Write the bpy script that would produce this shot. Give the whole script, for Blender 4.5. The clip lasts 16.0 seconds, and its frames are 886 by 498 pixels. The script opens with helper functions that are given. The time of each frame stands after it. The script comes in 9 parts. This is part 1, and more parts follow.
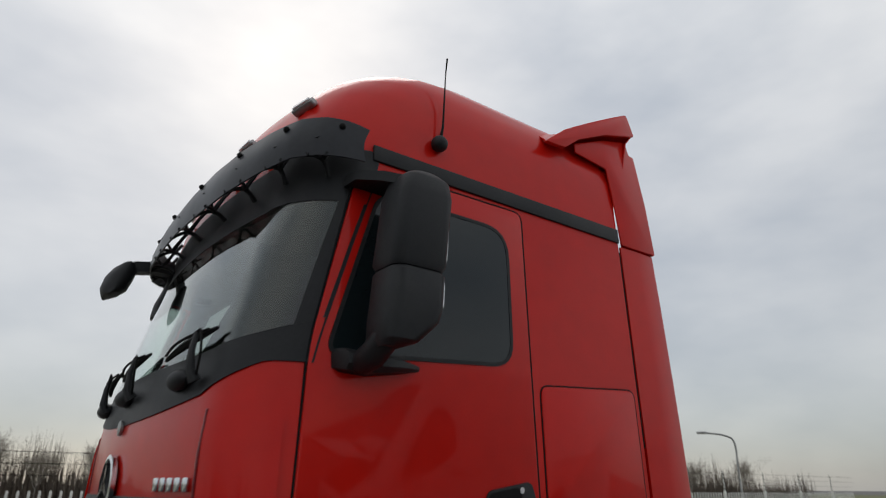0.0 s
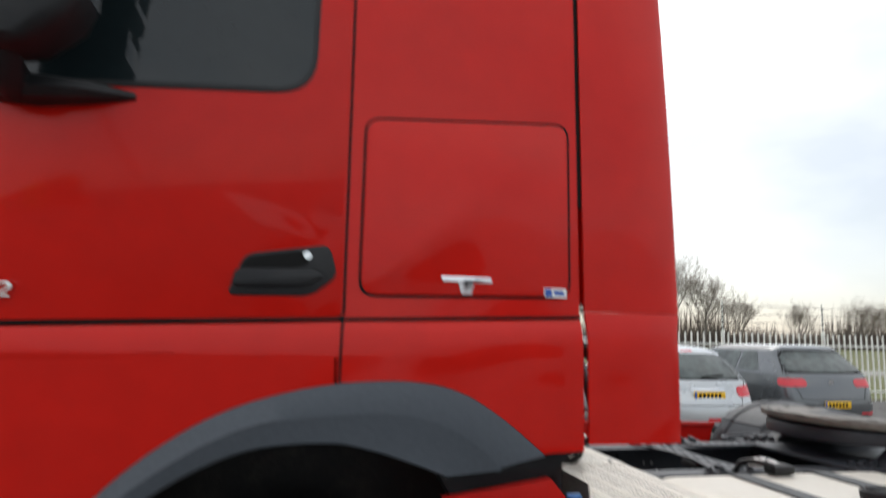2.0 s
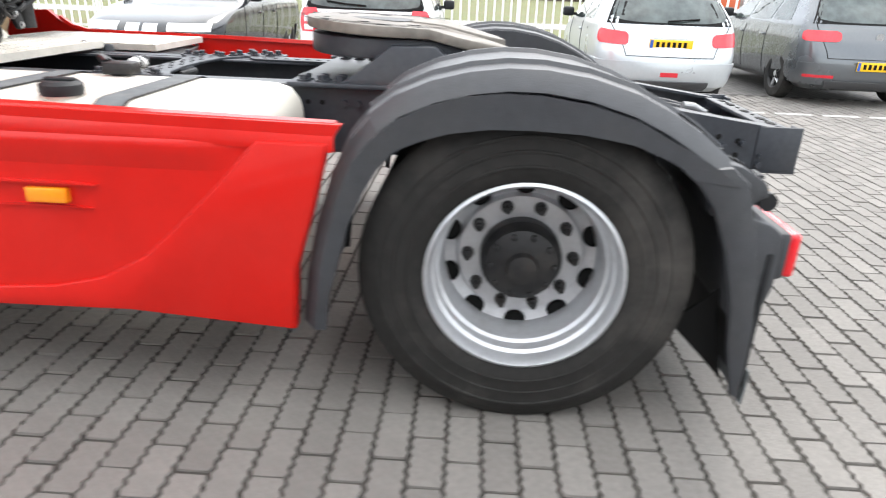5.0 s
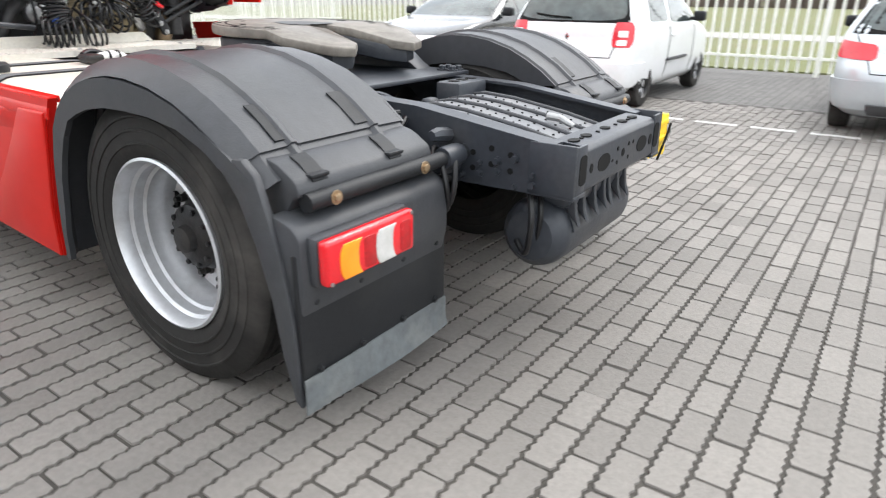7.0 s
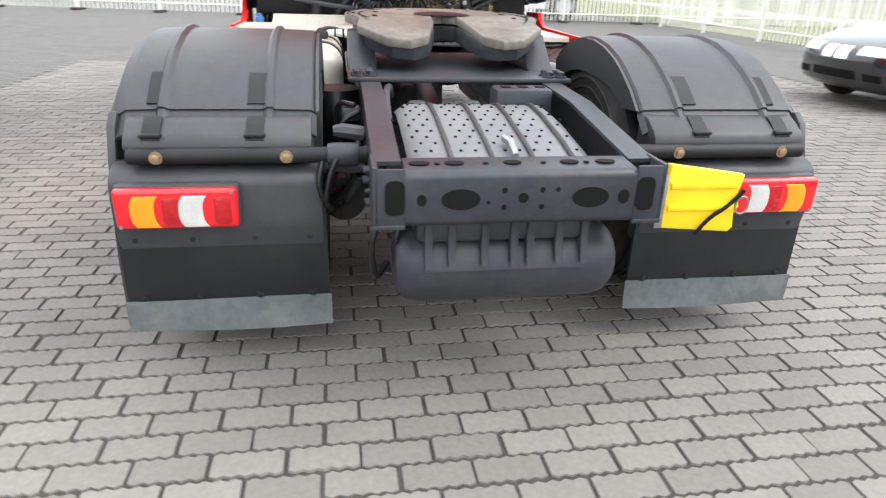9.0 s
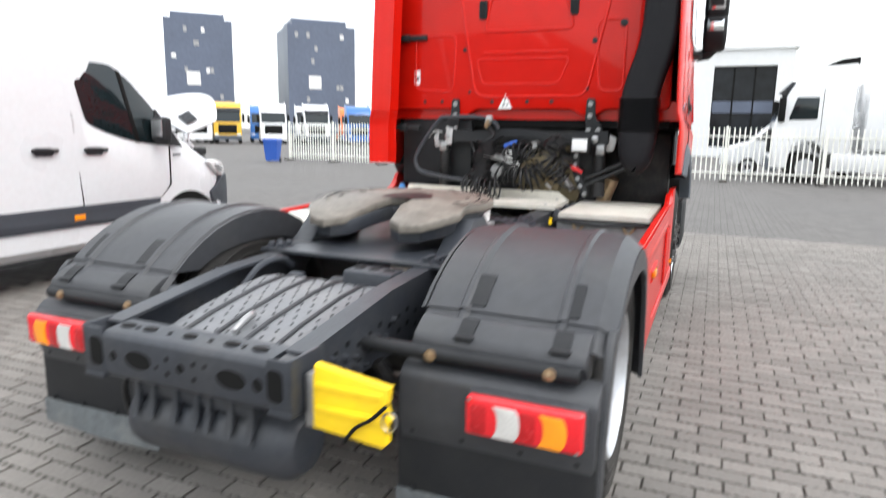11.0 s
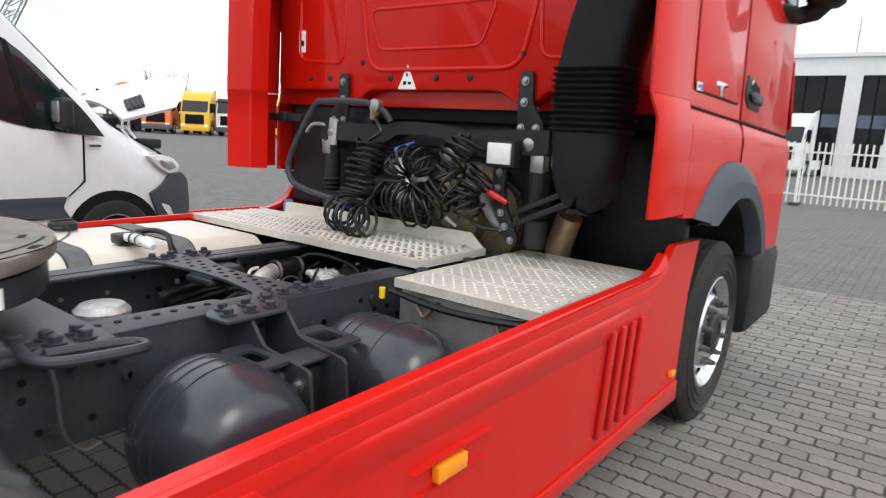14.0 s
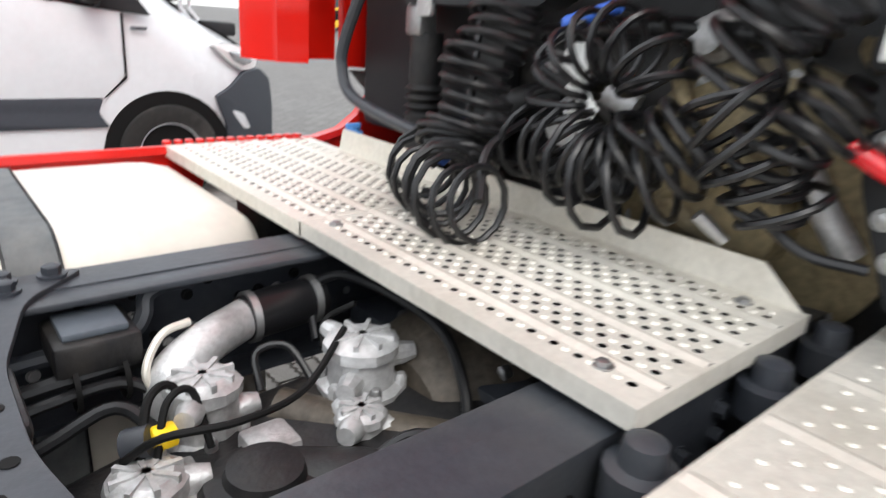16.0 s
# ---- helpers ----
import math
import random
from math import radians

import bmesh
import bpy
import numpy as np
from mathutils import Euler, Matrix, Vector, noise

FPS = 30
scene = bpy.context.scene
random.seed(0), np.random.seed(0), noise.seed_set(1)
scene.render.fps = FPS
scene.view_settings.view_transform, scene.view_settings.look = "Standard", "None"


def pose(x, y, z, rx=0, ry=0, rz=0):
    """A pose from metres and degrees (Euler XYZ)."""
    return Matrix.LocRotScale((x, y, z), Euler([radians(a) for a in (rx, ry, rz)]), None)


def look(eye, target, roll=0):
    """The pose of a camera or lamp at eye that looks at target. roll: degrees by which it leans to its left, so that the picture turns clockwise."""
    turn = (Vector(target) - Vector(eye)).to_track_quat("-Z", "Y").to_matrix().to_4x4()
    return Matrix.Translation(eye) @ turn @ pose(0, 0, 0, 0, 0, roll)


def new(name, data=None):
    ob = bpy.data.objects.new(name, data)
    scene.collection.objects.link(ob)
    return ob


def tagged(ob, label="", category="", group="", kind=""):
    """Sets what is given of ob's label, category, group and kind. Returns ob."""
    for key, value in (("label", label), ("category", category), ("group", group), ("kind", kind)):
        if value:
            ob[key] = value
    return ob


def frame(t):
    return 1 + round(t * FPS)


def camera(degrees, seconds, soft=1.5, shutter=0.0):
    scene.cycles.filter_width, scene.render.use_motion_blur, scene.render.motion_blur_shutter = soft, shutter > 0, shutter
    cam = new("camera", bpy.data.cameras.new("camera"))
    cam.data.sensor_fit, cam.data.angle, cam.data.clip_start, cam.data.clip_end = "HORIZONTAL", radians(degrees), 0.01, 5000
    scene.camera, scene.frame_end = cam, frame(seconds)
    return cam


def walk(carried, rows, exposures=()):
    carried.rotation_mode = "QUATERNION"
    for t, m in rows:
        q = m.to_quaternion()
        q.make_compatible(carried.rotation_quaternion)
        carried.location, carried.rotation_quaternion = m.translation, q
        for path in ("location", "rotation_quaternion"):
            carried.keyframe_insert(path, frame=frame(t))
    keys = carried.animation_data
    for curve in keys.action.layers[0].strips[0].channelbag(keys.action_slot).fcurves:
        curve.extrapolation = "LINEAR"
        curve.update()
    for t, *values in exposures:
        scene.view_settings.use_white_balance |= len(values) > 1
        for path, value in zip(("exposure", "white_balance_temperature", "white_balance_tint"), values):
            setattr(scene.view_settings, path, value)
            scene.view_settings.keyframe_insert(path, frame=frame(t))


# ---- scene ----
cam = camera(69.7, 16.0, soft=1.15, shutter=0.4)
EXPOSURES = [(0.0, -0.32), (0.6, -0.6), (1.1, -0.57), (1.4, -0.38), (2.0, 0.5), (2.6, 1.12), (3.5, 1.72), (5.2, 1.9), (7.5, 1.65), (8.3, 1.65), (10.5, 2.0), (10.9, 1.7), (11.2, 0.95), (11.5, 0.12), (11.9, -0.25), (12.4, -0.4), (13.0, -0.5), (13.5, 0.1), (14.0, 1.0), (14.6, 1.48), (15.2, 1.42), (16.0, 1.5)]
PATH = [
    (0, (-1.983, -3.417, 1.797), (-0.866, -1.914, 2.499), 0.4),
    (0.5, (-1.526, -3.333, 1.826), (-0.551, -1.786, 2.637), 0.8),
    (1, (-1.049, -3.326, 1.831), (-0.227, -1.672, 2.598), 1.2),
    (1.5, (-0.513, -3.239, 1.743), (0.075, -1.412, 2.302), 1.5),
    (2, (0.069, -3.272, 1.556), (0.483, -1.333, 1.816), 1.2),
    (2.5, (0.59, -3.13, 1.475), (0.882, -1.163, 1.271), 1.3),
    (3, (1.175, -3.083, 1.385), (1.329, -1.166, 0.834), 1.1),
    (3.5, (1.762, -3.042, 1.322), (1.819, -1.174, 0.609), 1.7),
    (4, (2.39, -3.034, 1.283), (2.323, -1.178, 0.539), 1.3),
    (4.5, (3.008, -3.015, 1.253), (2.956, -1.165, 0.495), 1.8),
    (5, (3.532, -2.893, 1.263), (3.46, -1.044, 0.503), 2.2),
    (5.2, (3.77, -2.876, 1.259), (3.651, -1.041, 0.478), 2.0),
    (7.3, (5.849, -2.073, 1.254), (4.611, -0.682, 0.526), 0.8),
    (7.5, (6.021, -1.927, 1.266), (4.68, -0.633, 0.539), 1.1),
    (8, (6.267, -1.49, 1.253), (4.703, -0.473, 0.531), 1.3),
    (8.2, (6.348, -1.316, 1.263), (4.7, -0.442, 0.543), 1.4),
    (10.3, (6.47, 0.789, 1.314), (4.676, 0.303, 0.576), 1.7),
    (10.5, (6.41, 0.946, 1.358), (4.622, 0.353, 0.688), 1.9),
    (11, (6.215, 1.486, 1.473), (4.401, 0.727, 1.109), 1.0),
    (11.3, (6.022, 1.734, 1.524), (4.188, 0.944, 1.42), 1.0),
    (11.5, (5.876, 1.828, 1.569), (4.032, 1.058, 1.652), 1.6),
    (12, (5.541, 2.181, 1.543), (3.775, 1.321, 1.919), 1.5),
    (12.5, (5.085, 2.325, 1.53), (3.405, 1.334, 1.97), 2.3),
    (13, (4.596, 2.39, 1.544), (2.902, 1.364, 1.818), 2.3),
    (13.5, (4.015, 2.306, 1.493), (2.39, 1.143, 1.434), 2.9),
    (14, (3.55, 2.03, 1.465), (1.982, 0.842, 1.103), 3.2),
    (14.5, (3.04, 1.791, 1.446), (1.551, 0.508, 1.078), 3.6),
    (15, (2.664, 1.381, 1.52), (1.212, 0.071, 1.101), 3.9),
    (15.5, (2.372, 1.029, 1.463), (0.963, -0.306, 0.984), 3.5),
    (16, (2.198, 0.764, 1.346), (0.959, -0.657, 0.679), 4.3),
]
walk(cam, [(t, look(eye, target, roll)) for t, eye, target, roll in PATH], EXPOSURES)
# ---- daylight: an overcast winter sky ----
world = bpy.data.worlds.new("overcast_sky")
scene.world = world
world.use_nodes = True
wn, wl = world.node_tree.nodes, world.node_tree.links
bg = wn["Background"]
sky = wn.new("ShaderNodeTexSky")
sky.sky_type, sky.sun_disc = "NISHITA", False
sky.sun_elevation, sky.sun_rotation = radians(38), radians(20)
wco = wn.new("ShaderNodeTexCoord")
wmap = wn.new("ShaderNodeMapping")
wmap.inputs["Scale"].default_value = (1.0, 1.0, 2.2)
wl.new(wco.outputs["Generated"], wmap.inputs["Vector"])
cloud = wn.new("ShaderNodeTexNoise")
cloud.inputs["Scale"].default_value, cloud.inputs["Detail"].default_value, cloud.inputs["Roughness"].default_value = 2.0, 5, 0.5
wl.new(wmap.outputs[0], cloud.inputs["Vector"])
cr = wn.new("ShaderNodeValToRGB")
cr.color_ramp.elements[0].position, cr.color_ramp.elements[0].color = 0.34, (0.48, 0.505, 0.53, 1)
cr.color_ramp.elements[1].position, cr.color_ramp.elements[1].color = 0.62, (0.78, 0.775, 0.755, 1)
wl.new(cloud.outputs["Fac"], cr.inputs["Fac"])
wmix = wn.new("ShaderNodeMix")
wmix.data_type = "RGBA"
wmix.inputs["Factor"].default_value = 0.97
# an overcast sky is brightest overhead
wsep = wn.new("ShaderNodeSeparateXYZ")
wl.new(wco.outputs["Generated"], wsep.inputs[0])
wgr = wn.new("ShaderNodeMapRange")
wgr.inputs["From Min"].default_value, wgr.inputs["From Max"].default_value = 0.0, 0.65
wgr.inputs["To Min"].default_value, wgr.inputs["To Max"].default_value = 0.64, 1.26
wl.new(wsep.outputs["Z"], wgr.inputs["Value"])
wsc = wn.new("ShaderNodeVectorMath")
wsc.operation = "SCALE"
wl.new(cr.outputs[0], wsc.inputs[0])
wl.new(wgr.outputs[0], wsc.inputs["Scale"])
wl.new(sky.outputs[0], wmix.inputs["A"])
wl.new(wsc.outputs[0], wmix.inputs["B"])
wl.new(wmix.outputs["Result"], bg.inputs["Color"])
bg.inputs["Strength"].default_value = 1.0
sun = new("sun", bpy.data.lights.new("sun", "SUN"))
sun.data.energy, sun.data.angle, sun.data.color = 0.55, radians(25), (1.0, 0.97, 0.93)
sun.matrix_basis = look((0, 0, 20), (-3.5, -9.0, 8), 0)


# ---- small building tools ----
def bm_new():
    return bmesh.new()


def finish(bm, smooth=True, angle=35):
    bmesh.ops.recalc_face_normals(bm, faces=bm.faces)
    me = bpy.data.meshes.new("mesh")
    bm.to_mesh(me)
    bm.free()
    if smooth:
        me.shade_smooth()
        me.set_sharp_from_angle(angle=radians(angle))
    return me


def part(name, bm, material, parent, label="", angle=35, smooth=True):
    """One mesh object under a thing or a part."""
    me = bm if isinstance(bm, bpy.types.Mesh) else finish(bm, smooth, angle)
    if not me.materials:
        for m in material if isinstance(material, (list, tuple)) else [material]:
            me.materials.append(m)
    ob = new(name, me)
    ob.parent = parent
    if label:
        tagged(ob, label)
    return ob


def solo(name, bm, material, label, category, group="", kind="", at=None, angle=35, smooth=True):
    """One mesh object that is a thing of its own."""
    me = bm if isinstance(bm, bpy.types.Mesh) else finish(bm, smooth, angle)
    if not me.materials:
        for m in material if isinstance(material, (list, tuple)) else [material]:
            me.materials.append(m)
    ob = new(name, me)
    if at is not None:
        ob.matrix_basis = at
    return tagged(ob, label, category, group, kind)


def thing(name, label, category, group="", kind="", at=None):
    ob = new(name)
    ob.empty_display_size = 0.2
    if at is not None:
        ob.matrix_basis = at
    return tagged(ob, label, category, group, kind)


def box(bm, x0, x1, y0, y1, z0, z1, bevel=0.0, seg=2, m=None):
    x0, x1, y0, y1, z0, z1 = min(x0, x1), max(x0, x1), min(y0, y1), max(y0, y1), min(z0, z1), max(z0, z1)
    r = bmesh.ops.create_cube(bm, size=1.0)
    vs = r["verts"]
    for v in vs:
        v.co = Vector(((x0 + x1) / 2 + v.co.x * (x1 - x0), (y0 + y1) / 2 + v.co.y * (y1 - y0), (z0 + z1) / 2 + v.co.z * (z1 - z0)))
    if m is not None:
        for v in vs:
            v.co = m @ v.co
    if bevel > 0:
        es = list({e for v in vs for e in v.link_edges})
        bmesh.ops.bevel(bm, geom=es, offset=bevel, segments=seg, profile=0.5, affect="EDGES", clamp_overlap=True)
    return bm


AX = {"x": (1, 2, 0), "y": (0, 2, 1), "z": (0, 1, 2)}


def prism(bm, pts, axis, a, b, bevel=0.0, seg=2):
    """A flat outline carried along an axis from a to b. x: pts are (y, z); y: (x, z); z: (x, y)."""
    i, j, k = AX[axis]
    rings = []
    for w in (a, b):
        ring = []
        for u, v in pts:
            c = [0, 0, 0]
            c[i], c[j], c[k] = u, v, w
            ring.append(bm.verts.new(c))
        rings.append(ring)
    n = len(pts)
    fs = [bm.faces.new(rings[0]), bm.faces.new(rings[1][::-1])]
    for q in range(n):
        fs.append(bm.faces.new((rings[0][q], rings[0][(q + 1) % n], rings[1][(q + 1) % n], rings[1][q])))
    bmesh.ops.recalc_face_normals(bm, faces=fs)
    if bevel > 0:
        es = [e for f in fs[:2] for e in f.edges]
        bmesh.ops.bevel(bm, geom=es, offset=bevel, segments=seg, profile=0.5, affect="EDGES", clamp_overlap=True)
    return bm


def loft(bm, rings, closed=True, caps=True):
    vr = [[bm.verts.new(c) for c in ring] for ring in rings]
    n = len(vr[0])
    for a, b in zip(vr, vr[1:]):
        for q in range(n if closed else n - 1):
            f = (a[q], a[(q + 1) % n], b[(q + 1) % n], b[q])
            try:
                bm.faces.new(f)
            except ValueError:
                pass
    if caps and closed:
        bm.faces.new(vr[0][::-1])
        bm.faces.new(vr[-1])
    return bm


def sheet(bm, rings, thick):
    """An open curved skin with thickness, pushed along its normals."""
    vr = [[bm.verts.new(c) for c in ring] for ring in rings]
    fs = []
    for a, b in zip(vr, vr[1:]):
        for q in range(len(a) - 1):
            fs.append(bm.faces.new((a[q], a[q + 1], b[q + 1], b[q])))
    bmesh.ops.recalc_face_normals(bm, faces=fs)
    bmesh.ops.solidify(bm, geom=fs, thickness=thick)
    return bm


def circle(c, r, n, axis="y", r2=None, start=0.0):
    i, j, k = AX[axis]
    out = []
    for q in range(n):
        a = start + 2 * math.pi * q / n
        p = [0, 0, 0]
        p[i], p[j], p[k] = c[i] + r * math.cos(a), c[j] + (r2 or r) * math.sin(a), c[k]
        out.append(tuple(p))
    return out


def lathe(bm, c, profile, axis="y", n=48, caps=True):
    """profile: (radius, way along the axis from c)."""
    k = AX[axis][2]
    rings = []
    for r, h in profile:
        cc = list(c)
        cc[k] += h
        rings.append(circle(cc, max(r, 1e-4), n, axis))
    return loft(bm, rings, True, caps)


def tube(bm, pts, r, n=8, caps=True):
    pts = [Vector(p) for p in pts]
    rings = []
    up = None
    for q, p in enumerate(pts):
        d = (pts[min(q + 1, len(pts) - 1)] - pts[max(q - 1, 0)]).normalized()
        if up is None:
            up = Vector((0, 0, 1)) if abs(d.z) < 0.9 else Vector((1, 0, 0))
        side = d.cross(up).normalized()
        up = side.cross(d).normalized()
        rr = r[q] if isinstance(r, (list, tuple)) else r
        rings.append([p + rr * (math.cos(2 * math.pi * a / n) * side + math.sin(2 * math.pi * a / n) * up) for a in range(n)])
    return loft(bm, rings, True, caps)


def curve_pts(ctrl, n=8):
    """A smooth line through control points."""
    c = [Vector(p) for p in ctrl]
    c = [2 * c[0] - c[1]] + c + [2 * c[-1] - c[-2]]
    out = []
    for q in range(1, len(c) - 2):
        for s in range(n):
            t = s / n
            out.append(0.5 * (2 * c[q] + (c[q + 1] - c[q - 1]) * t + (2 * c[q - 1] - 5 * c[q] + 4 * c[q + 1] - c[q + 2]) * t * t + (3 * c[q] - c[q - 1] - 3 * c[q + 1] + c[q + 2]) * t ** 3))
    out.append(c[-2])
    return out


def rrect(x0, x1, y0, y1, r, n=5):
    """A rectangle with round corners, as outline points."""
    out = []
    for cx, cy, a0 in ((x1 - r, y1 - r, 0), (x0 + r, y1 - r, 90), (x0 + r, y0 + r, 180), (x1 - r, y0 + r, 270)):
        for s in range(n + 1):
            a = radians(a0 + 90 * s / n)
            out.append((cx + r * math.cos(a), cy + r * math.sin(a)))
    return out


def round_poly(pts, r, n=4):
    """An outline with its corners rounded; r: one radius or one for each corner."""
    out = []
    m = len(pts)
    for q in range(m):
        p, a, b = Vector(pts[q]), Vector(pts[q - 1]), Vector(pts[(q + 1) % m])
        rr = r[q] if isinstance(r, (list, tuple)) else r
        da, db = (a - p), (b - p)
        cut = min(rr, da.length * 0.48, db.length * 0.48)
        if cut <= 1e-4:
            out.append(tuple(p))
            continue
        s, e = p + da.normalized() * cut, p + db.normalized() * cut
        for k in range(n + 1):
            t = k / n
            out.append(tuple((1 - t) ** 2 * s + 2 * t * (1 - t) * p + t * t * e))
    return out


def frame_ring(bm, outer, inner, axis, a, b):
    """A flat ring between two outlines with the same number of points, with depth."""
    i, j, k = AX[axis]

    def ring(pts, w):
        out = []
        for u, v in pts:
            c = [0, 0, 0]
            c[i], c[j], c[k] = u, v, w
            out.append(bm.verts.new(c))
        return out

    oa, ob_, ia, ib = ring(outer, a), ring(outer, b), ring(inner, a), ring(inner, b)
    n = len(outer)
    for q in range(n):
        s = (q + 1) % n
        bm.faces.new((oa[q], oa[s], ob_[s], ob_[q]))
        bm.faces.new((ia[q], ib[q], ib[s], ia[s]))
        bm.faces.new((oa[q], ia[q], ia[s], oa[s]))
        bm.faces.new((ob_[q], ob_[s], ib[s], ib[q]))
    return bm


def scaled(pts, k, dx=None):
    """The outline pulled in by k metres towards its middle, roughly."""
    m = len(pts)
    out = []
    for q in range(m):
        p, a, b = Vector(pts[q]), Vector(pts[q - 1]), Vector(pts[(q + 1) % m])
        d = (b - a)
        nrm = Vector((-d.y, d.x))
        if nrm.length > 1e-9:
            nrm.normalize()
        out.append(tuple(p + nrm * k))
    return out


def bolt_mesh(r=0.014, h=0.014):
    bm = bm_new()
    lathe(bm, (0, 0, 0), [(r * 1.5, 0), (r * 1.5, h * 0.3)], "z", 12)
    lathe(bm, (0, 0, 0), [(r, h * 0.3), (r, h), (r * 0.7, h * 1.15)], "z", 6)
    return finish(bm)


def text_part(name, body, size, depth, material, parent, m, label="", align="CENTER"):
    cu = bpy.data.curves.new(name, "FONT")
    cu.body, cu.size, cu.extrude, cu.align_x, cu.align_y = body, size, depth, align, "CENTER"
    tmp = bpy.data.objects.new(name, cu)
    me = bpy.data.meshes.new_from_object(tmp)
    bpy.data.objects.remove(tmp)
    me.materials.clear()
    me.materials.append(material)
    ob = new(name, me)
    ob.parent = parent
    ob.matrix_basis = m
    if label:
        tagged(ob, label)
    return ob


# ---- materials ----
def mat(name, color, rough=0.5, metal=0.0, var=0.12, scales=(1.5, 30.0), bump=0.0, bscale=80.0, coat=0.0, dirt=None, dirt_amount=0.0, dirt_scale=4.0, spec=0.5, trans=0.0, ior=1.45, island=0.0, obrand=0.0, rvar=0.15):
    m = bpy.data.materials.new(name)
    m.use_nodes = True
    nt = m.node_tree
    n, l = nt.nodes, nt.links
    bsdf = n["Principled BSDF"]
    co = n.new("ShaderNodeTexCoord")
    big, small = n.new("ShaderNodeTexNoise"), n.new("ShaderNodeTexNoise")
    for node, s, d in ((big, scales[0], 4), (small, scales[1], 6)):
        node.inputs["Scale"].default_value, node.inputs["Detail"].default_value = s, d
        l.new(co.outputs["Object"], node.inputs["Vector"])
    add = n.new("ShaderNodeMath")
    add.operation = "ADD"
    l.new(big.outputs["Fac"], add.inputs[0])
    l.new(small.outputs["Fac"], add.inputs[1])
    ramp = n.new("ShaderNodeMapRange")
    ramp.inputs["From Min"].default_value, ramp.inputs["From Max"].default_value = 0.65, 1.35
    ramp.inputs["To Min"].default_value, ramp.inputs["To Max"].default_value = 1 - var, 1 + var
    l.new(add.outputs[0], ramp.inputs["Value"])
    value = ramp.outputs[0]
    if island or obrand:
        src = n.new("ShaderNodeNewGeometry").outputs["Random Per Island"] if island else n.new("ShaderNodeObjectInfo").outputs["Random"]
        rr = n.new("ShaderNodeMapRange")
        k = island or obrand
        rr.inputs["To Min"].default_value, rr.inputs["To Max"].default_value = 1 - k, 1 + k
        l.new(src, rr.inputs["Value"])
        mul = n.new("ShaderNodeMath")
        mul.operation = "MULTIPLY"
        l.new(value, mul.inputs[0])
        l.new(rr.outputs[0], mul.inputs[1])
        value = mul.outputs[0]
    col = n.new("ShaderNodeVectorMath")
    col.operation = "SCALE"
    col.inputs[0].default_value = color
    l.new(value, col.inputs["Scale"])
    out = col.outputs[0]
    if dirt:
        dn = n.new("ShaderNodeTexNoise")
        dn.inputs["Scale"].default_value, dn.inputs["Detail"].default_value, dn.inputs["Roughness"].default_value = dirt_scale, 8, 0.65
        l.new(co.outputs["Object"], dn.inputs["Vector"])
        dr = n.new("ShaderNodeMapRange")
        dr.inputs["From Min"].default_value, dr.inputs["From Max"].default_value = 0.48, 0.72
        dr.inputs["To Max"].default_value = dirt_amount
        l.new(dn.outputs["Fac"], dr.inputs["Value"])
        mix = n.new("ShaderNodeMix")
        mix.data_type = "RGBA"
        l.new(dr.outputs[0], mix.inputs["Factor"])
        l.new(out, mix.inputs["A"])
        mix.inputs["B"].default_value = (*dirt, 1)
        out = mix.outputs["Result"]
    l.new(out, bsdf.inputs["Base Color"])
    rm = n.new("ShaderNodeMapRange")
    rm.inputs["From Min"].default_value, rm.inputs["From Max"].default_value = 0.3, 0.7
    rm.inputs["To Min"].default_value, rm.inputs["To Max"].default_value = max(0.0, rough * (1 - rvar)), min(1.0, rough * (1 + rvar))
    l.new(big.outputs["Fac"], rm.inputs["Value"])
    l.new(rm.outputs[0], bsdf.inputs["Roughness"])
    bsdf.inputs["Metallic"].default_value = metal
    bsdf.inputs["Coat Weight"].default_value = coat
    bsdf.inputs["Coat Roughness"].default_value = 0.06
    bsdf.inputs["Specular IOR Level"].default_value = spec
    bsdf.inputs["Transmission Weight"].default_value = trans
    bsdf.inputs["IOR"].default_value = ior
    if bump:
        b = n.new("ShaderNodeBump")
        bn = n.new("ShaderNodeTexNoise")
        bn.inputs["Scale"].default_value, bn.inputs["Detail"].default_value = bscale, 5
        l.new(co.outputs["Object"], bn.inputs["Vector"])
        l.new(bn.outputs["Fac"], b.inputs["Height"])
        b.inputs["Strength"].default_value, b.inputs["Distance"].default_value = bump, 0.01
        l.new(b.outputs["Normal"], bsdf.inputs["Normal"])
    return m


RED = mat("red_lacquer", (0.58, 0.0075, 0.0025), 0.42, var=0.08, scales=(0.8, 8), coat=0.40, spec=0.12, dirt=(0.34, 0.02, 0.016), dirt_amount=0.14, dirt_scale=2.2, bump=0.012, bscale=2.0)
RED_PLASTIC = mat("red_painted_plastic", (0.58, 0.010, 0.006), 0.32, spec=0.32, var=0.07, scales=(0.9, 12), coat=0.2, dirt=(0.46, 0.05, 0.04), dirt_amount=0.14, dirt_scale=3.0, bump=0.02, bscale=3.0)
# darker copy of the red, painted where slots and gaps lie in shade
DARKRED = mat("shaded_red_gap", (0.20, 0.006, 0.012), 0.4, var=0.1, coat=0.3)
BLACK = mat("black_moulded_plastic", (0.012, 0.013, 0.015), 0.55, var=0.2, scales=(2, 60), bump=0.12, bscale=220, dirt=(0.035, 0.035, 0.034), dirt_amount=0.5, dirt_scale=3, spec=0.4)
GREYPLAST = mat("grey_moulded_plastic", (0.075, 0.088, 0.105), 0.6, var=0.12, scales=(2, 60), bump=0.1, bscale=250)
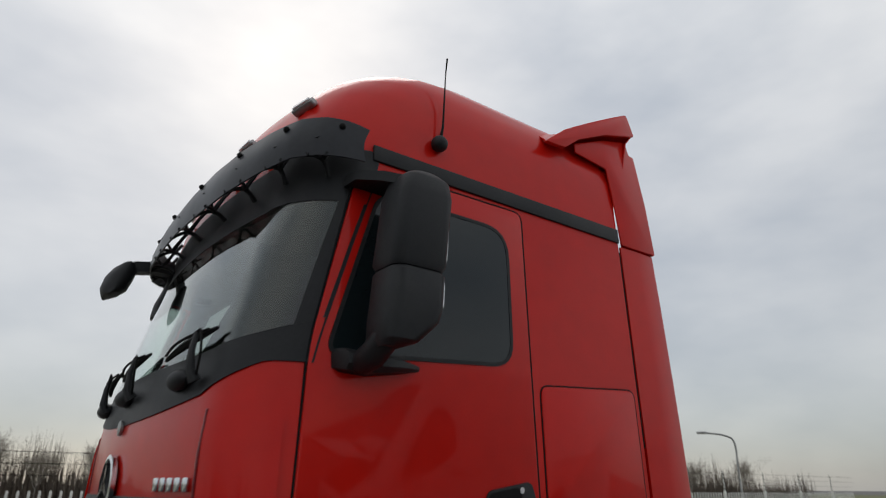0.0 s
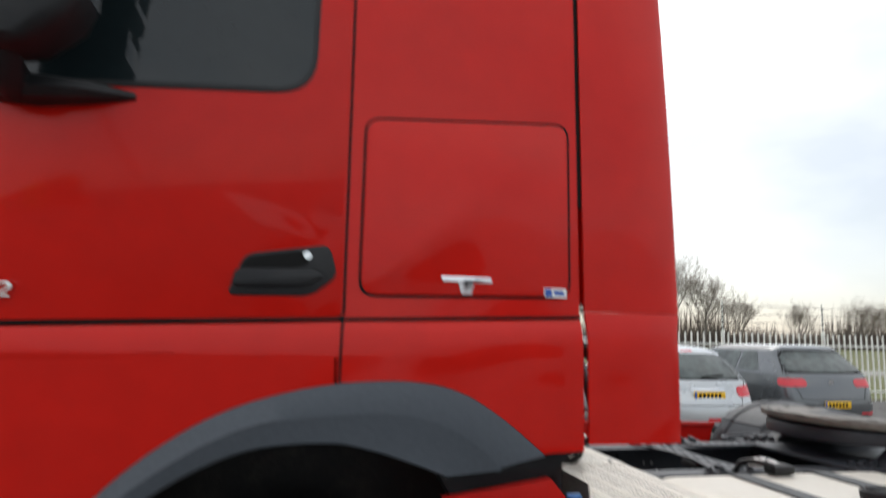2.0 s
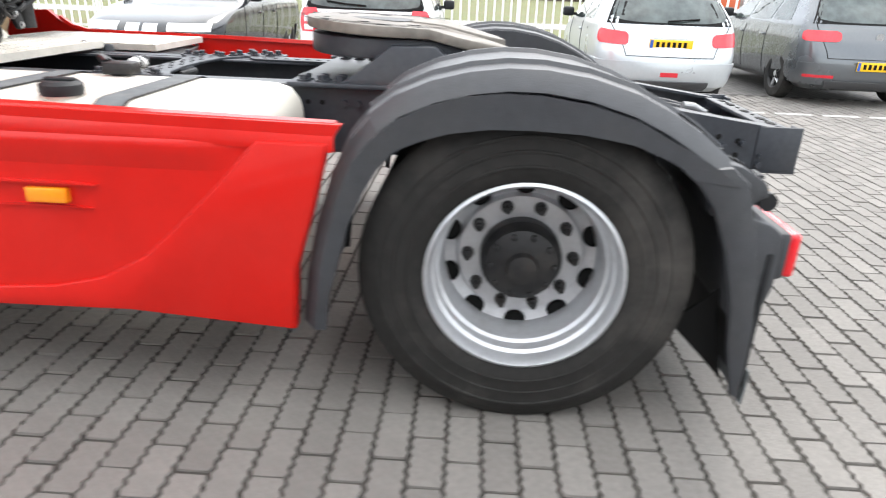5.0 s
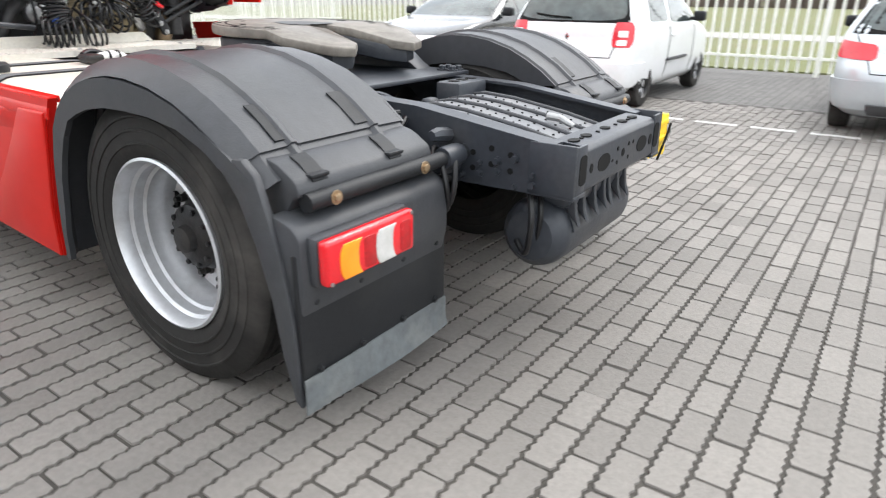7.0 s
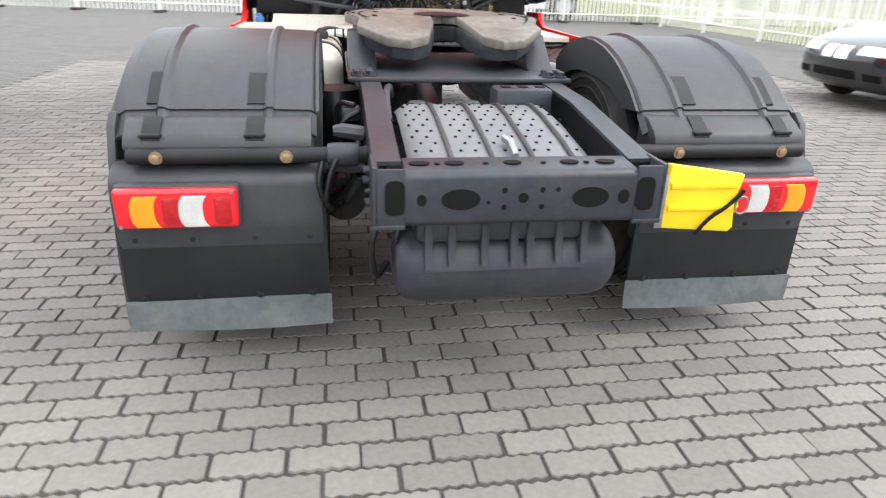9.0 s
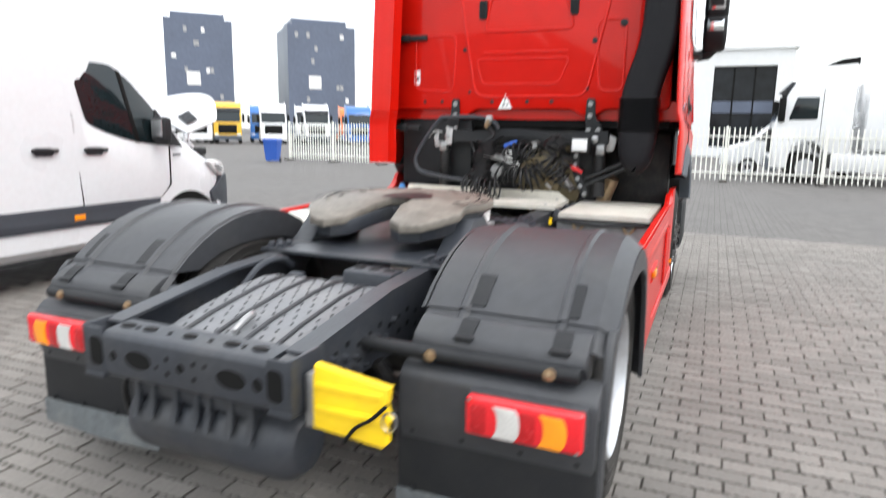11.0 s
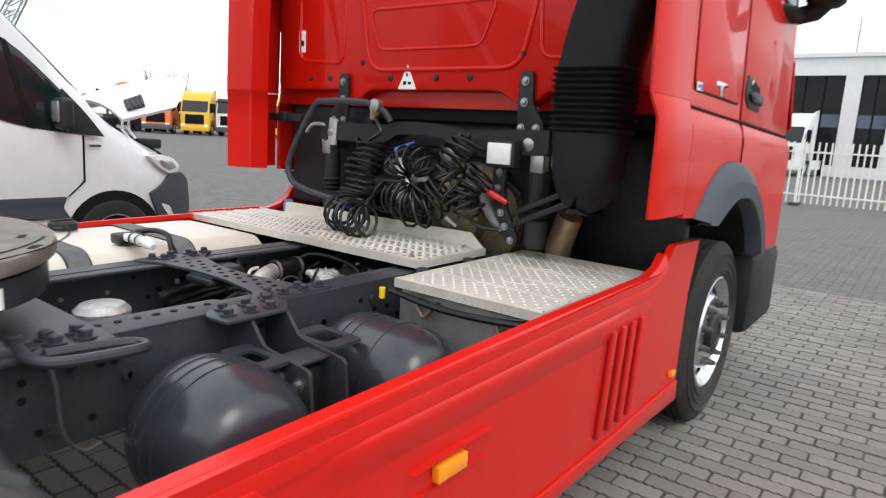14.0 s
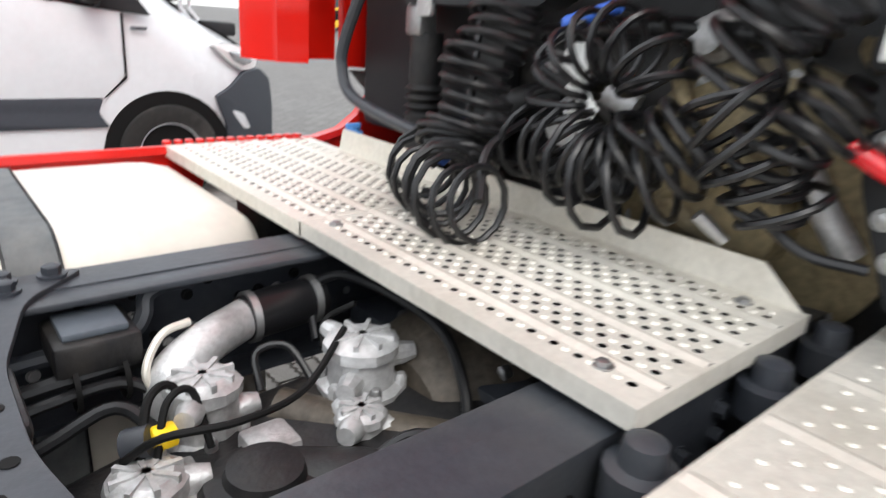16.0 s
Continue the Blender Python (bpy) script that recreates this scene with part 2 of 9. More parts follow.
FENDER = mat("mudguard_plastic", (0.040, 0.042, 0.047), 0.46, var=0.2, scales=(1.5, 25), bump=0.12, bscale=160, dirt=(0.065, 0.065, 0.063), dirt_amount=0.45, dirt_scale=3.5)
FRAME = mat("grey_chassis_paint", (0.030, 0.034, 0.042), 0.42, var=0.2, scales=(2, 40), bump=0.08, bscale=90, dirt=(0.07, 0.067, 0.063), dirt_amount=0.4, dirt_scale=5)
DARK = mat("dark_oily_metal", (0.009, 0.009, 0.010), 0.5, var=0.4, scales=(3, 40), bump=0.2, bscale=60, dirt=(0.07, 0.06, 0.05), dirt_amount=0.4, dirt_scale=8)
RUBBER = mat("tyre_rubber", (0.022, 0.021, 0.020), 0.78, var=0.25, scales=(3, 30), bump=0.1, bscale=120, dirt=(0.12, 0.11, 0.10), dirt_amount=0.45, dirt_scale=3, spec=0.3)
HOSE = mat("hose_rubber", (0.008, 0.008, 0.009), 0.35, var=0.2, scales=(3, 50), bump=0.05, bscale=120)
FLAP = mat("worn_rubber_strip", (0.10, 0.11, 0.115), 0.75, var=0.25, scales=(4, 30), bump=0.15, bscale=60, dirt=(0.2, 0.2, 0.19), dirt_amount=0.6, dirt_scale=6)
ALU = mat("weathered_aluminium", (0.66, 0.63, 0.565), 0.45, metal=0.35, var=0.12, scales=(3, 60), bump=0.06, bscale=150, dirt=(0.40, 0.36, 0.28), dirt_amount=0.45, dirt_scale=4)
TANK = mat("cream_fuel_tank", (0.66, 0.63, 0.56), 0.45, metal=0.25, var=0.06, scales=(2, 40), dirt=(0.45, 0.40, 0.32), dirt_amount=0.3, dirt_scale=3)
RIM = mat("silver_rim_paint", (0.55, 0.56, 0.58), 0.36, metal=0.55, var=0.08, scales=(3, 50), bump=0.04, bscale=120, dirt=(0.22, 0.20, 0.18), dirt_amount=0.3, dirt_scale=7)
POLISHED = mat("polished_rim", (0.62, 0.63, 0.65), 0.22, metal=0.85, var=0.08, scales=(3, 50), bump=0.03, bscale=120, dirt=(0.22, 0.20, 0.18), dirt_amount=0.2, dirt_scale=7)
DARKSTEEL = mat("dull_wheel_nut_steel", (0.17, 0.165, 0.16), 0.45, metal=0.8, var=0.25, scales=(8, 90), bump=0.05, bscale=150)
STEEL = mat("bare_steel", (0.36, 0.36, 0.36), 0.4, metal=0.9, var=0.15, scales=(4, 80), bump=0.05, bscale=150)
CAST = mat("cast_aluminium", (0.55, 0.55, 0.55), 0.5, metal=0.6, var=0.2, scales=(6, 80), bump=0.25, bscale=90, dirt=(0.12, 0.11, 0.10), dirt_amount=0.6, dirt_scale=9)
CHROME = mat("chrome", (0.75, 0.76, 0.78), 0.12, metal=1.0, var=0.04)
DUCT = mat("matt_black_duct", (0.008, 0.008, 0.010), 0.6, var=0.25, scales=(3, 50), bump=0.10, bscale=200, dirt=(0.020, 0.020, 0.020), dirt_amount=0.4, dirt_scale=3, spec=0.25)
FIFTH = mat("rusty_greasy_plate", (0.190, 0.172, 0.148), 0.55, metal=0.1, var=0.3, scales=(3, 30), bump=0.12, bscale=50, dirt=(0.050, 0.038, 0.030), dirt_amount=0.8, dirt_scale=2.6)
AMBER = mat("amber_lens", (0.95, 0.30, 0.01), 0.2, var=0.08, scales=(20, 120), coat=0.5)
REDLENS = mat("red_lens", (0.70, 0.012, 0.02), 0.15, var=0.1, scales=(20, 150), coat=0.6)
CARRED = mat("deep_red_reflector", (0.42, 0.006, 0.01), 0.25, var=0.25, scales=(40, 200), coat=0.4)
LENSGREY = mat("cloudy_clear_lens", (0.55, 0.54, 0.52), 0.2, var=0.12, scales=(20, 120), coat=0.5)
WHITELENS = mat("clear_lens", (0.80, 0.80, 0.80), 0.15, var=0.06, scales=(20, 150), coat=0.6)
GLASS = mat("dark_tinted_glass", (0.010, 0.016, 0.018), 0.05, var=0.1, coat=0.1, spec=0.5)
WINDSCREEN = mat("windscreen_glass", (0.72, 0.82, 0.78), 0.02, var=0.02, trans=1.0, spec=0.5, ior=1.5, coat=0.0)
LINING = mat("grey_cab_lining", (0.16, 0.16, 0.15), 0.8, var=0.2, scales=(2, 20))
CREAM = mat("cream_dashboard", (0.45, 0.43, 0.36), 0.6, var=0.15, scales=(2, 20))
CARGLASS = mat("car_window_glass", (0.06, 0.075, 0.072), 0.05, var=0.6, scales=(2.5, 7), coat=0.3, spec=0.6)
COVER = mat("pale_grey_plastic_cover", (0.15, 0.155, 0.165), 0.5, var=0.15, scales=(2, 30), bump=0.1, bscale=120, dirt=(0.22, 0.21, 0.20), dirt_amount=0.4, dirt_scale=4)
LAMPLENS = mat("lamp_lens_glass", (0.42, 0.43, 0.44), 0.12, metal=0.6, var=0.25, scales=(15, 90), coat=0.6)
SHADE = mat("smoked_visor", (0.028, 0.030, 0.035), 0.42, var=0.15, scales=(3, 40), coat=0.06, spec=0.3)
YELLOW = mat("yellow_plastic_board", (0.90, 0.60, 0.01), 0.45, var=0.08, scales=(3, 40), dirt=(0.5, 0.35, 0.05), dirt_amount=0.3, dirt_scale=5)
BLUE = mat("blue_plastic", (0.03, 0.10, 0.42), 0.45, var=0.1)
BLUECAP = mat("light_blue_cap", (0.10, 0.28, 0.62), 0.4, var=0.1)
VANPLASTIC = mat("dark_van_plastic", (0.038, 0.044, 0.054), 0.6, var=0.12, scales=(2, 60), bump=0.1, bscale=250)
VANPAINT = mat("van_white_paint", (0.66, 0.68, 0.70), 0.3, var=0.04, scales=(1, 20), coat=0.5, dirt=(0.5, 0.5, 0.48), dirt_amount=0.2, dirt_scale=2)
WHITE = mat("white_paint", (0.78, 0.79, 0.80), 0.3, var=0.04, scales=(1, 20), coat=0.5, dirt=(0.55, 0.54, 0.5), dirt_amount=0.2, dirt_scale=2)
STICKER = mat("white_sticker", (0.8, 0.8, 0.78), 0.4, var=0.06)
# black of print and trim; also painted as the shade in holes and hollows
INK_AND_SHADE = mat("black_ink_and_shade", (0.006, 0.006, 0.006), 0.7, var=0.1, spec=0.2)
SILVERCAR = mat("silver_car_paint", (0.50, 0.53, 0.55), 0.3, metal=0.4, var=0.04, coat=0.6)
GREYCAR = mat("grey_car_paint", (0.13, 0.14, 0.15), 0.25, metal=0.5, var=0.05, coat=0.8)
BLACKCAR = mat("black_car_paint", (0.02, 0.022, 0.025), 0.2, var=0.05, coat=0.8)
PLATE = mat("yellow_number_plate", (0.85, 0.50, 0.01), 0.4, var=0.05)
FENCE = mat("white_fence_paint", (0.80, 0.80, 0.74), 0.45, var=0.08, scales=(1, 20), dirt=(0.5, 0.48, 0.4), dirt_amount=0.35, dirt_scale=3)
# bark and twig colours are lightened to paint in distance haze
BARK = mat("bark", (0.21, 0.185, 0.165), 0.9, var=0.3, scales=(2, 20))
TWIG = mat("twig", (0.28, 0.245, 0.215), 0.9, var=0.25, scales=(1, 9))
PAVER = mat("concrete_paver", (0.200, 0.187, 0.172), 0.85, var=0.16, scales=(0.5, 45), bump=0.3, bscale=90, dirt=(0.14, 0.13, 0.12), dirt_amount=0.55, dirt_scale=0.9, island=0.13)
PAVER_OB = mat("concrete_paver_near", (0.200, 0.187, 0.172), 0.85, var=0.16, scales=(1.1, 45), bump=0.3, bscale=90, dirt=(0.14, 0.13, 0.12), dirt_amount=0.55, dirt_scale=3, obrand=0.13)
OFFICEGLASS = mat("office_glass", (0.012, 0.014, 0.017), 0.12, var=0.5, scales=(0.6, 2), spec=0.25)
GOLDCAST = mat("yellowed_casting", (0.22, 0.175, 0.10), 0.5, metal=0.4, var=0.4, scales=(6, 60), bump=0.25, bscale=60, dirt=(0.05, 0.045, 0.04), dirt_amount=0.7, dirt_scale=7)
AIRTANK = mat("glossy_tank_paint", (0.026, 0.030, 0.038), 0.3, var=0.15, scales=(2, 30), coat=0.25, bump=0.03, bscale=30, dirt=(0.06, 0.06, 0.06), dirt_amount=0.4, dirt_scale=5)
TWIG2 = mat("far_scrub", (0.15, 0.12, 0.10), 0.95, var=0.3, scales=(0.2, 3))
EXHAUST = mat("heat_stained_steel", (0.36, 0.26, 0.16), 0.4, metal=0.7, var=0.2)


# ---- the tractor unit: front axle at x 0, tail towards +x, left side at -y ----
truck = thing("tractor_truck", "red two-axle tractor unit with sleeper cab on block paving", "truck")


def both(fn):
    for s in (-1, 1):
        fn(s)


def y_side(z):
    return 1.238 - 0.036 * (z - 1.62)


# height, front, half width, corner radius
CAB = [
    (1.58, -1.33, 1.238, 0.26), (1.95, -1.335, y_side(1.95), 0.28), (2.12, -1.325, y_side(2.12), 0.29), (2.35, -1.28, y_side(2.35), 0.30),
    (2.75, -1.18, y_side(2.75), 0.32), (3.05, -1.095, y_side(3.05), 0.33), (3.25, -1.075, y_side(3.25), 0.34), (3.40, -1.05, y_side(3.4), 0.36),
    (3.56, -0.995, 1.165, 0.40), (3.69, -0.925, 1.14, 0.44), (3.80, -0.83, 1.09, 0.48), (3.89, -0.68, 1.0, 0.50), (3.945, -0.42, 0.89, 0.52), (3.985, -0.12, 0.72, 0.5),
]
CAB_REAR = 0.985


def cab_level(z):
    for a, b in zip(CAB, CAB[1:]):
        if z <= b[0]:
            t = max(0.0, (z - a[0]) / (b[0] - a[0]))
            return [p + (q - p) * t for p, q in zip(a, b)]
    return list(CAB[-1])


def cab_pt(z, u, off=0.0):
    """A point of the cab's skin: u 0 at the middle of the front, 1 and -1 at the rear edges."""
    _, xf, hw, rc = cab_level(z)
    s, a = (1 if u >= 0 else -1), abs(u)
    bow = 0.07
    if a <= 0.4:
        y = (hw - rc) * a / 0.4
        k = (y / (hw - rc)) ** 2
        x, nx, ny = xf + bow * k, -1.0, 0.12 * k
    elif a <= 0.6:
        t = (a - 0.4) / 0.2 * math.pi / 2
        x, y = xf + bow + rc * (1 - math.cos(t)), hw - rc + rc * math.sin(t)
        nx, ny = -math.cos(t), math.sin(t)
    else:
        t = (a - 0.6) / 0.4
        x0 = xf + bow + rc
        x, y, nx, ny = x0 + (CAB_REAR - x0) * t, hw, 0.0, 1.0
    return Vector((x + nx * off, s * (y + ny * off), z))


def cab_us(n):
    return [-1 + 2 * q / n for q in range(n + 1)]


def cab_skin(zs, off, opened):
    """The skin between levels, with the windscreen's opening left out."""
    bm = bm_new()
    us = cab_us(60)
    rings = [[bm.verts.new(cab_pt(z, u, off)) for u in us] for z in zs]
    for j, (a, b) in enumerate(zip(rings, rings[1:])):
        for q in range(60):
            if opened and 2.27 <= zs[j] < 2.95 and abs(us[q] + us[q + 1]) / 2 < 0.552:
                continue
            bm.faces.new((a[q], a[q + 1], b[q + 1], b[q]))
        bm.faces.new((a[60], a[0], b[0], b[60]))
    bm.faces.new(rings[-1])
    return bm


part("cab_shell", cab_skin(sorted([z for z, *_ in CAB] + [2.27, 2.95]), 0.0, True), RED, truck, angle=50)
part("cab_lining", cab_skin([1.72, 2.12, 2.27, 2.35, 2.75, 2.95, 3.25, 3.56], -0.035, True), LINING, truck, "grey cab lining behind the windscreen")


def skin_patch(zlow, zhigh, u0, u1, off_low, off_high, thick, nu=24, nz=8):
    bm = bm_new()
    rings = []
    for j in range(nz + 1):
        ring = []
        for i in range(nu + 1):
            u = u0 + (u1 - u0) * i / nu
            za, zb = zlow(u), zhigh(u)
            t = j / nz
            ring.append(cab_pt(za + (zb - za) * t, u, off_low + (off_high - off_low) * t))
        rings.append(ring)
    return sheet(bm, rings, thick)


def lower_edge(u):
    a = abs(u)
    return 2.06 + 0.06 * (a / 0.4) ** 2 if a < 0.4 else 2.12 + 0.11 * min(1, (a - 0.4) / 0.12)


def glass_low(u):
    return 2.27 + 0.09 * (abs(u) / 0.548) ** 5


surround = part("windshield_surround", skin_patch(lower_edge, lambda u: glass_low(u) + 0.015, -0.595, 0.595, 0.006, 0.006, 0.004, 60, 4), BLACK, truck, "black windscreen surround and pillars")
part("header", skin_patch(lambda u: 2.94, lambda u: 3.20 + 0.02 * min(1.0, max(0.0, (abs(u) - 0.40) / 0.1)), -0.595, 0.595, 0.006, 0.006, 0.004, 60, 4), BLACK, surround)
for s in (-1, 1):
    part("pillar", skin_patch(lambda u: glass_low(u) + 0.012, lambda u: 2.945, s * 0.546, s * 0.595, 0.0065, 0.0065, 0.004, 8, 8), BLACK, surround)
part("windshield", skin_patch(glass_low, lambda u: 2.96, -0.562, 0.562, 0.004, 0.004, 0.005, 40, 10), WINDSCREEN, truck, "clear greenish windscreen").visible_shadow = False
# what shows through it: dashboard, seats, a sheet of paper
part("dashboard", prism(bm_new(), round_poly([(-1.22, 1.75), (-1.20, 2.27), (-1.0, 2.33), (-0.72, 2.30), (-0.62, 2.10), (-0.66, 1.75)], 0.05), "y", -1.08, 1.08, 0.02), CREAM, truck, "pale dashboard")
for y in (-0.62, 0.62):
    seat = part("cab_seat", prism(bm_new(), round_poly([(-0.30, 1.75), (-0.20, 2.75), (-0.10, 2.98), (0.0, 2.98), (0.0, 2.75), (-0.08, 1.75)], 0.05), "y", y - 0.25, y + 0.25, 0.05, 3), LINING, truck, "grey cab seat")
part("paper_sheet", sheet(bm_new(), [[(-1.185, -0.62, 2.34), (-1.165, -0.36, 2.34)], [(-1.10, -0.64, 2.55), (-1.09, -0.34, 2.56)]], 0.003), STICKER, truck, "white sheet behind the windscreen")
# smoked sun visor, a bowed strip that stands off the cab on struts
VISOR = [(0.0, -1.18, 3.31, -1.245, 3.06), (0.20, -1.172, 3.31, -1.235, 3.055), (0.38, -1.145, 3.305, -1.208, 3.06), (0.55, -1.105, 3.30, -1.150, 3.08), (0.72, -1.045, 3.30, -1.085, 3.095), (0.85, -0.965, 3.295, -1.000, 3.10), (0.95, -0.87, 3.285, -0.900, 3.105), (1.0, -0.785, 3.27, -0.80, 3.11)]


def visor_pt(u, t):
    """u -1 to 1 from side to side; t 0 at the free lower edge, 1 at the upper edge."""
    a = abs(u)
    for p, q in zip(VISOR, VISOR[1:]):
        if a <= q[0]:
            k = (a - p[0]) / (q[0] - p[0])
            _, xt, zt, xb, zb = [m + (n - m) * k for m, n in zip(p, q)]
            break
    bulge = -0.018 * math.sin(math.pi * t)
    return Vector((xb + (xt - xb) * t + bulge, (1 if u > 0 else -1) * 1.262 * min(1.0, math.sin(a * 1.5) / math.sin(1.5)), zb + (zt - zb) * t))


visor = part("sun_visor", sheet(bm_new(), [[visor_pt(-1 + 2 * i / 64, j / 7) for i in range(65)] for j in range(8)], 0.008), SHADE, truck, "smoked plastic sun visor")


def on_front(p, z):
    """The cab's front behind a point of the visor."""
    best = min((cab_pt(z, q / 60 - 0.6, 0.01) for q in range(73)), key=lambda c: abs(c.y - p.y * 0.93))
    return best


for q in range(9):
    u = -0.84 + 1.68 * q / 8
    du = 0.045
    a, b, top = visor_pt(u - du, 0.03), visor_pt(u + du, 0.03), visor_pt(u, 0.45)
    root, high = on_front(visor_pt(u, 0), 3.06), on_front(visor_pt(u, 0), 3.26)
    hub = (a + b) / 4 + root / 2 + Vector((0, 0, 0.03))
    bm = bm_new()
    for e, r in ((a, 0.009), (b, 0.009), (root, 0.011), (high, 0.010), (top, 0.008)):
        tube(bm, [hub, hub.lerp(e, 0.5) + Vector((0, 0, 0.008)), e], [r * 1.25, r, r * 1.15], 6)
    part("visor_strut", bm, BLACK, truck)
for q in range(8):
    u = -0.93 + 1.86 * q / 7
    bm = bm_new()
    bmesh.ops.create_uvsphere(bm, u_segments=10, v_segments=6, radius=0.015, matrix=Matrix.Translation(visor_pt(u, 0.80) + Vector((-0.006, 0, 0))))
    part("visor_stud", bm, INK_AND_SHADE, visor)
# roof marker lamps over the visor
for s in (-1, 1):
    for u in (0.43, 0.16):
        p = cab_pt(3.53, s * u, 0.015)
        lamp = part("roof_marker_lamp", prism(bm_new(), rrect(-0.075, 0.075, -0.02, 0.02, 0.015), "x", -0.02, 0.02, 0.006), STEEL, truck, "clear oval roof marker lamp")
        along = (cab_pt(3.53, s * u + 0.02) - cab_pt(3.53, s * u - 0.02)).normalized()
        rise = (cab_pt(3.60, s * u) - cab_pt(3.48, s * u)).normalized()
        inward = along.cross(rise).normalized()
        lamp.matrix_basis = Matrix.Translation(p) @ Matrix((inward, along, rise)).transposed().to_4x4()
        part("lens", prism(bm_new(), rrect(-0.06, 0.06, -0.013, 0.013, 0.01), "x", -0.03, -0.018, 0.003), WHITELENS, lamp)


def side_panel(pts, off, thick, s, bevel=0.0):
    bm = bm_new()
    prism(bm, pts, "y", off - thick, off, bevel)
    for v in bm.verts:
        v.co.y = s * (y_side(max(v.co.z, 1.62)) + v.co.y)
    return bm


def side_ring(outer, inner, off, thick, s):
    bm = bm_new()
    frame_ring(bm, outer, inner, "y", off - thick, off)
    for v in bm.verts:
        v.co.y = s * (y_side(max(v.co.z, 1.62)) + v.co.y)
    return bm


DOOR = round_poly([(-1.0, 1.556), (0.182, 1.598), (0.182, 3.15), (-0.66, 3.14), (-0.80, 3.07), (-0.97, 2.30)], [0.02, 0.02, 0.05, 0.1, 0.12, 0.1])
WIN = round_poly([(-0.912, 2.265), (0.07, 2.325), (0.078, 3.03), (-0.69, 3.03)], [0.08, 0.13, 0.16, 0.1], 6)
HATCH = round_poly([(0.238, 1.67), (0.945, 1.685), (0.95, 2.295), (0.242, 2.255)], 0.05)


def smooth_arch(pts):
    return [(p.x, p.z) for p in curve_pts([(x, 0, z) for x, z in pts], 5)]


def cab_side(s):
    door = part("cab_door", side_panel(DOOR, 0.005, 0.02, s, 0.004), RED, truck)
    part("window_rubber", side_ring(WIN, scaled(WIN, 0.017), 0.011, 0.02, s), BLACK, door, "black rubber window seal")
    part("side_window", side_panel(scaled(WIN, 0.014), 0.0085, 0.006, s), GLASS, door, "dark tinted side window")
    part("door_gap", side_ring(scaled(DOOR, -0.010), scaled(DOOR, -0.002), 0.0025, 0.01, s), INK_AND_SHADE, truck)
    handle = part("door_handle", side_panel(round_poly([(-0.17, 1.655), (0.085, 1.66), (0.165, 1.725), (0.135, 1.825), (-0.12, 1.785)], 0.03), 0.012, 0.02, s, 0.006), BLACK, door, "black recessed door handle")
    # flat black panel paints the shade of the hollow behind the grip
    part("recess", side_panel(round_poly([(-0.135, 1.735), (0.02, 1.738), (0.075, 1.76), (0.045, 1.80), (-0.11, 1.775)], 0.012), 0.0135, 0.004, s), INK_AND_SHADE, handle)
    part("grip", side_panel(round_poly([(-0.155, 1.685), (0.06, 1.692), (0.125, 1.725), (0.08, 1.745), (-0.145, 1.738)], 0.018), 0.030, 0.019, s, 0.008), BLACK, handle)
    bm = bm_new()
    lathe(bm, (0.068, s * (y_side(1.785) + 0.012), 1.787), [(0.013, 0), (0.013, 0.006 * s)], "y", 16)
    part("lock", bm, CHROME, handle, "bright lock cylinder")
    hatch = part("storage_hatch", side_panel(HATCH, 0.006, 0.012, s, 0.005), RED, truck)
    part("hatch_gap", side_ring(scaled(HATCH, -0.008), scaled(HATCH, -0.001), 0.002, 0.01, s), INK_AND_SHADE, truck)
    badge = part("badge", side_panel([(0.50, 1.740), (0.67, 1.740), (0.67, 1.720), (0.61, 1.720), (0.60, 1.680), (0.565, 1.680), (0.555, 1.720), (0.50, 1.720)], 0.011, 0.004, s, 0.002), CHROME, hatch, "small chrome emblem with a bar and shield")
    part("plate", side_panel(rrect(0.855, 0.935, 1.680, 1.712, 0.004), 0.0085, 0.002, s), STICKER, hatch, "white sticker with a blue field")
    part("print", side_panel(rrect(0.858, 0.882, 1.683, 1.709, 0.003), 0.0095, 0.001, s), BLUE, hatch, "blue field of the sticker")
    part("print", side_panel([(0.890, 1.689), (0.925, 1.689), (0.925, 1.703), (0.890, 1.703)], 0.0095, 0.001, s), BLUE, hatch)
    # black moulding under the roof shell
    part("roof_moulding", side_panel([(-0.72, 3.175), (0.985, 3.175), (0.985, 3.262), (-0.72, 3.254)], 0.014, 0.02, s, 0.006), BLACK, truck, "black moulding strip below the roof shell")
    # sloping shoulder and the red panels round the arch
    bm = bm_new()
    rows = []
    for x in (-1.05, -0.3, 0.18, 0.6, 0.985):
        zl = 1.585 + (x - 0.18) * (0.036 if x < 0.18 else 0.032)
        rows.append([(x, s * yy, z) for z, yy in ((zl, 1.228), (zl - 0.004, 1.240), (zl - 0.020, 1.250), (zl - 0.05, 1.260), (zl - 0.085, 1.265), (1.47, 1.266))])
    sheet(bm, rows, 0.012)
    part("shoulder_panel", bm, RED, truck)
    part("sill_gap", tube(bm_new(), [(x, s * 1.2395, 1.590 + (x - 0.18) * (0.036 if x < 0.18 else 0.032)) for x in (-1.0, -0.3, 0.18, 0.6, 0.985)], 0.006, 6), INK_AND_SHADE, truck)
    out = [(-0.62, 0.86), (-0.56, 0.98), (-0.43, 1.13), (-0.24, 1.268), (-0.06, 1.345), (0.165, 1.393), (0.40, 1.402), (0.56, 1.37), (0.70, 1.29), (0.846, 1.173)]
    out, inner = smooth_arch(out), smooth_arch([(-0.52, 0.86), (-0.47, 0.95), (-0.36, 1.06), (-0.20, 1.155), (-0.04, 1.207), (0.165, 1.217), (0.30, 1.19), (0.40, 1.157), (0.46, 1.135), (0.52, 1.11)])
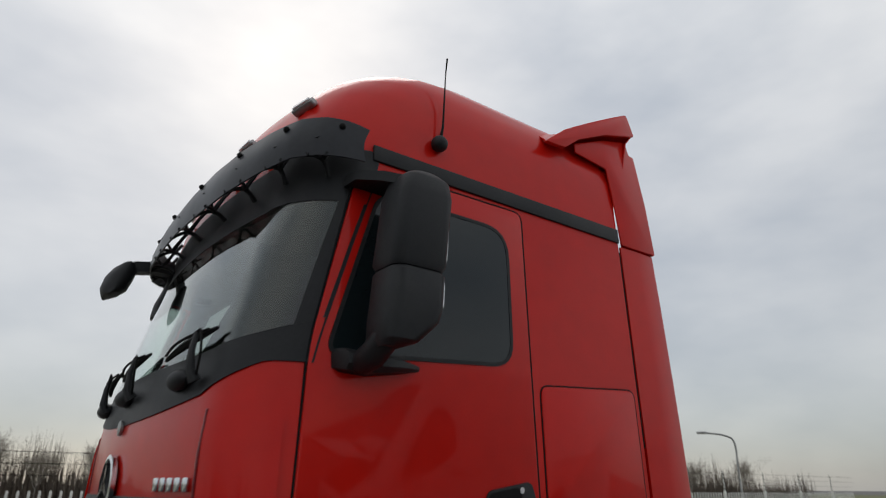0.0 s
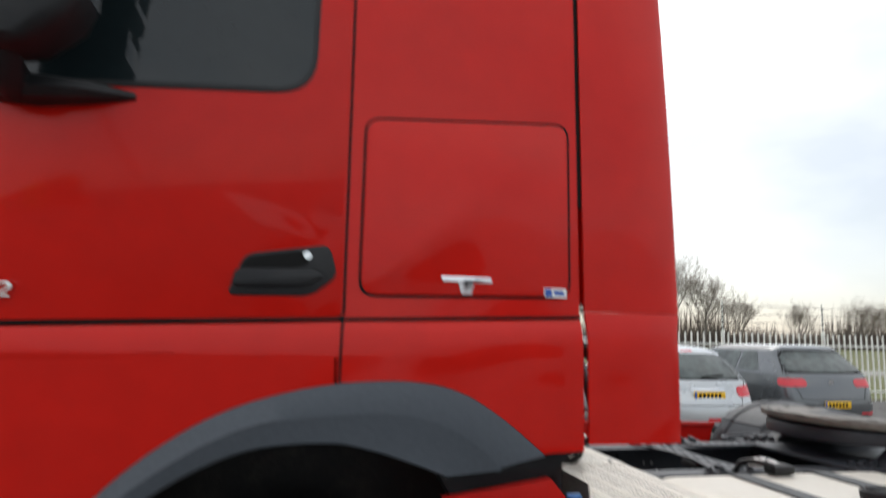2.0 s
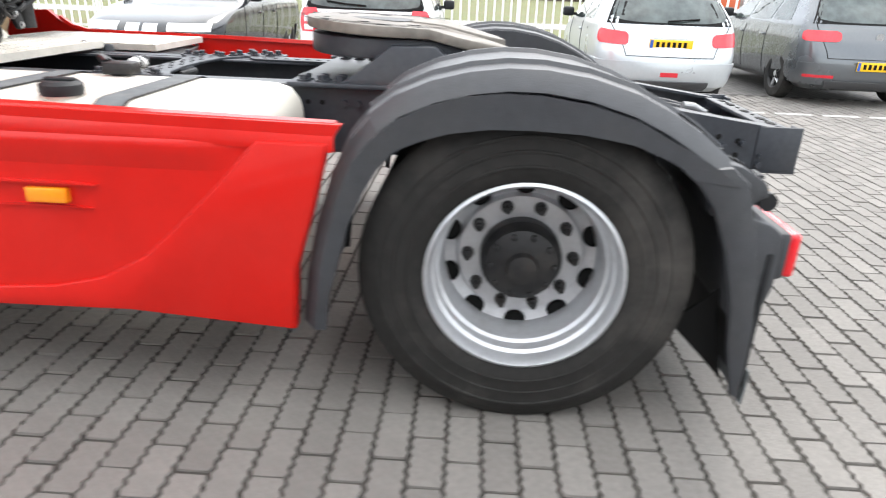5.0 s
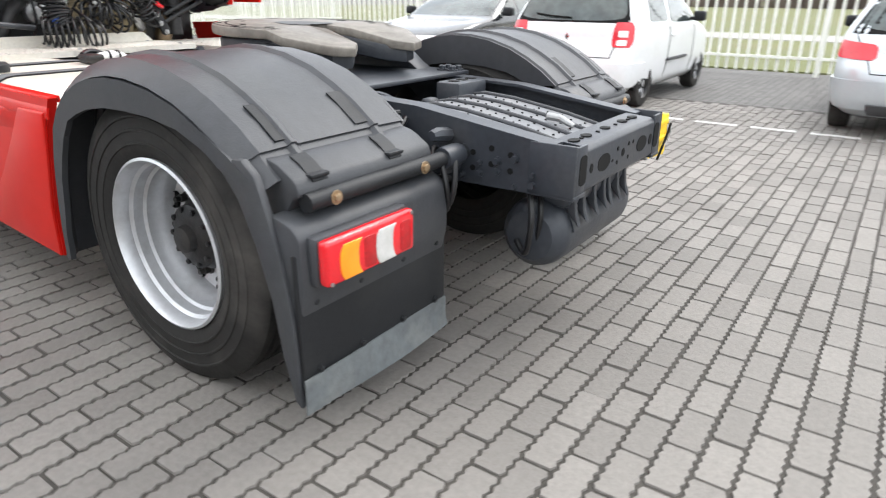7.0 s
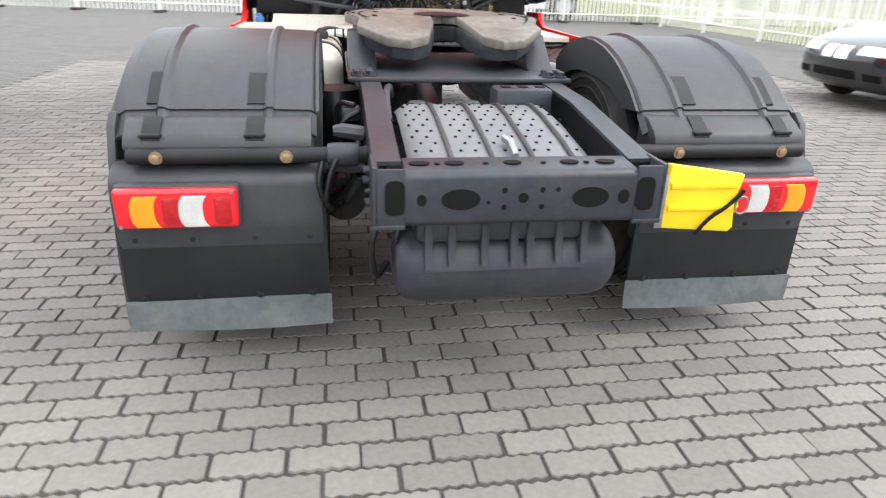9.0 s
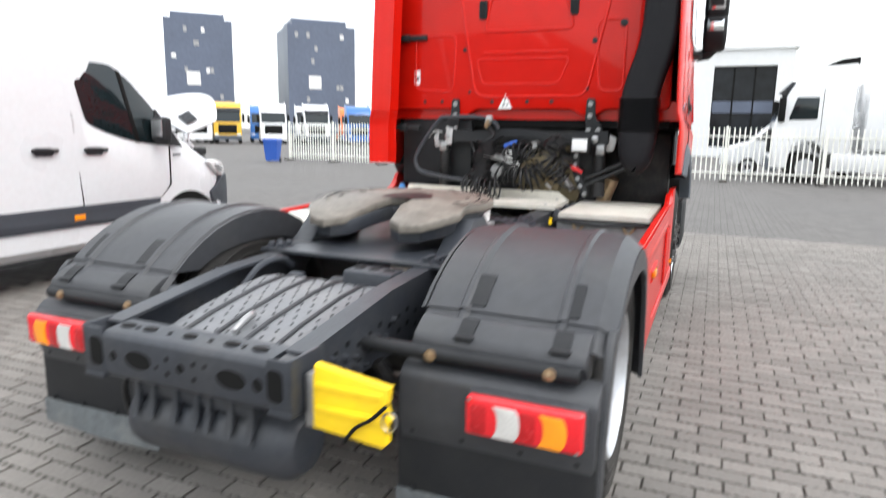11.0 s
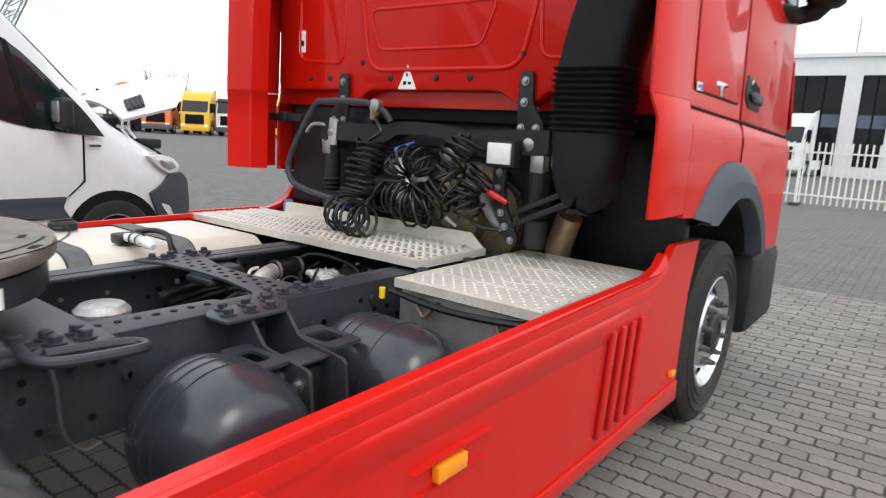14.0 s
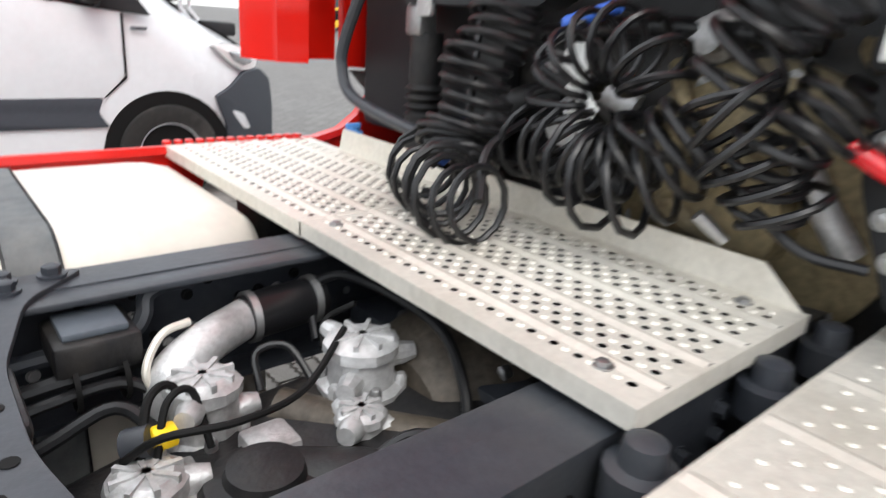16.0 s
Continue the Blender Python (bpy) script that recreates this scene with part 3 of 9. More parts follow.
    crease = smooth_arch([(-0.57, 0.86), (-0.51, 0.97), (-0.40, 1.09), (-0.22, 1.21), (-0.05, 1.28), (0.165, 1.307), (0.36, 1.308), (0.50, 1.275), (0.60, 1.22), (0.69, 1.14)])
    mid = 5 * 5
    bm = bm_new()
    prism(bm, [(-1.08, 1.48), (-1.08, 0.86)] + out[:mid + 1] + [(0.165, 1.48)], "y", s * 1.22, s * 1.266)
    part("arch_panel", bm, RED, truck)
    bm = bm_new()
    prism(bm, [(0.172, 1.48), (0.172, 1.396)] + out[mid + 1:] + [(0.985, 1.18), (0.985, 1.48)], "y", s * 1.22, s * 1.266)
    part("arch_panel", bm, RED, truck)
    for lo, hi in ((0, mid), (mid, 45)):
        bm = bm_new()
        sheet(bm, [[(o[0], s * 1.255, o[1]), (o[0], s * 1.276, o[1] - 0.003), (c[0], s * 1.302, c[1]), (c[0], s * 1.300, c[1] - 0.008), (i[0], s * 1.290, i[1] + 0.006), (i[0], s * 1.282, i[1]), (i[0], s * 1.20, i[1])] for o, c, i in zip(out[lo:hi + 1], crease[lo:hi + 1], inner[lo:hi + 1])], 0.006)
        part("wheel_arch", bm, GREYPLAST, truck, "grey plastic wheel arch trim")
    part("panel_gap", tube(bm_new(), [(0.187, s * 1.2415, 1.585), (0.184, s * 1.2525, 1.560), (0.182, s * 1.2665, 1.50), (0.181, s * 1.2675, 1.396)], 0.0045, 6), INK_AND_SHADE, truck)
    # liner above the wheel
    bm = bm_new()
    sheet(bm, [[(x, s * 1.2, z - 0.005) for x, z in inner], [(x, s * 0.62, z - 0.005) for x, z in inner]], 0.008)
    part("arch_liner", bm, DARK, truck)
    bm = bm_new()
    prism(bm, [(0.50, 1.12), (0.83, 1.17), (0.98, 1.17), (0.90, 1.09), (0.56, 1.02)], "y", s * 1.08, s * 1.21, 0.01)
    if s < 0:
        part("rear_mudguard_piece", bm, BLACK, truck)
    # corner fairing behind the cab, in three lengths
    for z0, z1 in ((1.20, 1.6345), (1.636, 3.155)):
        bm = bm_new()
        rows = []
        for k in range(7):
            z = z0 + (z1 - z0) * k / 6
            top = 1.365 - 0.035 * max(0, (z - 1.7) / 1.45) ** 2 if z < 3.16 else 1.325 - 0.11 * ((z - 3.16) / 0.56) ** 1.5
            if z0 < 1.63 and z < 1.633:
                top = 1.345
            yy = y_side(max(z, 1.62)) + 0.004 + (0.028 * min(1, (1.63 - z) / 0.08) if z < 1.63 else 0)
            fx = 1.002 - (0.36 * ((z - 3.165) / 0.555) ** 3 if z > 3.165 else 0.0)
            lift = 0.17 * (k / 6) ** 2 if z0 > 3.16 else 0.0
            rows.append([(fx, s * yy, z), (0.55 * fx + 0.45 * top, s * (yy + 0.004), z + lift * 0.45), (top - 0.03, s * yy, z + lift), (top, s * (yy - 0.015), z + lift)] + ([(top - 0.02, s * (yy - 0.10), z + lift), (top - 0.05, s * (yy - 0.13), z + lift), (top - 0.05, s * (yy - 0.17), z + lift), (top - 0.14, s * (yy - 0.20), z + lift * 0.6)] if s < 0 else []))
        sheet(bm, rows, 0.012)
        part("side_fairing", bm, RED, truck, angle=60)
    # its upper length reaches forward in a tongue under the winglet
    rear = [(1.325, 3.165), (1.30, 3.50), (1.245, 3.845)]
    top = side_panel(round_poly([(1.002, 3.165), (0.992, 3.33), (0.945, 3.665), (0.665, 3.69), (0.665, 3.75), (0.95, 3.875), (1.175, 3.935), (1.20, 3.845)] + rear[::-1], 0.012, 2), 0.016, 0.012, s, 0.004)
    sheet(top, [[(x - 0.006, s * (y_side(z) + 0.010), z), (x - 0.01, s * (y_side(z) - 0.04), z), (x - 0.13, s * (y_side(z) - 0.13), z)] for x, z in rear], 0.010)
    part("side_fairing", top, RED, truck, angle=60)
    # added black tube that keeps light from showing through the fairing gap
    part("fairing_seal", tube(bm_new(), [(0.994, s * (y_side(z) - 0.012), z) for z in (2.0, 2.5, 3.12)], 0.013, 6), INK_AND_SHADE, truck)


both(cab_side)
number = text_part("model_number", "1842", 0.062, 0.006, CHROME, truck, Matrix.Translation((-0.85, -(y_side(1.66) + 0.014), 1.650)) @ pose(0, 0, 0, 90, 0, 0), "chrome model number")
number.data.transform(Matrix(((1.75, 0.38, 0, 0), (0, 1, 0, 0), (0, 0, 1, 0), (0, 0, 0, 1))))

# roof air deflector: curved, its edge hollow between two raised tips that end in flat winglets
def spoiler_edge(a):
    return 3.785 + 0.20 * a ** 2.8


bm = bm_new()
rows, under = [], []
for q in range(25):
    y = -1.205 + 2.41 * q / 24
    a = abs(y) / 1.205
    zt = spoiler_edge(a)
    rows.append([(0.42 + 0.13 * (1 - a), y, 3.90 - 0.24 * a ** 6), (0.72, y, 3.935 - 0.05 * (1 - a) - 0.09 * a ** 6), (0.98, y, 0.35 * 3.92 + 0.65 * zt), (1.15, y, zt + 0.005), (1.205, y, zt)])
    under.append([(1.198, y * 0.995, zt - 0.014), (1.15, y * 0.99, zt - 0.07), (1.085, y * 0.97, 3.575 + 0.03 * a ** 4)])
sheet(bm, rows, 0.012)
spoiler = part("roof_spoiler", bm, RED, truck, angle=50)
part("underside", sheet(bm_new(), under, 0.006), RED, spoiler, angle=50)
for s in (-1, 1):
    part("winglet", prism(bm_new(), round_poly([(0.38, 3.655), (0.55, 3.79), (0.75, 3.905), (1.0, 4.04), (1.145, 4.115), (1.165, 4.105), (1.22, 3.975), (0.92, 3.885), (0.67, 3.765), (0.54, 3.665)], 0.015, 3), "y", s * 1.185, s * 1.215, 0.006), RED, spoiler)
for y in (-0.62, 0.62):
    bm = bm_new()
    box(bm, 1.12, 1.18, y - 0.035, y + 0.035, 3.50, 3.78, 0.012)
    part("spoiler_strut", bm, BLACK, truck)

# rear wall with pressed ridges
bm = bm_new()
prism(bm, round_poly([(-1.15, 1.66), (-0.62, 1.66), (-0.56, 1.60), (-0.48, 1.60), (-0.40, 1.66), (0.42, 1.66), (0.50, 1.60), (0.60, 1.60), (0.66, 1.66), (1.15, 1.66), (1.12, 3.70), (-1.12, 3.70)], 0.05), "x", 0.96, 1.065, 0.02)
part("cab_rear_wall", bm, RED, truck)


def ridge(pts, w=0.012, closed=True, x=1.065):
    bm = bm_new()
    path = [(x, y, z) for y, z in pts] + ([(x, *pts[0])] if closed else [])
    tube(bm, path, w, 8)
    for v in bm.verts:
        v.co.x = x + (v.co.x - x) * 0.8
    part("pressed_ridge", bm, RED, truck)


ridge(round_poly([(-0.62, 3.000), (0.78, 3.010), (0.52, 1.76), (-0.40, 1.76)], [0.06, 0.08, 0.1, 0.1]))
ridge(rrect(-0.36, 0.47, 2.61, 2.92, 0.05))
ridge(rrect(-0.27, 0.37, 2.66, 2.87, 0.04), 0.008)
ridge(round_poly([(-0.33, 2.280), (0.40, 2.280), (0.33, 2.540), (-0.28, 2.540)], 0.05))
ridge([(-0.33, 2.110), (0.36, 2.110)], 0.010, False)
ridge(round_poly([(-0.34, 1.86), (0.30, 1.86), (0.38, 2.060), (-0.40, 2.060)], 0.05), 0.008)
ridge(round_poly([(-0.95, 1.82), (-0.60, 1.80), (-0.58, 2.260), (-0.95, 2.260)], 0.06), 0.010)
ridge(round_poly([(0.62, 1.80), (0.80, 1.80), (0.80, 2.340), (0.58, 2.320)], 0.06), 0.010)
ridge([(-1.08, 3.070), (0.86, 3.070)], 0.02, False)
ridge([(-1.08, 3.110), (0.86, 3.110)], 0.012, False)
ridge(rrect(-0.62, 0.74, 3.20, 3.50, 0.05), 0.010)
ridge([(-0.55, 3.340), (0.62, 3.340)], 0.008, False)
ridge([(-1.0, 3.560), (0.86, 3.560)], 0.018, False)
ridge(round_poly([(-0.95, 2.590), (-0.64, 2.590), (-0.64, 2.940), (-0.95, 2.940)], 0.05), 0.008)
for y in (-0.345, 0.40):
    bm = bm_new()
    prism(bm, rrect(y - 0.033, y + 0.033, 2.375, 2.525, 0.02), "x", 1.06, 1.085, 0.006)
    g = part("vent_flap", bm, BLACK, truck, "black oblong vent flap")
    for k in range(5):
        bm = bm_new()
        box(bm, 1.083, 1.09, y - 0.025, y + 0.025, 2.40 + 0.024 * k, 2.408 + 0.024 * k)
        part("slat", bm, INK_AND_SHADE, g)
for y, z, r in ((0.57, 2.18, 0.022), (-0.50, 2.14, 0.016), (0.53, 1.82, 0.014), (-0.45, 1.80, 0.014), (-0.52, 2.58, 0.014), (0.80, 3.02, 0.03), (0.78, 2.30, 0.03), (0.56, 1.70, 0.014), (-0.25, 1.72, 0.016), (0.05, 1.72, 0.016), (0.25, 1.72, 0.016), (-0.70, 1.72, 0.014), (-0.86, 1.72, 0.014)):
    bm = bm_new()
    lathe(bm, (1.063, y, z), [(r, 0), (r, 0.008), (r * 0.6, 0.012)], "x", 14)
    part("rubber_plug", bm, BLACK, truck)
# warning triangle sticker with its marks, and the paper label
bm = bm_new()
prism(bm, [(-0.195, 1.665), (-0.075, 1.665), (-0.135, 1.785)], "x", 1.066, 1.0685)
sign = part("warning_sticker", bm, STICKER, truck, "white triangular warning sticker")
for y, z, w, h in ((-0.137, 1.735, 0.012, 0.016), (-0.150, 1.695, 0.02, 0.018), (-0.118, 1.695, 0.02, 0.012)):
    part("print", box(bm_new(), 1.0685, 1.0695, y - w / 2, y + w / 2, z - h / 2, z + h / 2), INK_AND_SHADE, sign)
bm = bm_new()
prism(bm, rrect(-0.962, -0.908, 1.865, 1.985, 0.006), "x", 1.066, 1.069)
lab = part("paper_label", bm, STICKER, truck, "small yellowed paper label")
part("print", box(bm_new(), 1.069, 1.070, -0.95, -0.92, 1.90, 1.93), INK_AND_SHADE, lab)


def work_lamp(y, z, w, h, x):
    bm = bm_new()
    box(bm, x, x + 0.07, y - w / 2, y + w / 2, z - h / 2, z + h / 2, 0.012)
    l = part("work_lamp", bm, BLACK, truck, "black rectangular work lamp")
    part("lens", box(bm_new(), x + 0.066, x + 0.082, y - w / 2 + 0.015, y + w / 2 - 0.015, z - h / 2 + 0.014, z + h / 2 - 0.014, 0.006), WHITELENS, l, "clear lens")
    part("reflector", prism(bm_new(), rrect(y - w * 0.2, y + w * 0.2, z - h * 0.2, z + h * 0.2, h * 0.15), "x", x + 0.081, x + 0.0835), WHITELENS, l)
    return l


lamp = work_lamp(-0.665, 2.70, 0.22, 0.13, 1.12)
part("bracket", box(bm_new(), 1.06, 1.13, -0.71, -0.62, 2.60, 2.65, 0.01), BLACK, lamp)
# brackets that hold the fairings
for y0, y1, z in ((-1.22, -0.84, 2.25), (-1.18, -0.74, 3.0), (-1.18, -0.72, 3.50), (-1.2, -0.9, 1.50)):
    bm = bm_new()
    box(bm, 1.06, 1.10, y0, y1, z - 0.022, z + 0.022, 0.008)
    box(bm, 1.07, 1.12, (y0 + y1) / 2 - 0.03, (y0 + y1) / 2 + 0.03, z - 0.03, z + 0.03, 0.008)
    part("fairing_bracket", bm, BLACK, truck)


# air intake duct on the rear wall
def ring_rr(y0, y1, x0, x1, z, r=0.05):
    return [(x, y, z) for x, y in rrect(x0, x1, y0, y1, r, 4)]


duct = part("air_intake_duct", loft(bm_new(), [ring_rr(a, b, 1.085, c, z) for z, a, b, c in ((3.60, 1.00, 1.15, 1.24), (3.56, 0.97, 1.175, 1.30), (3.48, 0.955, 1.185, 1.33), (3.2, 0.95, 1.19, 1.33), (2.5, 0.945, 1.19, 1.33), (2.28, 0.94, 1.188, 1.33), (2.14, 0.925, 1.178, 1.33), (2.02, 0.895, 1.15, 1.33), (1.90, 0.855, 1.112, 1.325), (1.80, 0.83, 1.088, 1.32), (1.74, 0.82, 1.078, 1.32))]), DUCT, truck, "black air intake duct with a bellows", angle=50)
part("duct_seam", box(bm_new(), 1.329, 1.334, 1.06, 1.066, 2.3, 3.45), DUCT, duct)
rings = []
for k in range(23):
    z = 1.74 - 0.25 * k / 22
    g = 0.016 if k % 2 else 0.0
    rings.append(ring_rr(0.818 - g, 1.078 + g, 1.085 - g * 0.2, 1.32 + g, z))
part("bellows", loft(bm_new(), rings), HOSE, duct, "ribbed rubber bellows", angle=20)
part("lower_duct", loft(bm_new(), [ring_rr(a, b, c, d, z, 0.08) for z, a, b, c, d in ((1.49, 0.81, 1.085, 1.08, 1.33), (1.43, 0.815, 1.08, 1.08, 1.33), (1.32, 0.825, 1.07, 1.08, 1.33), (1.25, 0.85, 1.045, 1.085, 1.325), (1.20, 0.88, 1.01, 1.10, 1.31), (1.175, 0.92, 0.97, 1.14, 1.27))]), DUCT, duct, angle=50)


# ---- wheels ----
def tyre_mesh(r, w, rim, tread=True):
    h = w / 2
    prof = [(rim, -h * 0.82), (rim + 0.02, -h * 0.93)]
    for q in range(3):
        rr = rim + (r - rim) * (0.28 + 0.2 * q)
        prof += [(rr - 0.005, -h * 0.985), (rr - 0.003, -h * 0.985 - 0.004), (rr + 0.003, -h * 0.985 - 0.004), (rr + 0.005, -h * 0.985)]
    prof += [(r - 0.045, -h * 0.93), (r - 0.012, -h * 0.86), (r, -h * 0.76)]
    n = 5
    full = list(prof)
    if tread:
        for q in range(1, n):
            c = -h * 0.76 + 2 * h * 0.76 * q / n
            full += [(r, c - 0.012), (r - 0.014, c - 0.010), (r - 0.014, c + 0.010), (r, c + 0.012)]
    full += [(a, -b) for a, b in prof[::-1]]
    bm = bm_new()
    lathe(bm, (0, 0, 0), full, "y", 72, caps=False)
    return finish(bm)


TYRE = tyre_mesh(0.490, 0.30, 0.285)
TYRE.materials.append(RUBBER)




def front_wheel(s):
    wheel = new("wheel")
    wheel.parent = truck
    wheel.location = (0.035, s * 1.07, 0.488)
    tagged(wheel, "front wheel with a polished silver rim")
    part("tyre", TYRE, RUBBER, wheel)
    bm = bm_new()
    lathe(bm, (0, 0, 0), [(0.270, -0.15 * s), (0.292, -0.12 * s), (0.280, 0.08 * s), (0.298, 0.118 * s), (0.303, 0.138 * s), (0.293, 0.142 * s), (0.282, 0.125 * s), (0.272, 0.09 * s), (0.262, 0.060 * s), (0.215, 0.085 * s), (0.200, 0.118 * s), (0.188, 0.128 * s), (0.11, 0.128 * s), (0.105, 0.10 * s), (0.10, 0.0)], "y", 64, caps=False)
    rim = part("rim", bm, POLISHED, wheel, "polished silver rim")
    # black ovals on the rim paint the shade in its hand holes
    for k in range(10):
        a = 2 * math.pi * k / 10
        c = (0.238 * math.cos(a), 0.074 * s, 0.238 * math.sin(a))
        bm = bm_new()
        rr = []
        for r0, h in ((0.030, 0.004), (0.027, 0.012), (0.024, 0.004)):
            rr.append([(c[0] + r0 * (1.25 * -math.sin(a) * math.cos(b) + math.cos(a) * math.sin(b)), c[1] + h * s, c[2] + r0 * (1.25 * math.cos(a) * math.cos(b) + math.sin(a) * math.sin(b))) for b in [2 * math.pi * i / 16 for i in range(16)]])
        loft(bm, rr)
        part("vent_hole", bm, INK_AND_SHADE, rim)
        a += math.pi / 10
        bm = bm_new()
        c = (0.1675 * math.cos(a), 0.128 * s, 0.1675 * math.sin(a))
        lathe(bm, c, [(0.024, 0), (0.024, 0.006 * s), (0.017, 0.008 * s), (0.017, 0.034 * s), (0.012, 0.036 * s), (0.012, 0.05 * s), (0.006, 0.052 * s)], "y", 12)
        part("wheel_nut", bm, DARKSTEEL, wheel)
    bm = bm_new()
    lathe(bm, (0, 0, 0), [(0.112, 0.05 * s), (0.112, 0.15 * s), (0.10, 0.162 * s), (0.06, 0.165 * s), (0.055, 0.158 * s), (0.02, 0.158 * s)], "y", 40)
    part("hub", bm, DARK, wheel, "black axle hub cover")


def rear_wheel(s):
    wheel = new("wheel")
    wheel.parent = truck
    wheel.location = (3.705, s * 1.065, 0.484)
    tagged(wheel, "twin rear wheel with a deep silver rim")
    part("tyre", TYRE, RUBBER, wheel)
    t2 = part("tyre", TYRE, RUBBER, wheel)
    t2.location = (0, -0.34 * s, 0)
    bm = bm_new()
    lathe(bm, (0, 0, 0), [(0.270, -0.14 * s), (0.290, -0.10 * s), (0.280, 0.09 * s), (0.290, 0.125 * s), (0.295, 0.142 * s), (0.286, 0.147 * s), (0.276, 0.13 * s), (0.274, 0.095 * s), (0.264, 0.085 * s), (0.262, 0.050 * s), (0.252, 0.042 * s), (0.250, 0.0), (0.243, -0.010 * s), (0.240, -0.06 * s), (0.205, -0.075 * s), (0.195, -0.055 * s), (0.12, -0.055 * s), (0.11, -0.12 * s)], "y", 64, caps=False)
    rim = part("rim", bm, RIM, wheel, "deep silver painted steel rim")
    # hand holes are raised black ovals, dark as the shade within
    for k in range(10):
        a = 2 * math.pi * (k + 0.5) / 10
        c = (0.232 * math.cos(a), -0.064 * s, 0.232 * math.sin(a))
        bm = bm_new()
        rr = []
        for r0, h in ((0.030, 0.0), (0.027, 0.012), (0.024, 0.004)):
            rr.append([(c[0] + r0 * (1.2 * -math.sin(a) * math.cos(b) + math.cos(a) * math.sin(b)), c[1] + h * s, c[2] + r0 * (1.2 * math.cos(a) * math.cos(b) + math.sin(a) * math.sin(b))) for b in [2 * math.pi * i / 16 for i in range(16)]])
        loft(bm, rr)
        part("vent_hole", bm, INK_AND_SHADE, rim)
        a += math.pi / 10
        bm = bm_new()
        lathe(bm, (0.1675 * math.cos(a), -0.055 * s, 0.1675 * math.sin(a)), [(0.02, 0), (0.02, 0.008 * s), (0.015, 0.010 * s), (0.015, 0.03 * s), (0.010, 0.032 * s), (0.010, 0.05 * s)], "y", 12)
        part("wheel_nut", bm, DARK, wheel)
    bm = bm_new()
    lathe(bm, (0, 0, 0), [(0.13, -0.1 * s), (0.128, -0.01 * s), (0.115, 0.005 * s), (0.112, 0.03 * s), (0.085, 0.045 * s), (0.05, 0.05 * s), (0.045, 0.075 * s), (0.02, 0.08 * s)], "y", 40)
    hub = part("hub", bm, DARK, wheel, "black greasy drive axle hub")
    for k in range(10):
        a = 2 * math.pi * k / 10
        bm = bm_new()
        lathe(bm, (0.098 * math.cos(a), 0.025 * s, 0.098 * math.sin(a)), [(0.010, 0), (0.010, 0.022 * s), (0.006, 0.024 * s)], "y", 6)
        part("bolt", bm, DARK, hub)


both(front_wheel)
both(rear_wheel)
# ---- side skirts, steps, chassis and what sits on it ----
def poly_y(name, pts, s, y0, y1, material, parent, bevel=0.0, label=""):
    bm = bm_new()
    prism(bm, pts, "y", s * y0, s * y1, bevel)
    return part(name, bm, material, parent, label)


RELIEF = [(0.64, 0.395)] + [(1.46, 0.385), (2.1, 0.39), (2.32, 0.405), (2.47, 0.44), (2.60, 0.51), (2.70, 0.60), (2.84, 0.74), (2.93, 0.84), (2.96, 0.868), (3.150, 0.868), (3.104, 0.69), (3.047, 0.50), (3.034, 0.303), (2.54, 0.337), (1.52, 0.325), (0.63, 0.295)]
FRONT_EDGE = [(0.63, 0.295), (0.625, 0.54), (0.60, 0.81), (0.52, 1.04)]


def skirt(s):
    sk = part("side_skirt", skirt_mesh(s), RED_PLASTIC, truck, "red plastic side skirt", angle=30)
    bm = bm_new()
    prism(bm, RELIEF, "y", s * 1.235, s * 1.252, 0.008)
    part("raised_panel", bm, RED_PLASTIC, sk)
    part("top_rail", top_rail(s), RED_PLASTIC, sk, angle=30)
    x0 = 1.62 if s < 0 else 0.98
    rows = []
    for q in range(25):
        x = x0 + (2.93 - x0) * q / 24
        k = min(1.0, q / 7, (24 - q) / 3)
        rows.append([(x, s * (1.2365 + d * k * k * (3 - 2 * k)), z) for d, z in ((0.004, 0.868), (0.0135, 0.855), (0.0145, 0.838), (0.010, 0.815), (0.004, 0.785), (0.0, 0.77))])
    part("top_band", sheet(bm_new(), rows, 0.004), RED_PLASTIC, sk, angle=60)
    # side marker lamps with their ledges
    dx = 0.058 if s > 0 else 0.0
    m = part("side_marker", box(bm_new(), 2.30 + dx, 2.415 + dx, s * 1.238, s * 1.262, 0.668, 0.71, 0.004), AMBER, sk, "amber side marker lamp")
    part("ledge", prism(bm_new(), [(2.17 + dx, 0.722), (2.50 + dx, 0.722), (2.42 + dx, 0.728), (2.22 + dx, 0.728)], "y", s * 1.236, s * 1.256), RED_PLASTIC, sk)
    part("ledge", prism(bm_new(), [(2.20 + dx, 0.652), (2.48 + dx, 0.652), (2.42 + dx, 0.657), (2.24 + dx, 0.657)], "y", s * 1.236, s * 1.248), RED_PLASTIC, sk)
    part("side_marker", box(bm_new(), 0.695, 0.752, s * 1.238, s * 1.258, 0.437, 0.461, 0.003), AMBER, sk, "amber side marker lamp")
    return sk


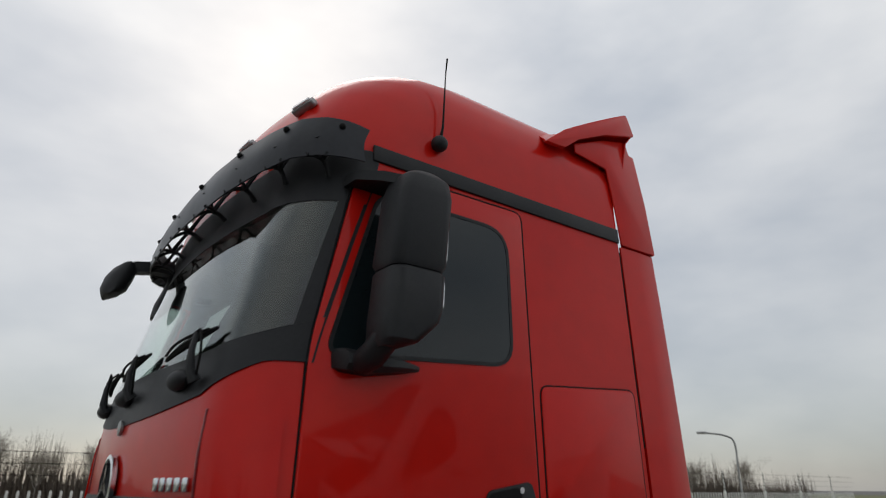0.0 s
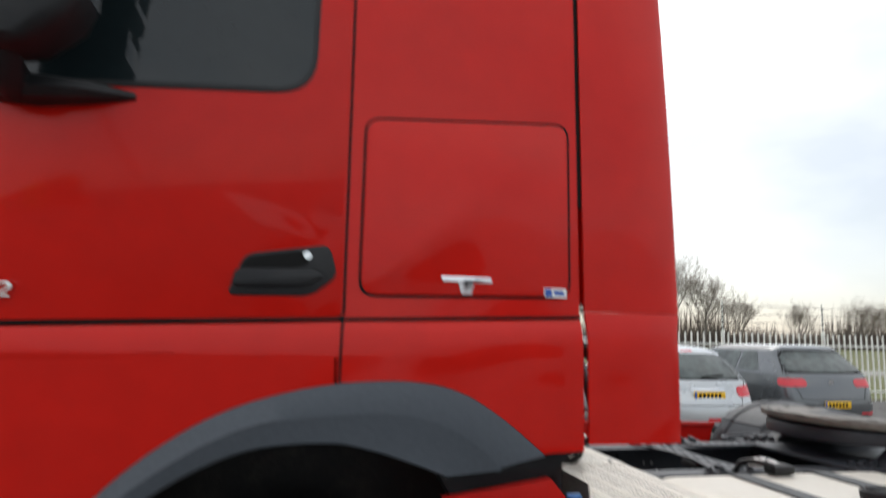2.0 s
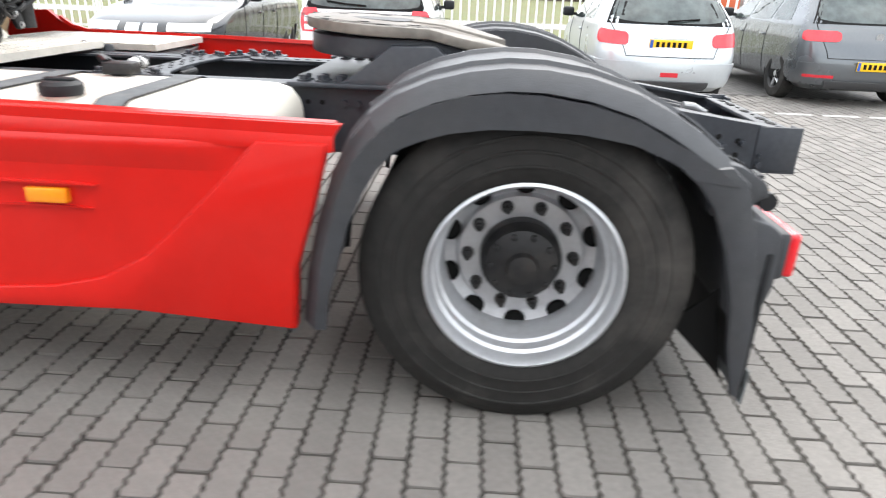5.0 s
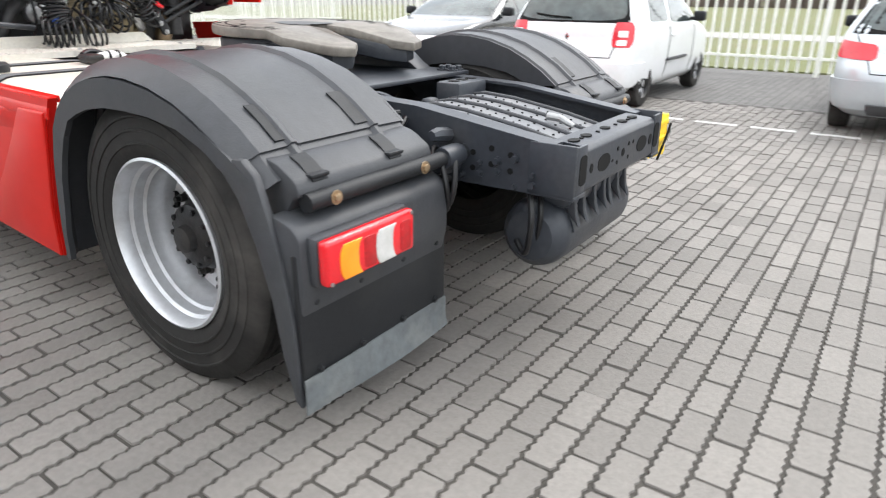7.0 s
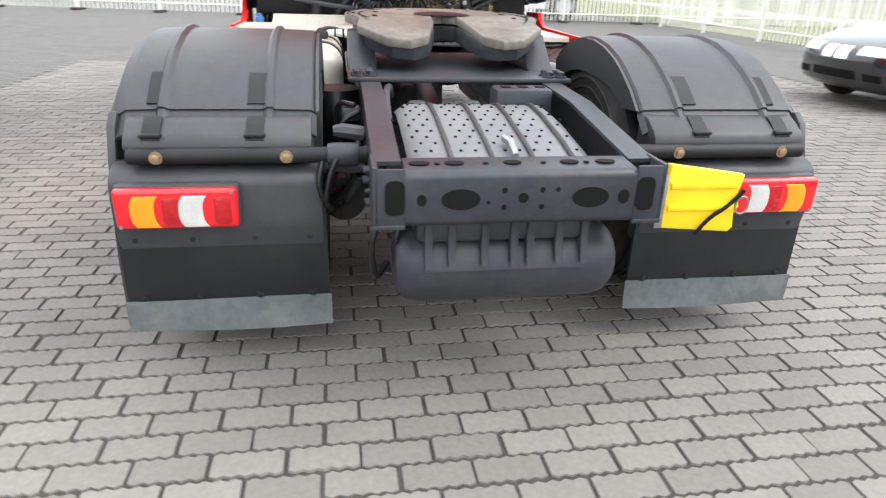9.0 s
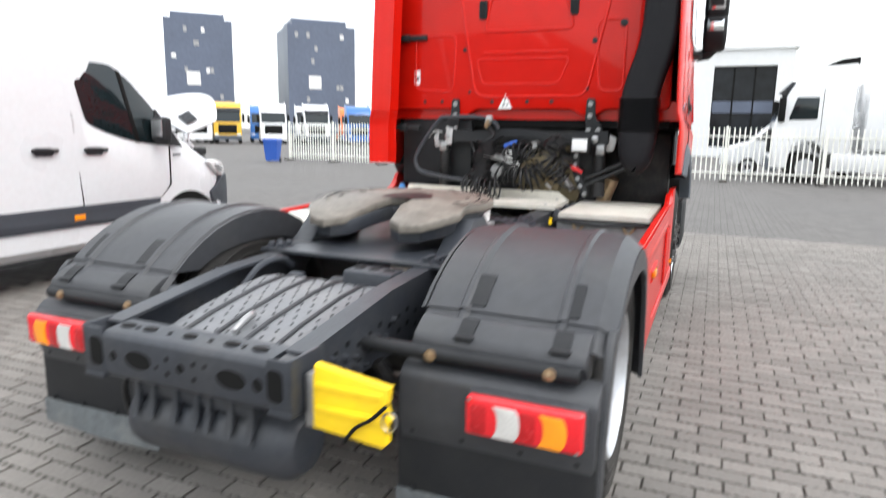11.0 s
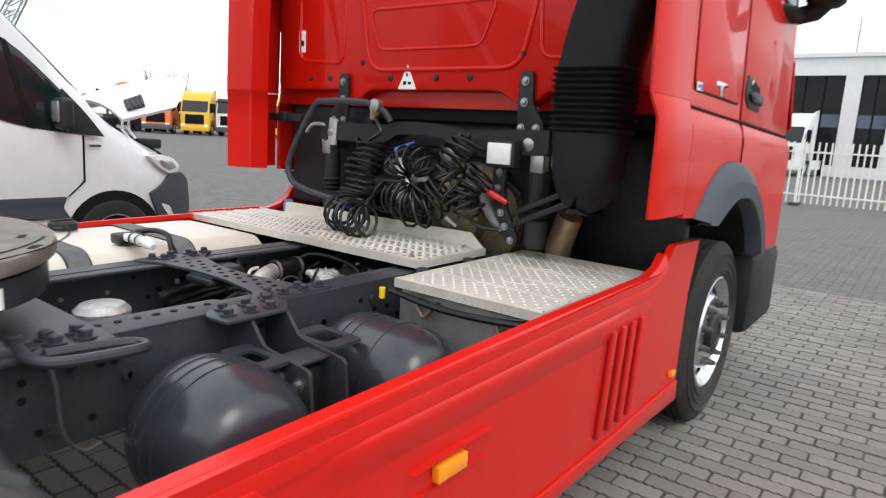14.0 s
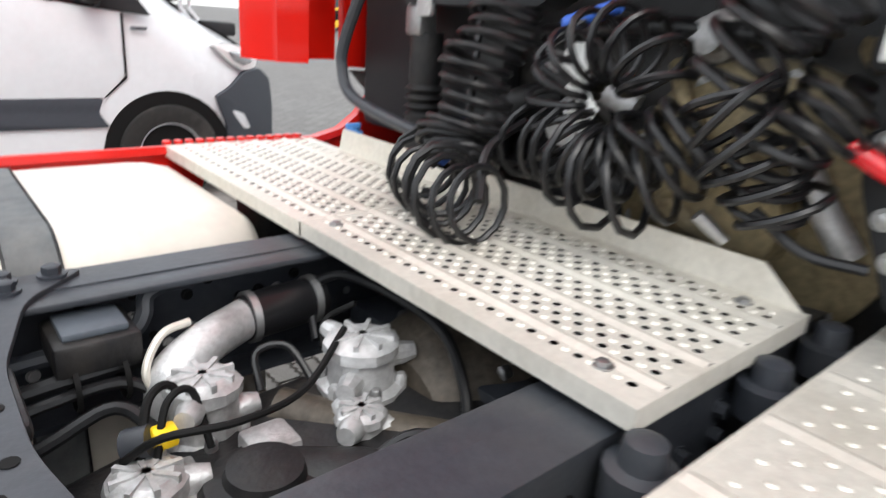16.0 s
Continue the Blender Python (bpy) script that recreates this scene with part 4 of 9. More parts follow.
def skirt_mesh(s):
    bm = bm_new()
    pieces = []
    if s < 0:
        pieces.append(FRONT_EDGE + [(0.88, 1.09), (0.94, 1.02), (1.01, 0.97), (1.11, 0.945), (1.12, 0.83), (1.15, 0.69), (1.17, 0.56), (1.19, 0.43), (1.20, 0.32)])
        pieces.append([(1.11, 0.945), (1.12, 0.83), (1.50, 0.83), (1.52, 0.94)])
        pieces.append([(1.15, 0.69), (1.17, 0.56), (1.56, 0.57), (1.53, 0.70)])
        pieces.append([(1.19, 0.43), (1.20, 0.32), (1.58, 0.325), (1.57, 0.44)])
        pieces.append([(1.52, 0.94), (1.50, 0.83), (1.53, 0.70), (1.56, 0.57), (1.57, 0.44), (1.58, 0.325), (2.54, 0.335), (3.037, 0.30), (3.05, 0.50), (3.107, 0.69), (3.152, 0.865), (3.185, 0.918)])
    else:
        pieces.append(FRONT_EDGE + [(0.86, 1.05), (0.94, 0.985), (1.01, 0.95), (1.11, 0.945), (3.185, 0.918), (3.152, 0.865), (3.107, 0.69), (3.05, 0.50), (3.037, 0.30), (2.54, 0.335), (1.52, 0.325)])
    for p in pieces:
        prism(bm, p, "y", s * 1.205, s * 1.238)
    bmesh.ops.remove_doubles(bm, verts=bm.verts, dist=0.0005)
    return bm


def top_rail(s):
    bm = bm_new()
    # top rail, leaning inwards
    rows = []
    for x, z in ((0.94, 1.02), (1.01, 0.97), (1.11, 0.945), (2.0, 0.94), (3.165, 0.92)):
        rows.append([(x, s * 1.244, z - 0.075), (x, s * 1.246, z - 0.06), (x, s * 1.232, z - 0.012), (x, s * 1.222, z), (x, s * 1.19, z + 0.002), (x, s * 1.185, z - 0.02)])
    sheet(bm, rows, 0.008)
    return bm


left_skirt, right_skirt = skirt(-1), skirt(1)
right_skirt.location.y = -0.022
# two steps let into the left skirt
for z, x0, x1 in ((0.69, 1.15, 1.53), (0.43, 1.19, 1.57)):
    bm = bm_new()
    box(bm, x0 + 0.01, x1 - 0.02, -1.24, -1.0, z - 0.03, z + 0.005, 0.006)
    step = part("step", bm, BLACK, truck, "black ribbed plastic step")
    for k in range(9):
        part("tread", box(bm_new(), x0 + 0.03 + 0.037 * k, x0 + 0.045 + 0.037 * k, -1.247, -1.02, z + 0.004, z + 0.010), BLACK, step)
    for dz in (0.0, 0.155):
        part("ledge", prism(bm_new(), [(x0 - 0.22, z + dz - 0.006), (x1 + 0.06, z + dz - 0.006), (x1, z + dz + 0.006), (x0 - 0.02, z + dz + 0.006)], "y", -1.236, -1.256), RED_PLASTIC, left_skirt)
# serrated grip strip below the walkway
for k in range(14):
    part("grip_tooth", box(bm_new(), 1.16 + 0.033 * k, 1.18 + 0.033 * k, -1.236, -1.205, 0.945, 0.956, 0.002), RED_PLASTIC, left_skirt)
# louvres in the right skirt
for k in range(4):
    x = 1.17 + 0.092 * k
    bm = bm_new()
    prism(bm, [(x + 0.05, 0.42), (x + 0.085, 0.425), (x + 0.04, 0.81), (x + 0.005, 0.81)], "y", 1.236, 1.256, 0.008)
    part("louvre", bm, RED_PLASTIC, right_skirt)
    # dark red strip stands in for the shaded slot beside the louvre
    bm = bm_new()
    prism(bm, [(x + 0.087, 0.43), (x + 0.098, 0.43), (x + 0.052, 0.80), (x + 0.042, 0.80)], "y", 1.236, 1.2405)
    part("louvre_slot", bm, DARKRED, right_skirt)
# blue filler cap behind the left skirt
bm = bm_new()
lathe(bm, (1.02, -1.10, 0.935), [(0.032, 0), (0.034, 0.04), (0.022, 0.048), (0.022, 0.06)], "z", 20)
box(bm, 0.992, 1.048, -1.11, -1.09, 0.985, 1.005, 0.006)
part("filler_cap", bm, BLUECAP, truck, "light blue additive filler cap")
bm = bm_new()
box(bm, 0.92, 1.5, -1.0, -0.75, 0.52, 0.90, 0.05)
part("additive_tank", bm, DARK, truck)


# frame rails: C section, lower towards the tail
def rail(s):
    bm = bm_new()
    out = [(-1.2, 0.64, 0.90), (3.75, 0.64, 0.90), (4.15, 0.635, 0.885), (4.70, 0.64, 0.812)]
    rings = [[(x, s * y, z) for y, z in ((0.34, t), (0.42, t), (0.42, b), (0.34, b), (0.34, b + 0.012), (0.408, b + 0.012), (0.408, t - 0.012), (0.34, t - 0.012))] for x, b, t in out]
    loft(bm, rings)
    r = part("chassis_rail", bm, FRAME, truck, "dark grey steel chassis rail", angle=20)
    # bolts, and small flat discs whose black paints the shade in holes
    for k in range(60):
        x, z = random.uniform(1.1, 3.1), random.choice((0.70, 0.745, 0.79, 0.835))
        big = random.random() < 0.45
        bm = bm_new()
        rr = 0.013 if big else 0.008
        lathe(bm, (x, s * 0.42, z), [(rr * 1.3, -0.0015 * s), (rr * 1.3, 0.003 * s)] + ([(rr, 0.003 * s), (rr, 0.016 * s)] if big else []), "y", 8)
        part("bolt" if big else "hole", bm, FRAME if big else INK_AND_SHADE, r)
        if k % 2 == 0:
            bm = bm_new()
            lathe(bm, (x + 0.05, s * 0.408, z), [(0.009, 0.002 * s), (0.009, -0.004 * s)], "y", 8)
            part("hole", bm, STEEL if k % 6 == 0 else INK_AND_SHADE, r)
    for k in range(16):
        x = 4.15 + 0.07 * (k % 8)
        z = 0.675 + 0.055 * (k // 8) + 0.02 * ((k * 7) % 3) - 0.012 * (x - 4.15) * 4
        bm = bm_new()
        rr = 0.016 if k % 3 else 0.011
        lathe(bm, (x, s * 0.42, z), [(rr, -0.001 * s), (rr, 0.004 * s), (rr * 0.75, 0.004 * s), (rr * 0.7, 0.02 * s)], "y", 10)
        part("bolt", bm, FRAME, r)
    return r


both(rail)
# pierced top flange on the right rail ahead of the coupling
bm = bm_new()
prism(bm, round_poly([(2.44, 0.29), (2.86, 0.275), (2.86, 0.418), (2.40, 0.418), (2.40, 0.36)], 0.015), "z", 0.900, 0.908, 0.002)
flange = part("top_flange", bm, FRAME, truck)
# black discs on the flange stand in for its shaded holes
for k in range(7):
    part("hole", lathe(bm_new(), (2.81 - 0.054 * k, 0.334, 0.907), [(0.011, 0), (0.011, 0.003)], "z", 12), INK_AND_SHADE, flange)
for s in (-1, 1):
    part("rail_lip", box(bm_new(), 0.8, 2.80, s * 0.285, s * 0.341, 0.886, 0.898, 0.003), FRAME, truck)
# end crossmember; black discs on it paint the shade of its holes
end = part("end_crossmember", prism(bm_new(), round_poly([(4.70, 0.63), (4.77, 0.63), (4.785, 0.645), (4.785, 0.775), (4.77, 0.79), (4.66, 0.80), (4.66, 0.785), (4.755, 0.775), (4.765, 0.765), (4.765, 0.65), (4.70, 0.645)], 0.006, 2), "y", -0.335, 0.335, 0.0), FRAME, truck, "dark grey pressed end crossmember")
for s in (-1, 1):
    bm = bm_new()
    box(bm, 4.62, 4.79, s * 0.335, s * 0.425, 0.625, 0.64, 0.004)
    box(bm, 4.775, 4.787, s * 0.335, s * 0.42, 0.635, 0.80, 0.004)
    box(bm, 4.62, 4.787, s * 0.41, s * 0.425, 0.63, 0.805, 0.004)
    part("end_plate", bm, FRAME, end)
def ellipse(cy, cz, a, b, n=18):
    return [(cy + a * math.cos(2 * math.pi * q / n), cz + b * math.sin(2 * math.pi * q / n)) for q in range(n)]


end.location.z = 0.013
for y, r in ((-0.29, 0.030), (-0.19, 0.028), (-0.02, 0.026), (0.15, 0.028), (0.26, 0.030)):
    part("hole", prism(bm_new(), ellipse(4.715, y, 0.019, r), "z", 0.790, 0.7985), INK_AND_SHADE, end)
for y in (-0.24, -0.10, 0.07, 0.20):
    part("hole", prism(bm_new(), ellipse(4.72, y, 0.008, 0.008, 10), "z", 0.790, 0.7985), INK_AND_SHADE, end)
for y, z, r, e in ((-0.18, 0.71, 0.056, 0.55), (0.20, 0.71, 0.056, 0.55), (-0.29, 0.71, 0.014, 1.2), (0.30, 0.71, 0.018, 1.2), (0, 0.712, 0.015, 1), (-0.055, 0.735, 0.008, 1), (0.055, 0.735, 0.008, 1), (-0.055, 0.685, 0.008, 1), (0.055, 0.685, 0.008, 1), (-0.10, 0.70, 0.006, 1), (0.10, 0.735, 0.007, 1)):
    part("hole", prism(bm_new(), ellipse(y, z, r, r * e), "x", 4.780, 4.7865), INK_AND_SHADE, end)


# cross beams and the plate in front of the coupling
def crossbeam(x, w, z0, z1):
    bm = bm_new()
    box(bm, x - w / 2, x + w / 2, -0.34, 0.34, z0, z1, 0.01)
    return part("crossbeam", bm, FRAME, truck)


crossbeam(3.93, 0.08, 0.60, 0.76)
crossbeam(1.45, 0.10, 0.60, 0.75)
bm = bm_new()
prism(bm, round_poly([(1.99, -0.405), (2.36, -0.405), (2.29, -0.29), (2.262, -0.10), (2.262, 0.10), (2.29, 0.29), (2.38, 0.405), (2.02, 0.405), (2.11, 0.30), (2.15, 0.10), (2.15, -0.10), (2.10, -0.30)], 0.04), "z", 0.895, 0.908, 0.003)
gus = part("gusset_plate", bm, FRAME, truck, "perforated grey crossmember plate")
# perforation painted as black discs, dark like the shade inside holes
for k in range(26):
    a, b = k % 13, k // 13
    y = -0.33 + 0.055 * a
    bm = bm_new()
    lathe(bm, (2.172 + 0.045 * b + 0.018 * (a % 2), y, 0.905), [(0.010, 0), (0.010, 0.0045)], "z", 10)
    part("hole", bm, INK_AND_SHADE, gus)
for x, y in ((2.05, -0.38), (2.12, -0.38), (2.20, -0.38), (2.28, -0.375), (2.12, -0.34), (2.25, -0.34), (2.08, 0.38), (2.15, 0.385), (2.23, 0.38), (2.31, 0.38), (2.14, 0.34), (2.27, 0.34)):
    b = part("bolt", bolt_mesh(0.015, 0.018), FRAME, gus)
    b.location = (x, y, 0.908)


# outrigger that carries the air tanks on the right side
bm = bm_new()
prism(bm, round_poly([(2.28, 0.39), (2.52, 0.39), (2.56, 0.44), (2.55, 0.53), (2.34, 0.53), (2.28, 0.46)], 0.02), "z", 0.898, 0.910, 0.003)
outr = part("outrigger", bm, FRAME, truck, "dark grey bolted bracket carrying the air tanks")
for x, y in ((2.33, 0.42), (2.41, 0.42), (2.49, 0.42), (2.37, 0.49), (2.44, 0.49), (2.51, 0.48)):
    b = part("bolt", bolt_mesh(0.016, 0.020), FRAME, outr)
    b.location = (x, y, 0.910)
for x in (2.33, 2.46):
    part("web", prism(bm_new(), round_poly([(0.42, 0.90), (0.52, 0.90), (0.58, 0.83), (0.78, 0.81), (0.80, 0.60), (0.42, 0.56)], 0.02), "x", x - 0.006, x + 0.006), FRAME, outr)
for x0, x1 in ((2.468, 2.565), (2.19, 2.322)):
    ring_o = round_poly([(x0, 0.51), (x1, 0.51), (x1, 0.71), (x0, 0.71)], 0.02)
    part("shelf", frame_ring(bm_new(), ring_o, round_poly([(x0 + 0.025, 0.56), (x1 - 0.02, 0.56), (x1 - 0.02, 0.66), (x0 + 0.025, 0.66)], 0.02), "z", 0.815, 0.825), FRAME, outr)
part("cross_plate", box(bm_new(), 2.337, 2.453, 0.62, 0.72, 0.80, 0.812, 0.004), FRAME, outr)
part("box", box(bm_new(), 2.34, 2.45, 0.56, 0.70, 0.62, 0.78, 0.015), BLACK, outr)
for y in (0.66, 0.74):
    b = part("bolt", bolt_mesh(0.014, 0.016), STEEL, outr)
    b.matrix_basis = Matrix.Translation((2.466, y, 0.76)) @ pose(0, 0, 0, 0, 90, 0)


def air_tank(x, y0, y1, z, r, n=28):
    bm = bm_new()
    lathe(bm, (x, 0, z), [(0.02, y0), (r * 0.45, y0 + 0.012), (r * 0.75, y0 + 0.045), (r * 0.93, y0 + 0.09), (r, y0 + 0.14), (r, y1 - 0.16), (r * 0.97, y1 - 0.11), (r * 0.88, y1 - 0.065), (r * 0.72, y1 - 0.03), (r * 0.45, y1 - 0.008), (0.02, y1)], "y", n)
    t = part("air_tank", bm, AIRTANK, truck, "dark grey cylindrical air tank", angle=60)
    for y in (y0 + 0.15, y0 + 0.19, y1 - 0.20):
        bm = bm_new()
        lathe(bm, (x, y, z), [(r - 0.001, 0), (r + 0.003, 0.001), (r + 0.003, 0.007), (r - 0.001, 0.008)], "y", n, caps=False)
        part("strap", bm, AIRTANK, t)
    return t


air_tank(2.66, 0.44, 0.88, 0.655, 0.20, 40)
air_tank(2.06, 0.44, 0.94, 0.672, 0.18, 40)
# grey exhaust box with a walkway plate on the right
bm = bm_new()
box(bm, 0.95, 1.80, 0.50, 1.16, 0.42, 0.885, 0.03)
exbox = part("exhaust_box", bm, mat("grey_heat_shield", (0.30, 0.30, 0.30), 0.5, metal=0.5, var=0.15, scales=(2, 30), dirt=(0.22, 0.19, 0.15), dirt_amount=0.5, dirt_scale=4, bump=0.05), truck, "grey steel exhaust box")
for y in (0.66, 1.0):
    bm = bm_new()
    tube(bm, curve_pts([(1.80, y - 0.035, 0.86), (1.83, y - 0.035, 0.85), (1.835, y, 0.81), (1.83, y + 0.035, 0.85), (1.80, y + 0.035, 0.86)], 5), 0.010, 8)
    part("clip", bm, EXHAUST, exbox)
bm = bm_new()
tube(bm, curve_pts([(1.85, 0.47, 0.885), (1.85, 0.47, 0.865), (1.85, 0.47, 0.845)], 4), 0.012, 8)
part("yellow_plug", bm, YELLOW, exbox)
bm = bm_new()
tube(bm, curve_pts([(1.84, 0.50, 0.88), (1.85, 0.75, 0.86), (1.85, 1.0, 0.87), (1.80, 1.15, 0.88)], 6), 0.013, 8)
part("cable", bm, HOSE, exbox)
part("exhaust_elbow", tube(bm_new(), [(0.86, 0.66, 0.80), (0.87, 0.68, 0.97), (0.90, 0.74, 1.12)], [0.055, 0.062, 0.06], 20), EXHAUST, truck, "heat-stained exhaust pipe")


# perforated walkway plates
def walkway(name, x0, x1, y0, y1, z, label, pitch=0.030, rows_per_band=5, pierced=True):
    """A tread plate with real holes in bands, between plain raised ribs."""
    w = thing_part(name, label)
    bm = bm_new()
    nx, ny = round((x1 - x0) / pitch), round((y1 - y0) / (pitch * 0.8))
    px, py = (x1 - x0) / nx, (y1 - y0) / ny
    for i in range(nx):
        for j in range(ny):
            cx, cy = x0 + (i + 0.5) * px, y0 + (j + 0.5) * py
            q = [bm.verts.new((cx + a * px / 2, cy + b * py / 2, z)) for a, b in ((-1, -1), (0, -1), (1, -1), (1, 0), (1, 1), (0, 1), (-1, 1), (-1, 0))]
            rib = i % (rows_per_band + 1) == rows_per_band
            if rib:
                q[1].co.z = q[5].co.z = z + 0.004
                bm.faces.new((q[0], q[1], q[5], q[6]))
                bm.faces.new((q[1], q[2], q[4], q[5]))
                continue
            if i == 0 or j == 0 or j == ny - 1 or i == nx - 1:
                bm.faces.new((q[0], q[2], q[4], q[6]))
                continue
            ang = [math.pi * (5 / 4 + k_ / 4) for k_ in range(8)]
            holed = pierced and (i + j) % 2 == 0
            if not pierced and (i + j) % 2 == 0:
                bm.faces.new((q[0], q[2], q[4], q[6]))
                continue
            r, h, g = (0.0070, 0.0, 0.0) if holed else (0.0070, 0.0030, 0.0040)
            ring = [bm.verts.new((cx + r * math.cos(t), cy + r * math.sin(t), z)) for t in ang]
            for a in range(8):
                b = (a + 1) % 8
                bm.faces.new((q[a], q[b], ring[b], ring[a]))
            if not holed:
                lip = [bm.verts.new((cx + g * math.cos(t), cy + g * math.sin(t), z + h)) for t in ang]
                for a in range(8):
                    b = (a + 1) % 8
                    bm.faces.new((ring[a], ring[b], lip[b], lip[a]))
                bm.faces.new(lip)
    me = finish(bm, False)
    part("tread_sheet", me, ALU, w)
    bm = bm_new()
    box(bm, x1, x1 + 0.006, y0, y1, z - 0.032, z + 0.001)
    box(bm, x0 - 0.006, x0, y0, y1, z - 0.032, z + 0.001)
    box(bm, x0 - 0.006, x1 + 0.006, y0 - 0.006, y0, z - 0.032, z + 0.001)
    box(bm, x0 - 0.006, x1 + 0.006, y1, y1 + 0.006, z - 0.032, z + 0.001)
    part("edge_flange", bm, ALU, w)
    # black sheet stands in for the shade seen through the holes
    part("under_tray", box(bm_new(), x0 + 0.02, x1 - 0.02, y0 + 0.02, y1 - 0.02, z - 0.030, z - 0.024), INK_AND_SHADE, w)
    return w


def thing_part(name, label):
    ob = new(name)
    ob.parent = truck
    return tagged(ob, label)


cat = walkway("walkway", 1.14, 1.605, -1.20, -0.36, 0.945, "perforated aluminium walkway plate", 0.0265, 3)
cat2 = walkway("walkway", 1.14, 1.605, -0.355, 0.44, 0.948, "perforated aluminium walkway plate with a raised lip", 0.0265, 3)
bm = bm_new()
prism(bm, [(-1.0, 0.94), (0.44, 0.94), (0.36, 1.01), (-0.98, 1.01)], "x", 1.128, 1.134)
part("raised_lip", bm, ALU, cat2)
for y in (-0.30, 0.36):
    for x in (1.18, 1.56):
        b = part("bolt", bolt_mesh(0.010, 0.008), STEEL, cat2)
        b.location = (x, y, 0.948)
walkway("walkway", 0.93, 1.84, 0.53, 1.13, 0.93, "embossed aluminium walkway plate over the exhaust box", pierced=False)

oval = [(1.40 + 0.16 * math.cos(2 * math.pi * q / 32), 0.84 + 0.11 * math.sin(2 * math.pi * q / 32), 0.9275) for q in range(33)]
part("pressed_oval", tube(bm_new(), oval, 0.0042, 6), ALU, cat2)
part("cast_compressor", lathe(bm_new(), (1.317, -1.02, 0.70), [(0.055, 0), (0.058, 0.012), (0.040, 0.035), (0.028, 0.075), (0.028, 0.115), (0.034, 0.12), (0.034, 0.15)], "z", 18), CAST, truck, "grey cast bell-shaped part inside the step opening")

# fuel tank with straps and cap
bm = bm_new()
rings = []
for x, k in ((1.60, 0.72), (1.615, 0.86), (1.65, 0.95), (1.70, 0.99), (1.75, 1.0), (2.75, 1.0), (2.82, 0.99), (2.87, 0.95), (2.90, 0.86), (2.915, 0.72)):
    rings.append([(x, -0.83 + 0.35 * k * a, 0.62 + 0.31 * k * b) for a, b in [(u / 0.35, v / 0.31) for u, v in rrect(-0.35, 0.35, -0.31, 0.31, 0.11, 6)]])
loft(bm, rings)
tank = part("fuel_tank", bm, TANK, truck, "cream fuel tank with black straps")
for x in (2.06, 2.50):
    bm = bm_new()
    ring = rrect(-1.187, -0.473, 0.303, 0.937, 0.115, 6)
    frame_ring(bm, ring, scaled(ring, 0.008), "x", x - 0.042, x + 0.042)
    strap = part("strap", bm, FLAP, tank, "grey tank strap")
    for e in (-0.045, 0.041):
        part("rubber_edge", frame_ring(bm_new(), ring, scaled(ring, 0.006), "x", x + e, x + e + 0.006), HOSE, strap)
bm = bm_new()
lathe(bm, (2.33, -1.06, 0.90), [(0.05, 0), (0.05, 0.035)], "z", 24)
part("neck", bm, TANK, tank)
bm = bm_new()
lathe(bm, (2.33, -1.06, 0.935), [(0.058, 0), (0.061, 0.012), (0.060, 0.030), (0.048, 0.040), (0.036, 0.040)], "z", 28)
box(bm, 2.285, 2.375, -1.072, -1.048, 0.972, 0.984, 0.005)
part("fuel_cap", bm, BLACK, tank, "black fuel filler cap")
# sender unit and its lead
bm = bm_new()
box(bm, 2.21, 2.32, -0.64, -0.56, 0.935, 0.978, 0.01)
s1 = part("sender_unit", bm, DARK, tank)
for y in (-0.525, -0.475):
    part("clamp_ring", lathe(bm_new(), (2.278, y, 0.966), [(0.024, 0), (0.026, 0.002), (0.026, 0.010), (0.024, 0.012)], "y", 14, caps=False), HOSE, s1)
part("connector", tube(bm_new(), [(2.285, -0.57, 0.965), (2.275, -0.50, 0.968), (2.26, -0.44, 0.955), (2.255, -0.41, 0.945)], [0.018, 0.022, 0.022, 0.014], 12), STICKER, s1)
part("lead", tube(bm_new(), curve_pts([(2.22, -0.62, 0.975), (2.17, -0.56, 0.985), (2.15, -0.49, 0.972), (2.17, -0.43, 0.93), (2.18, -0.38, 0.88)], 6), 0.012, 8), HOSE, s1)

# fifth wheel coupling
fifth = thing_part("fifth_wheel", "greasy grey-brown fifth wheel coupling plate")
out = [(3.22 + 0.47 * math.cos(a), 0.47 * math.sin(a)) for a in [radians(60 + 240 * k / 28) for k in range(29)]]
plate = out + [(3.60, -0.42), (3.82, -0.30), (3.86, -0.20), (3.78, -0.12), (3.50, -0.07), (3.30, -0.06), (3.25, 0.0), (3.30, 0.06), (3.50, 0.07), (3.78, 0.12), (3.86, 0.20), (3.82, 0.30), (3.60, 0.42)]
bm = bm_new()
prism(bm, plate, "z", 1.085, 1.125, 0.008)
for v in bm.verts:
    if v.co.x > 3.45:
        v.co.z -= (v.co.x - 3.45) * 0.14
    v.co.z += 0.03 * (3.3 - v.co.x)
top_plate = part("top_plate", bm, FIFTH, fifth, angle=40)


def plate_z(x):
    return 1.125 + 0.03 * (3.3 - x) - (0.14 * (x - 3.45) if x > 3.45 else 0)


# black rings and slots laid on the plate paint shade in its grooves
bm = bm_new()
for r0, r1 in ((0.398, 0.408), (0.452, 0.458)):
    sheet(bm, [[(3.22 + r * math.cos(a), r * math.sin(a), plate_z(3.22 + r * math.cos(a)) + 0.0012) for a in [radians(64 + 232 * k / 36) for k in range(37)]] for r in (r0, r1)], 0.0008)
part("groove", bm, INK_AND_SHADE, top_plate)
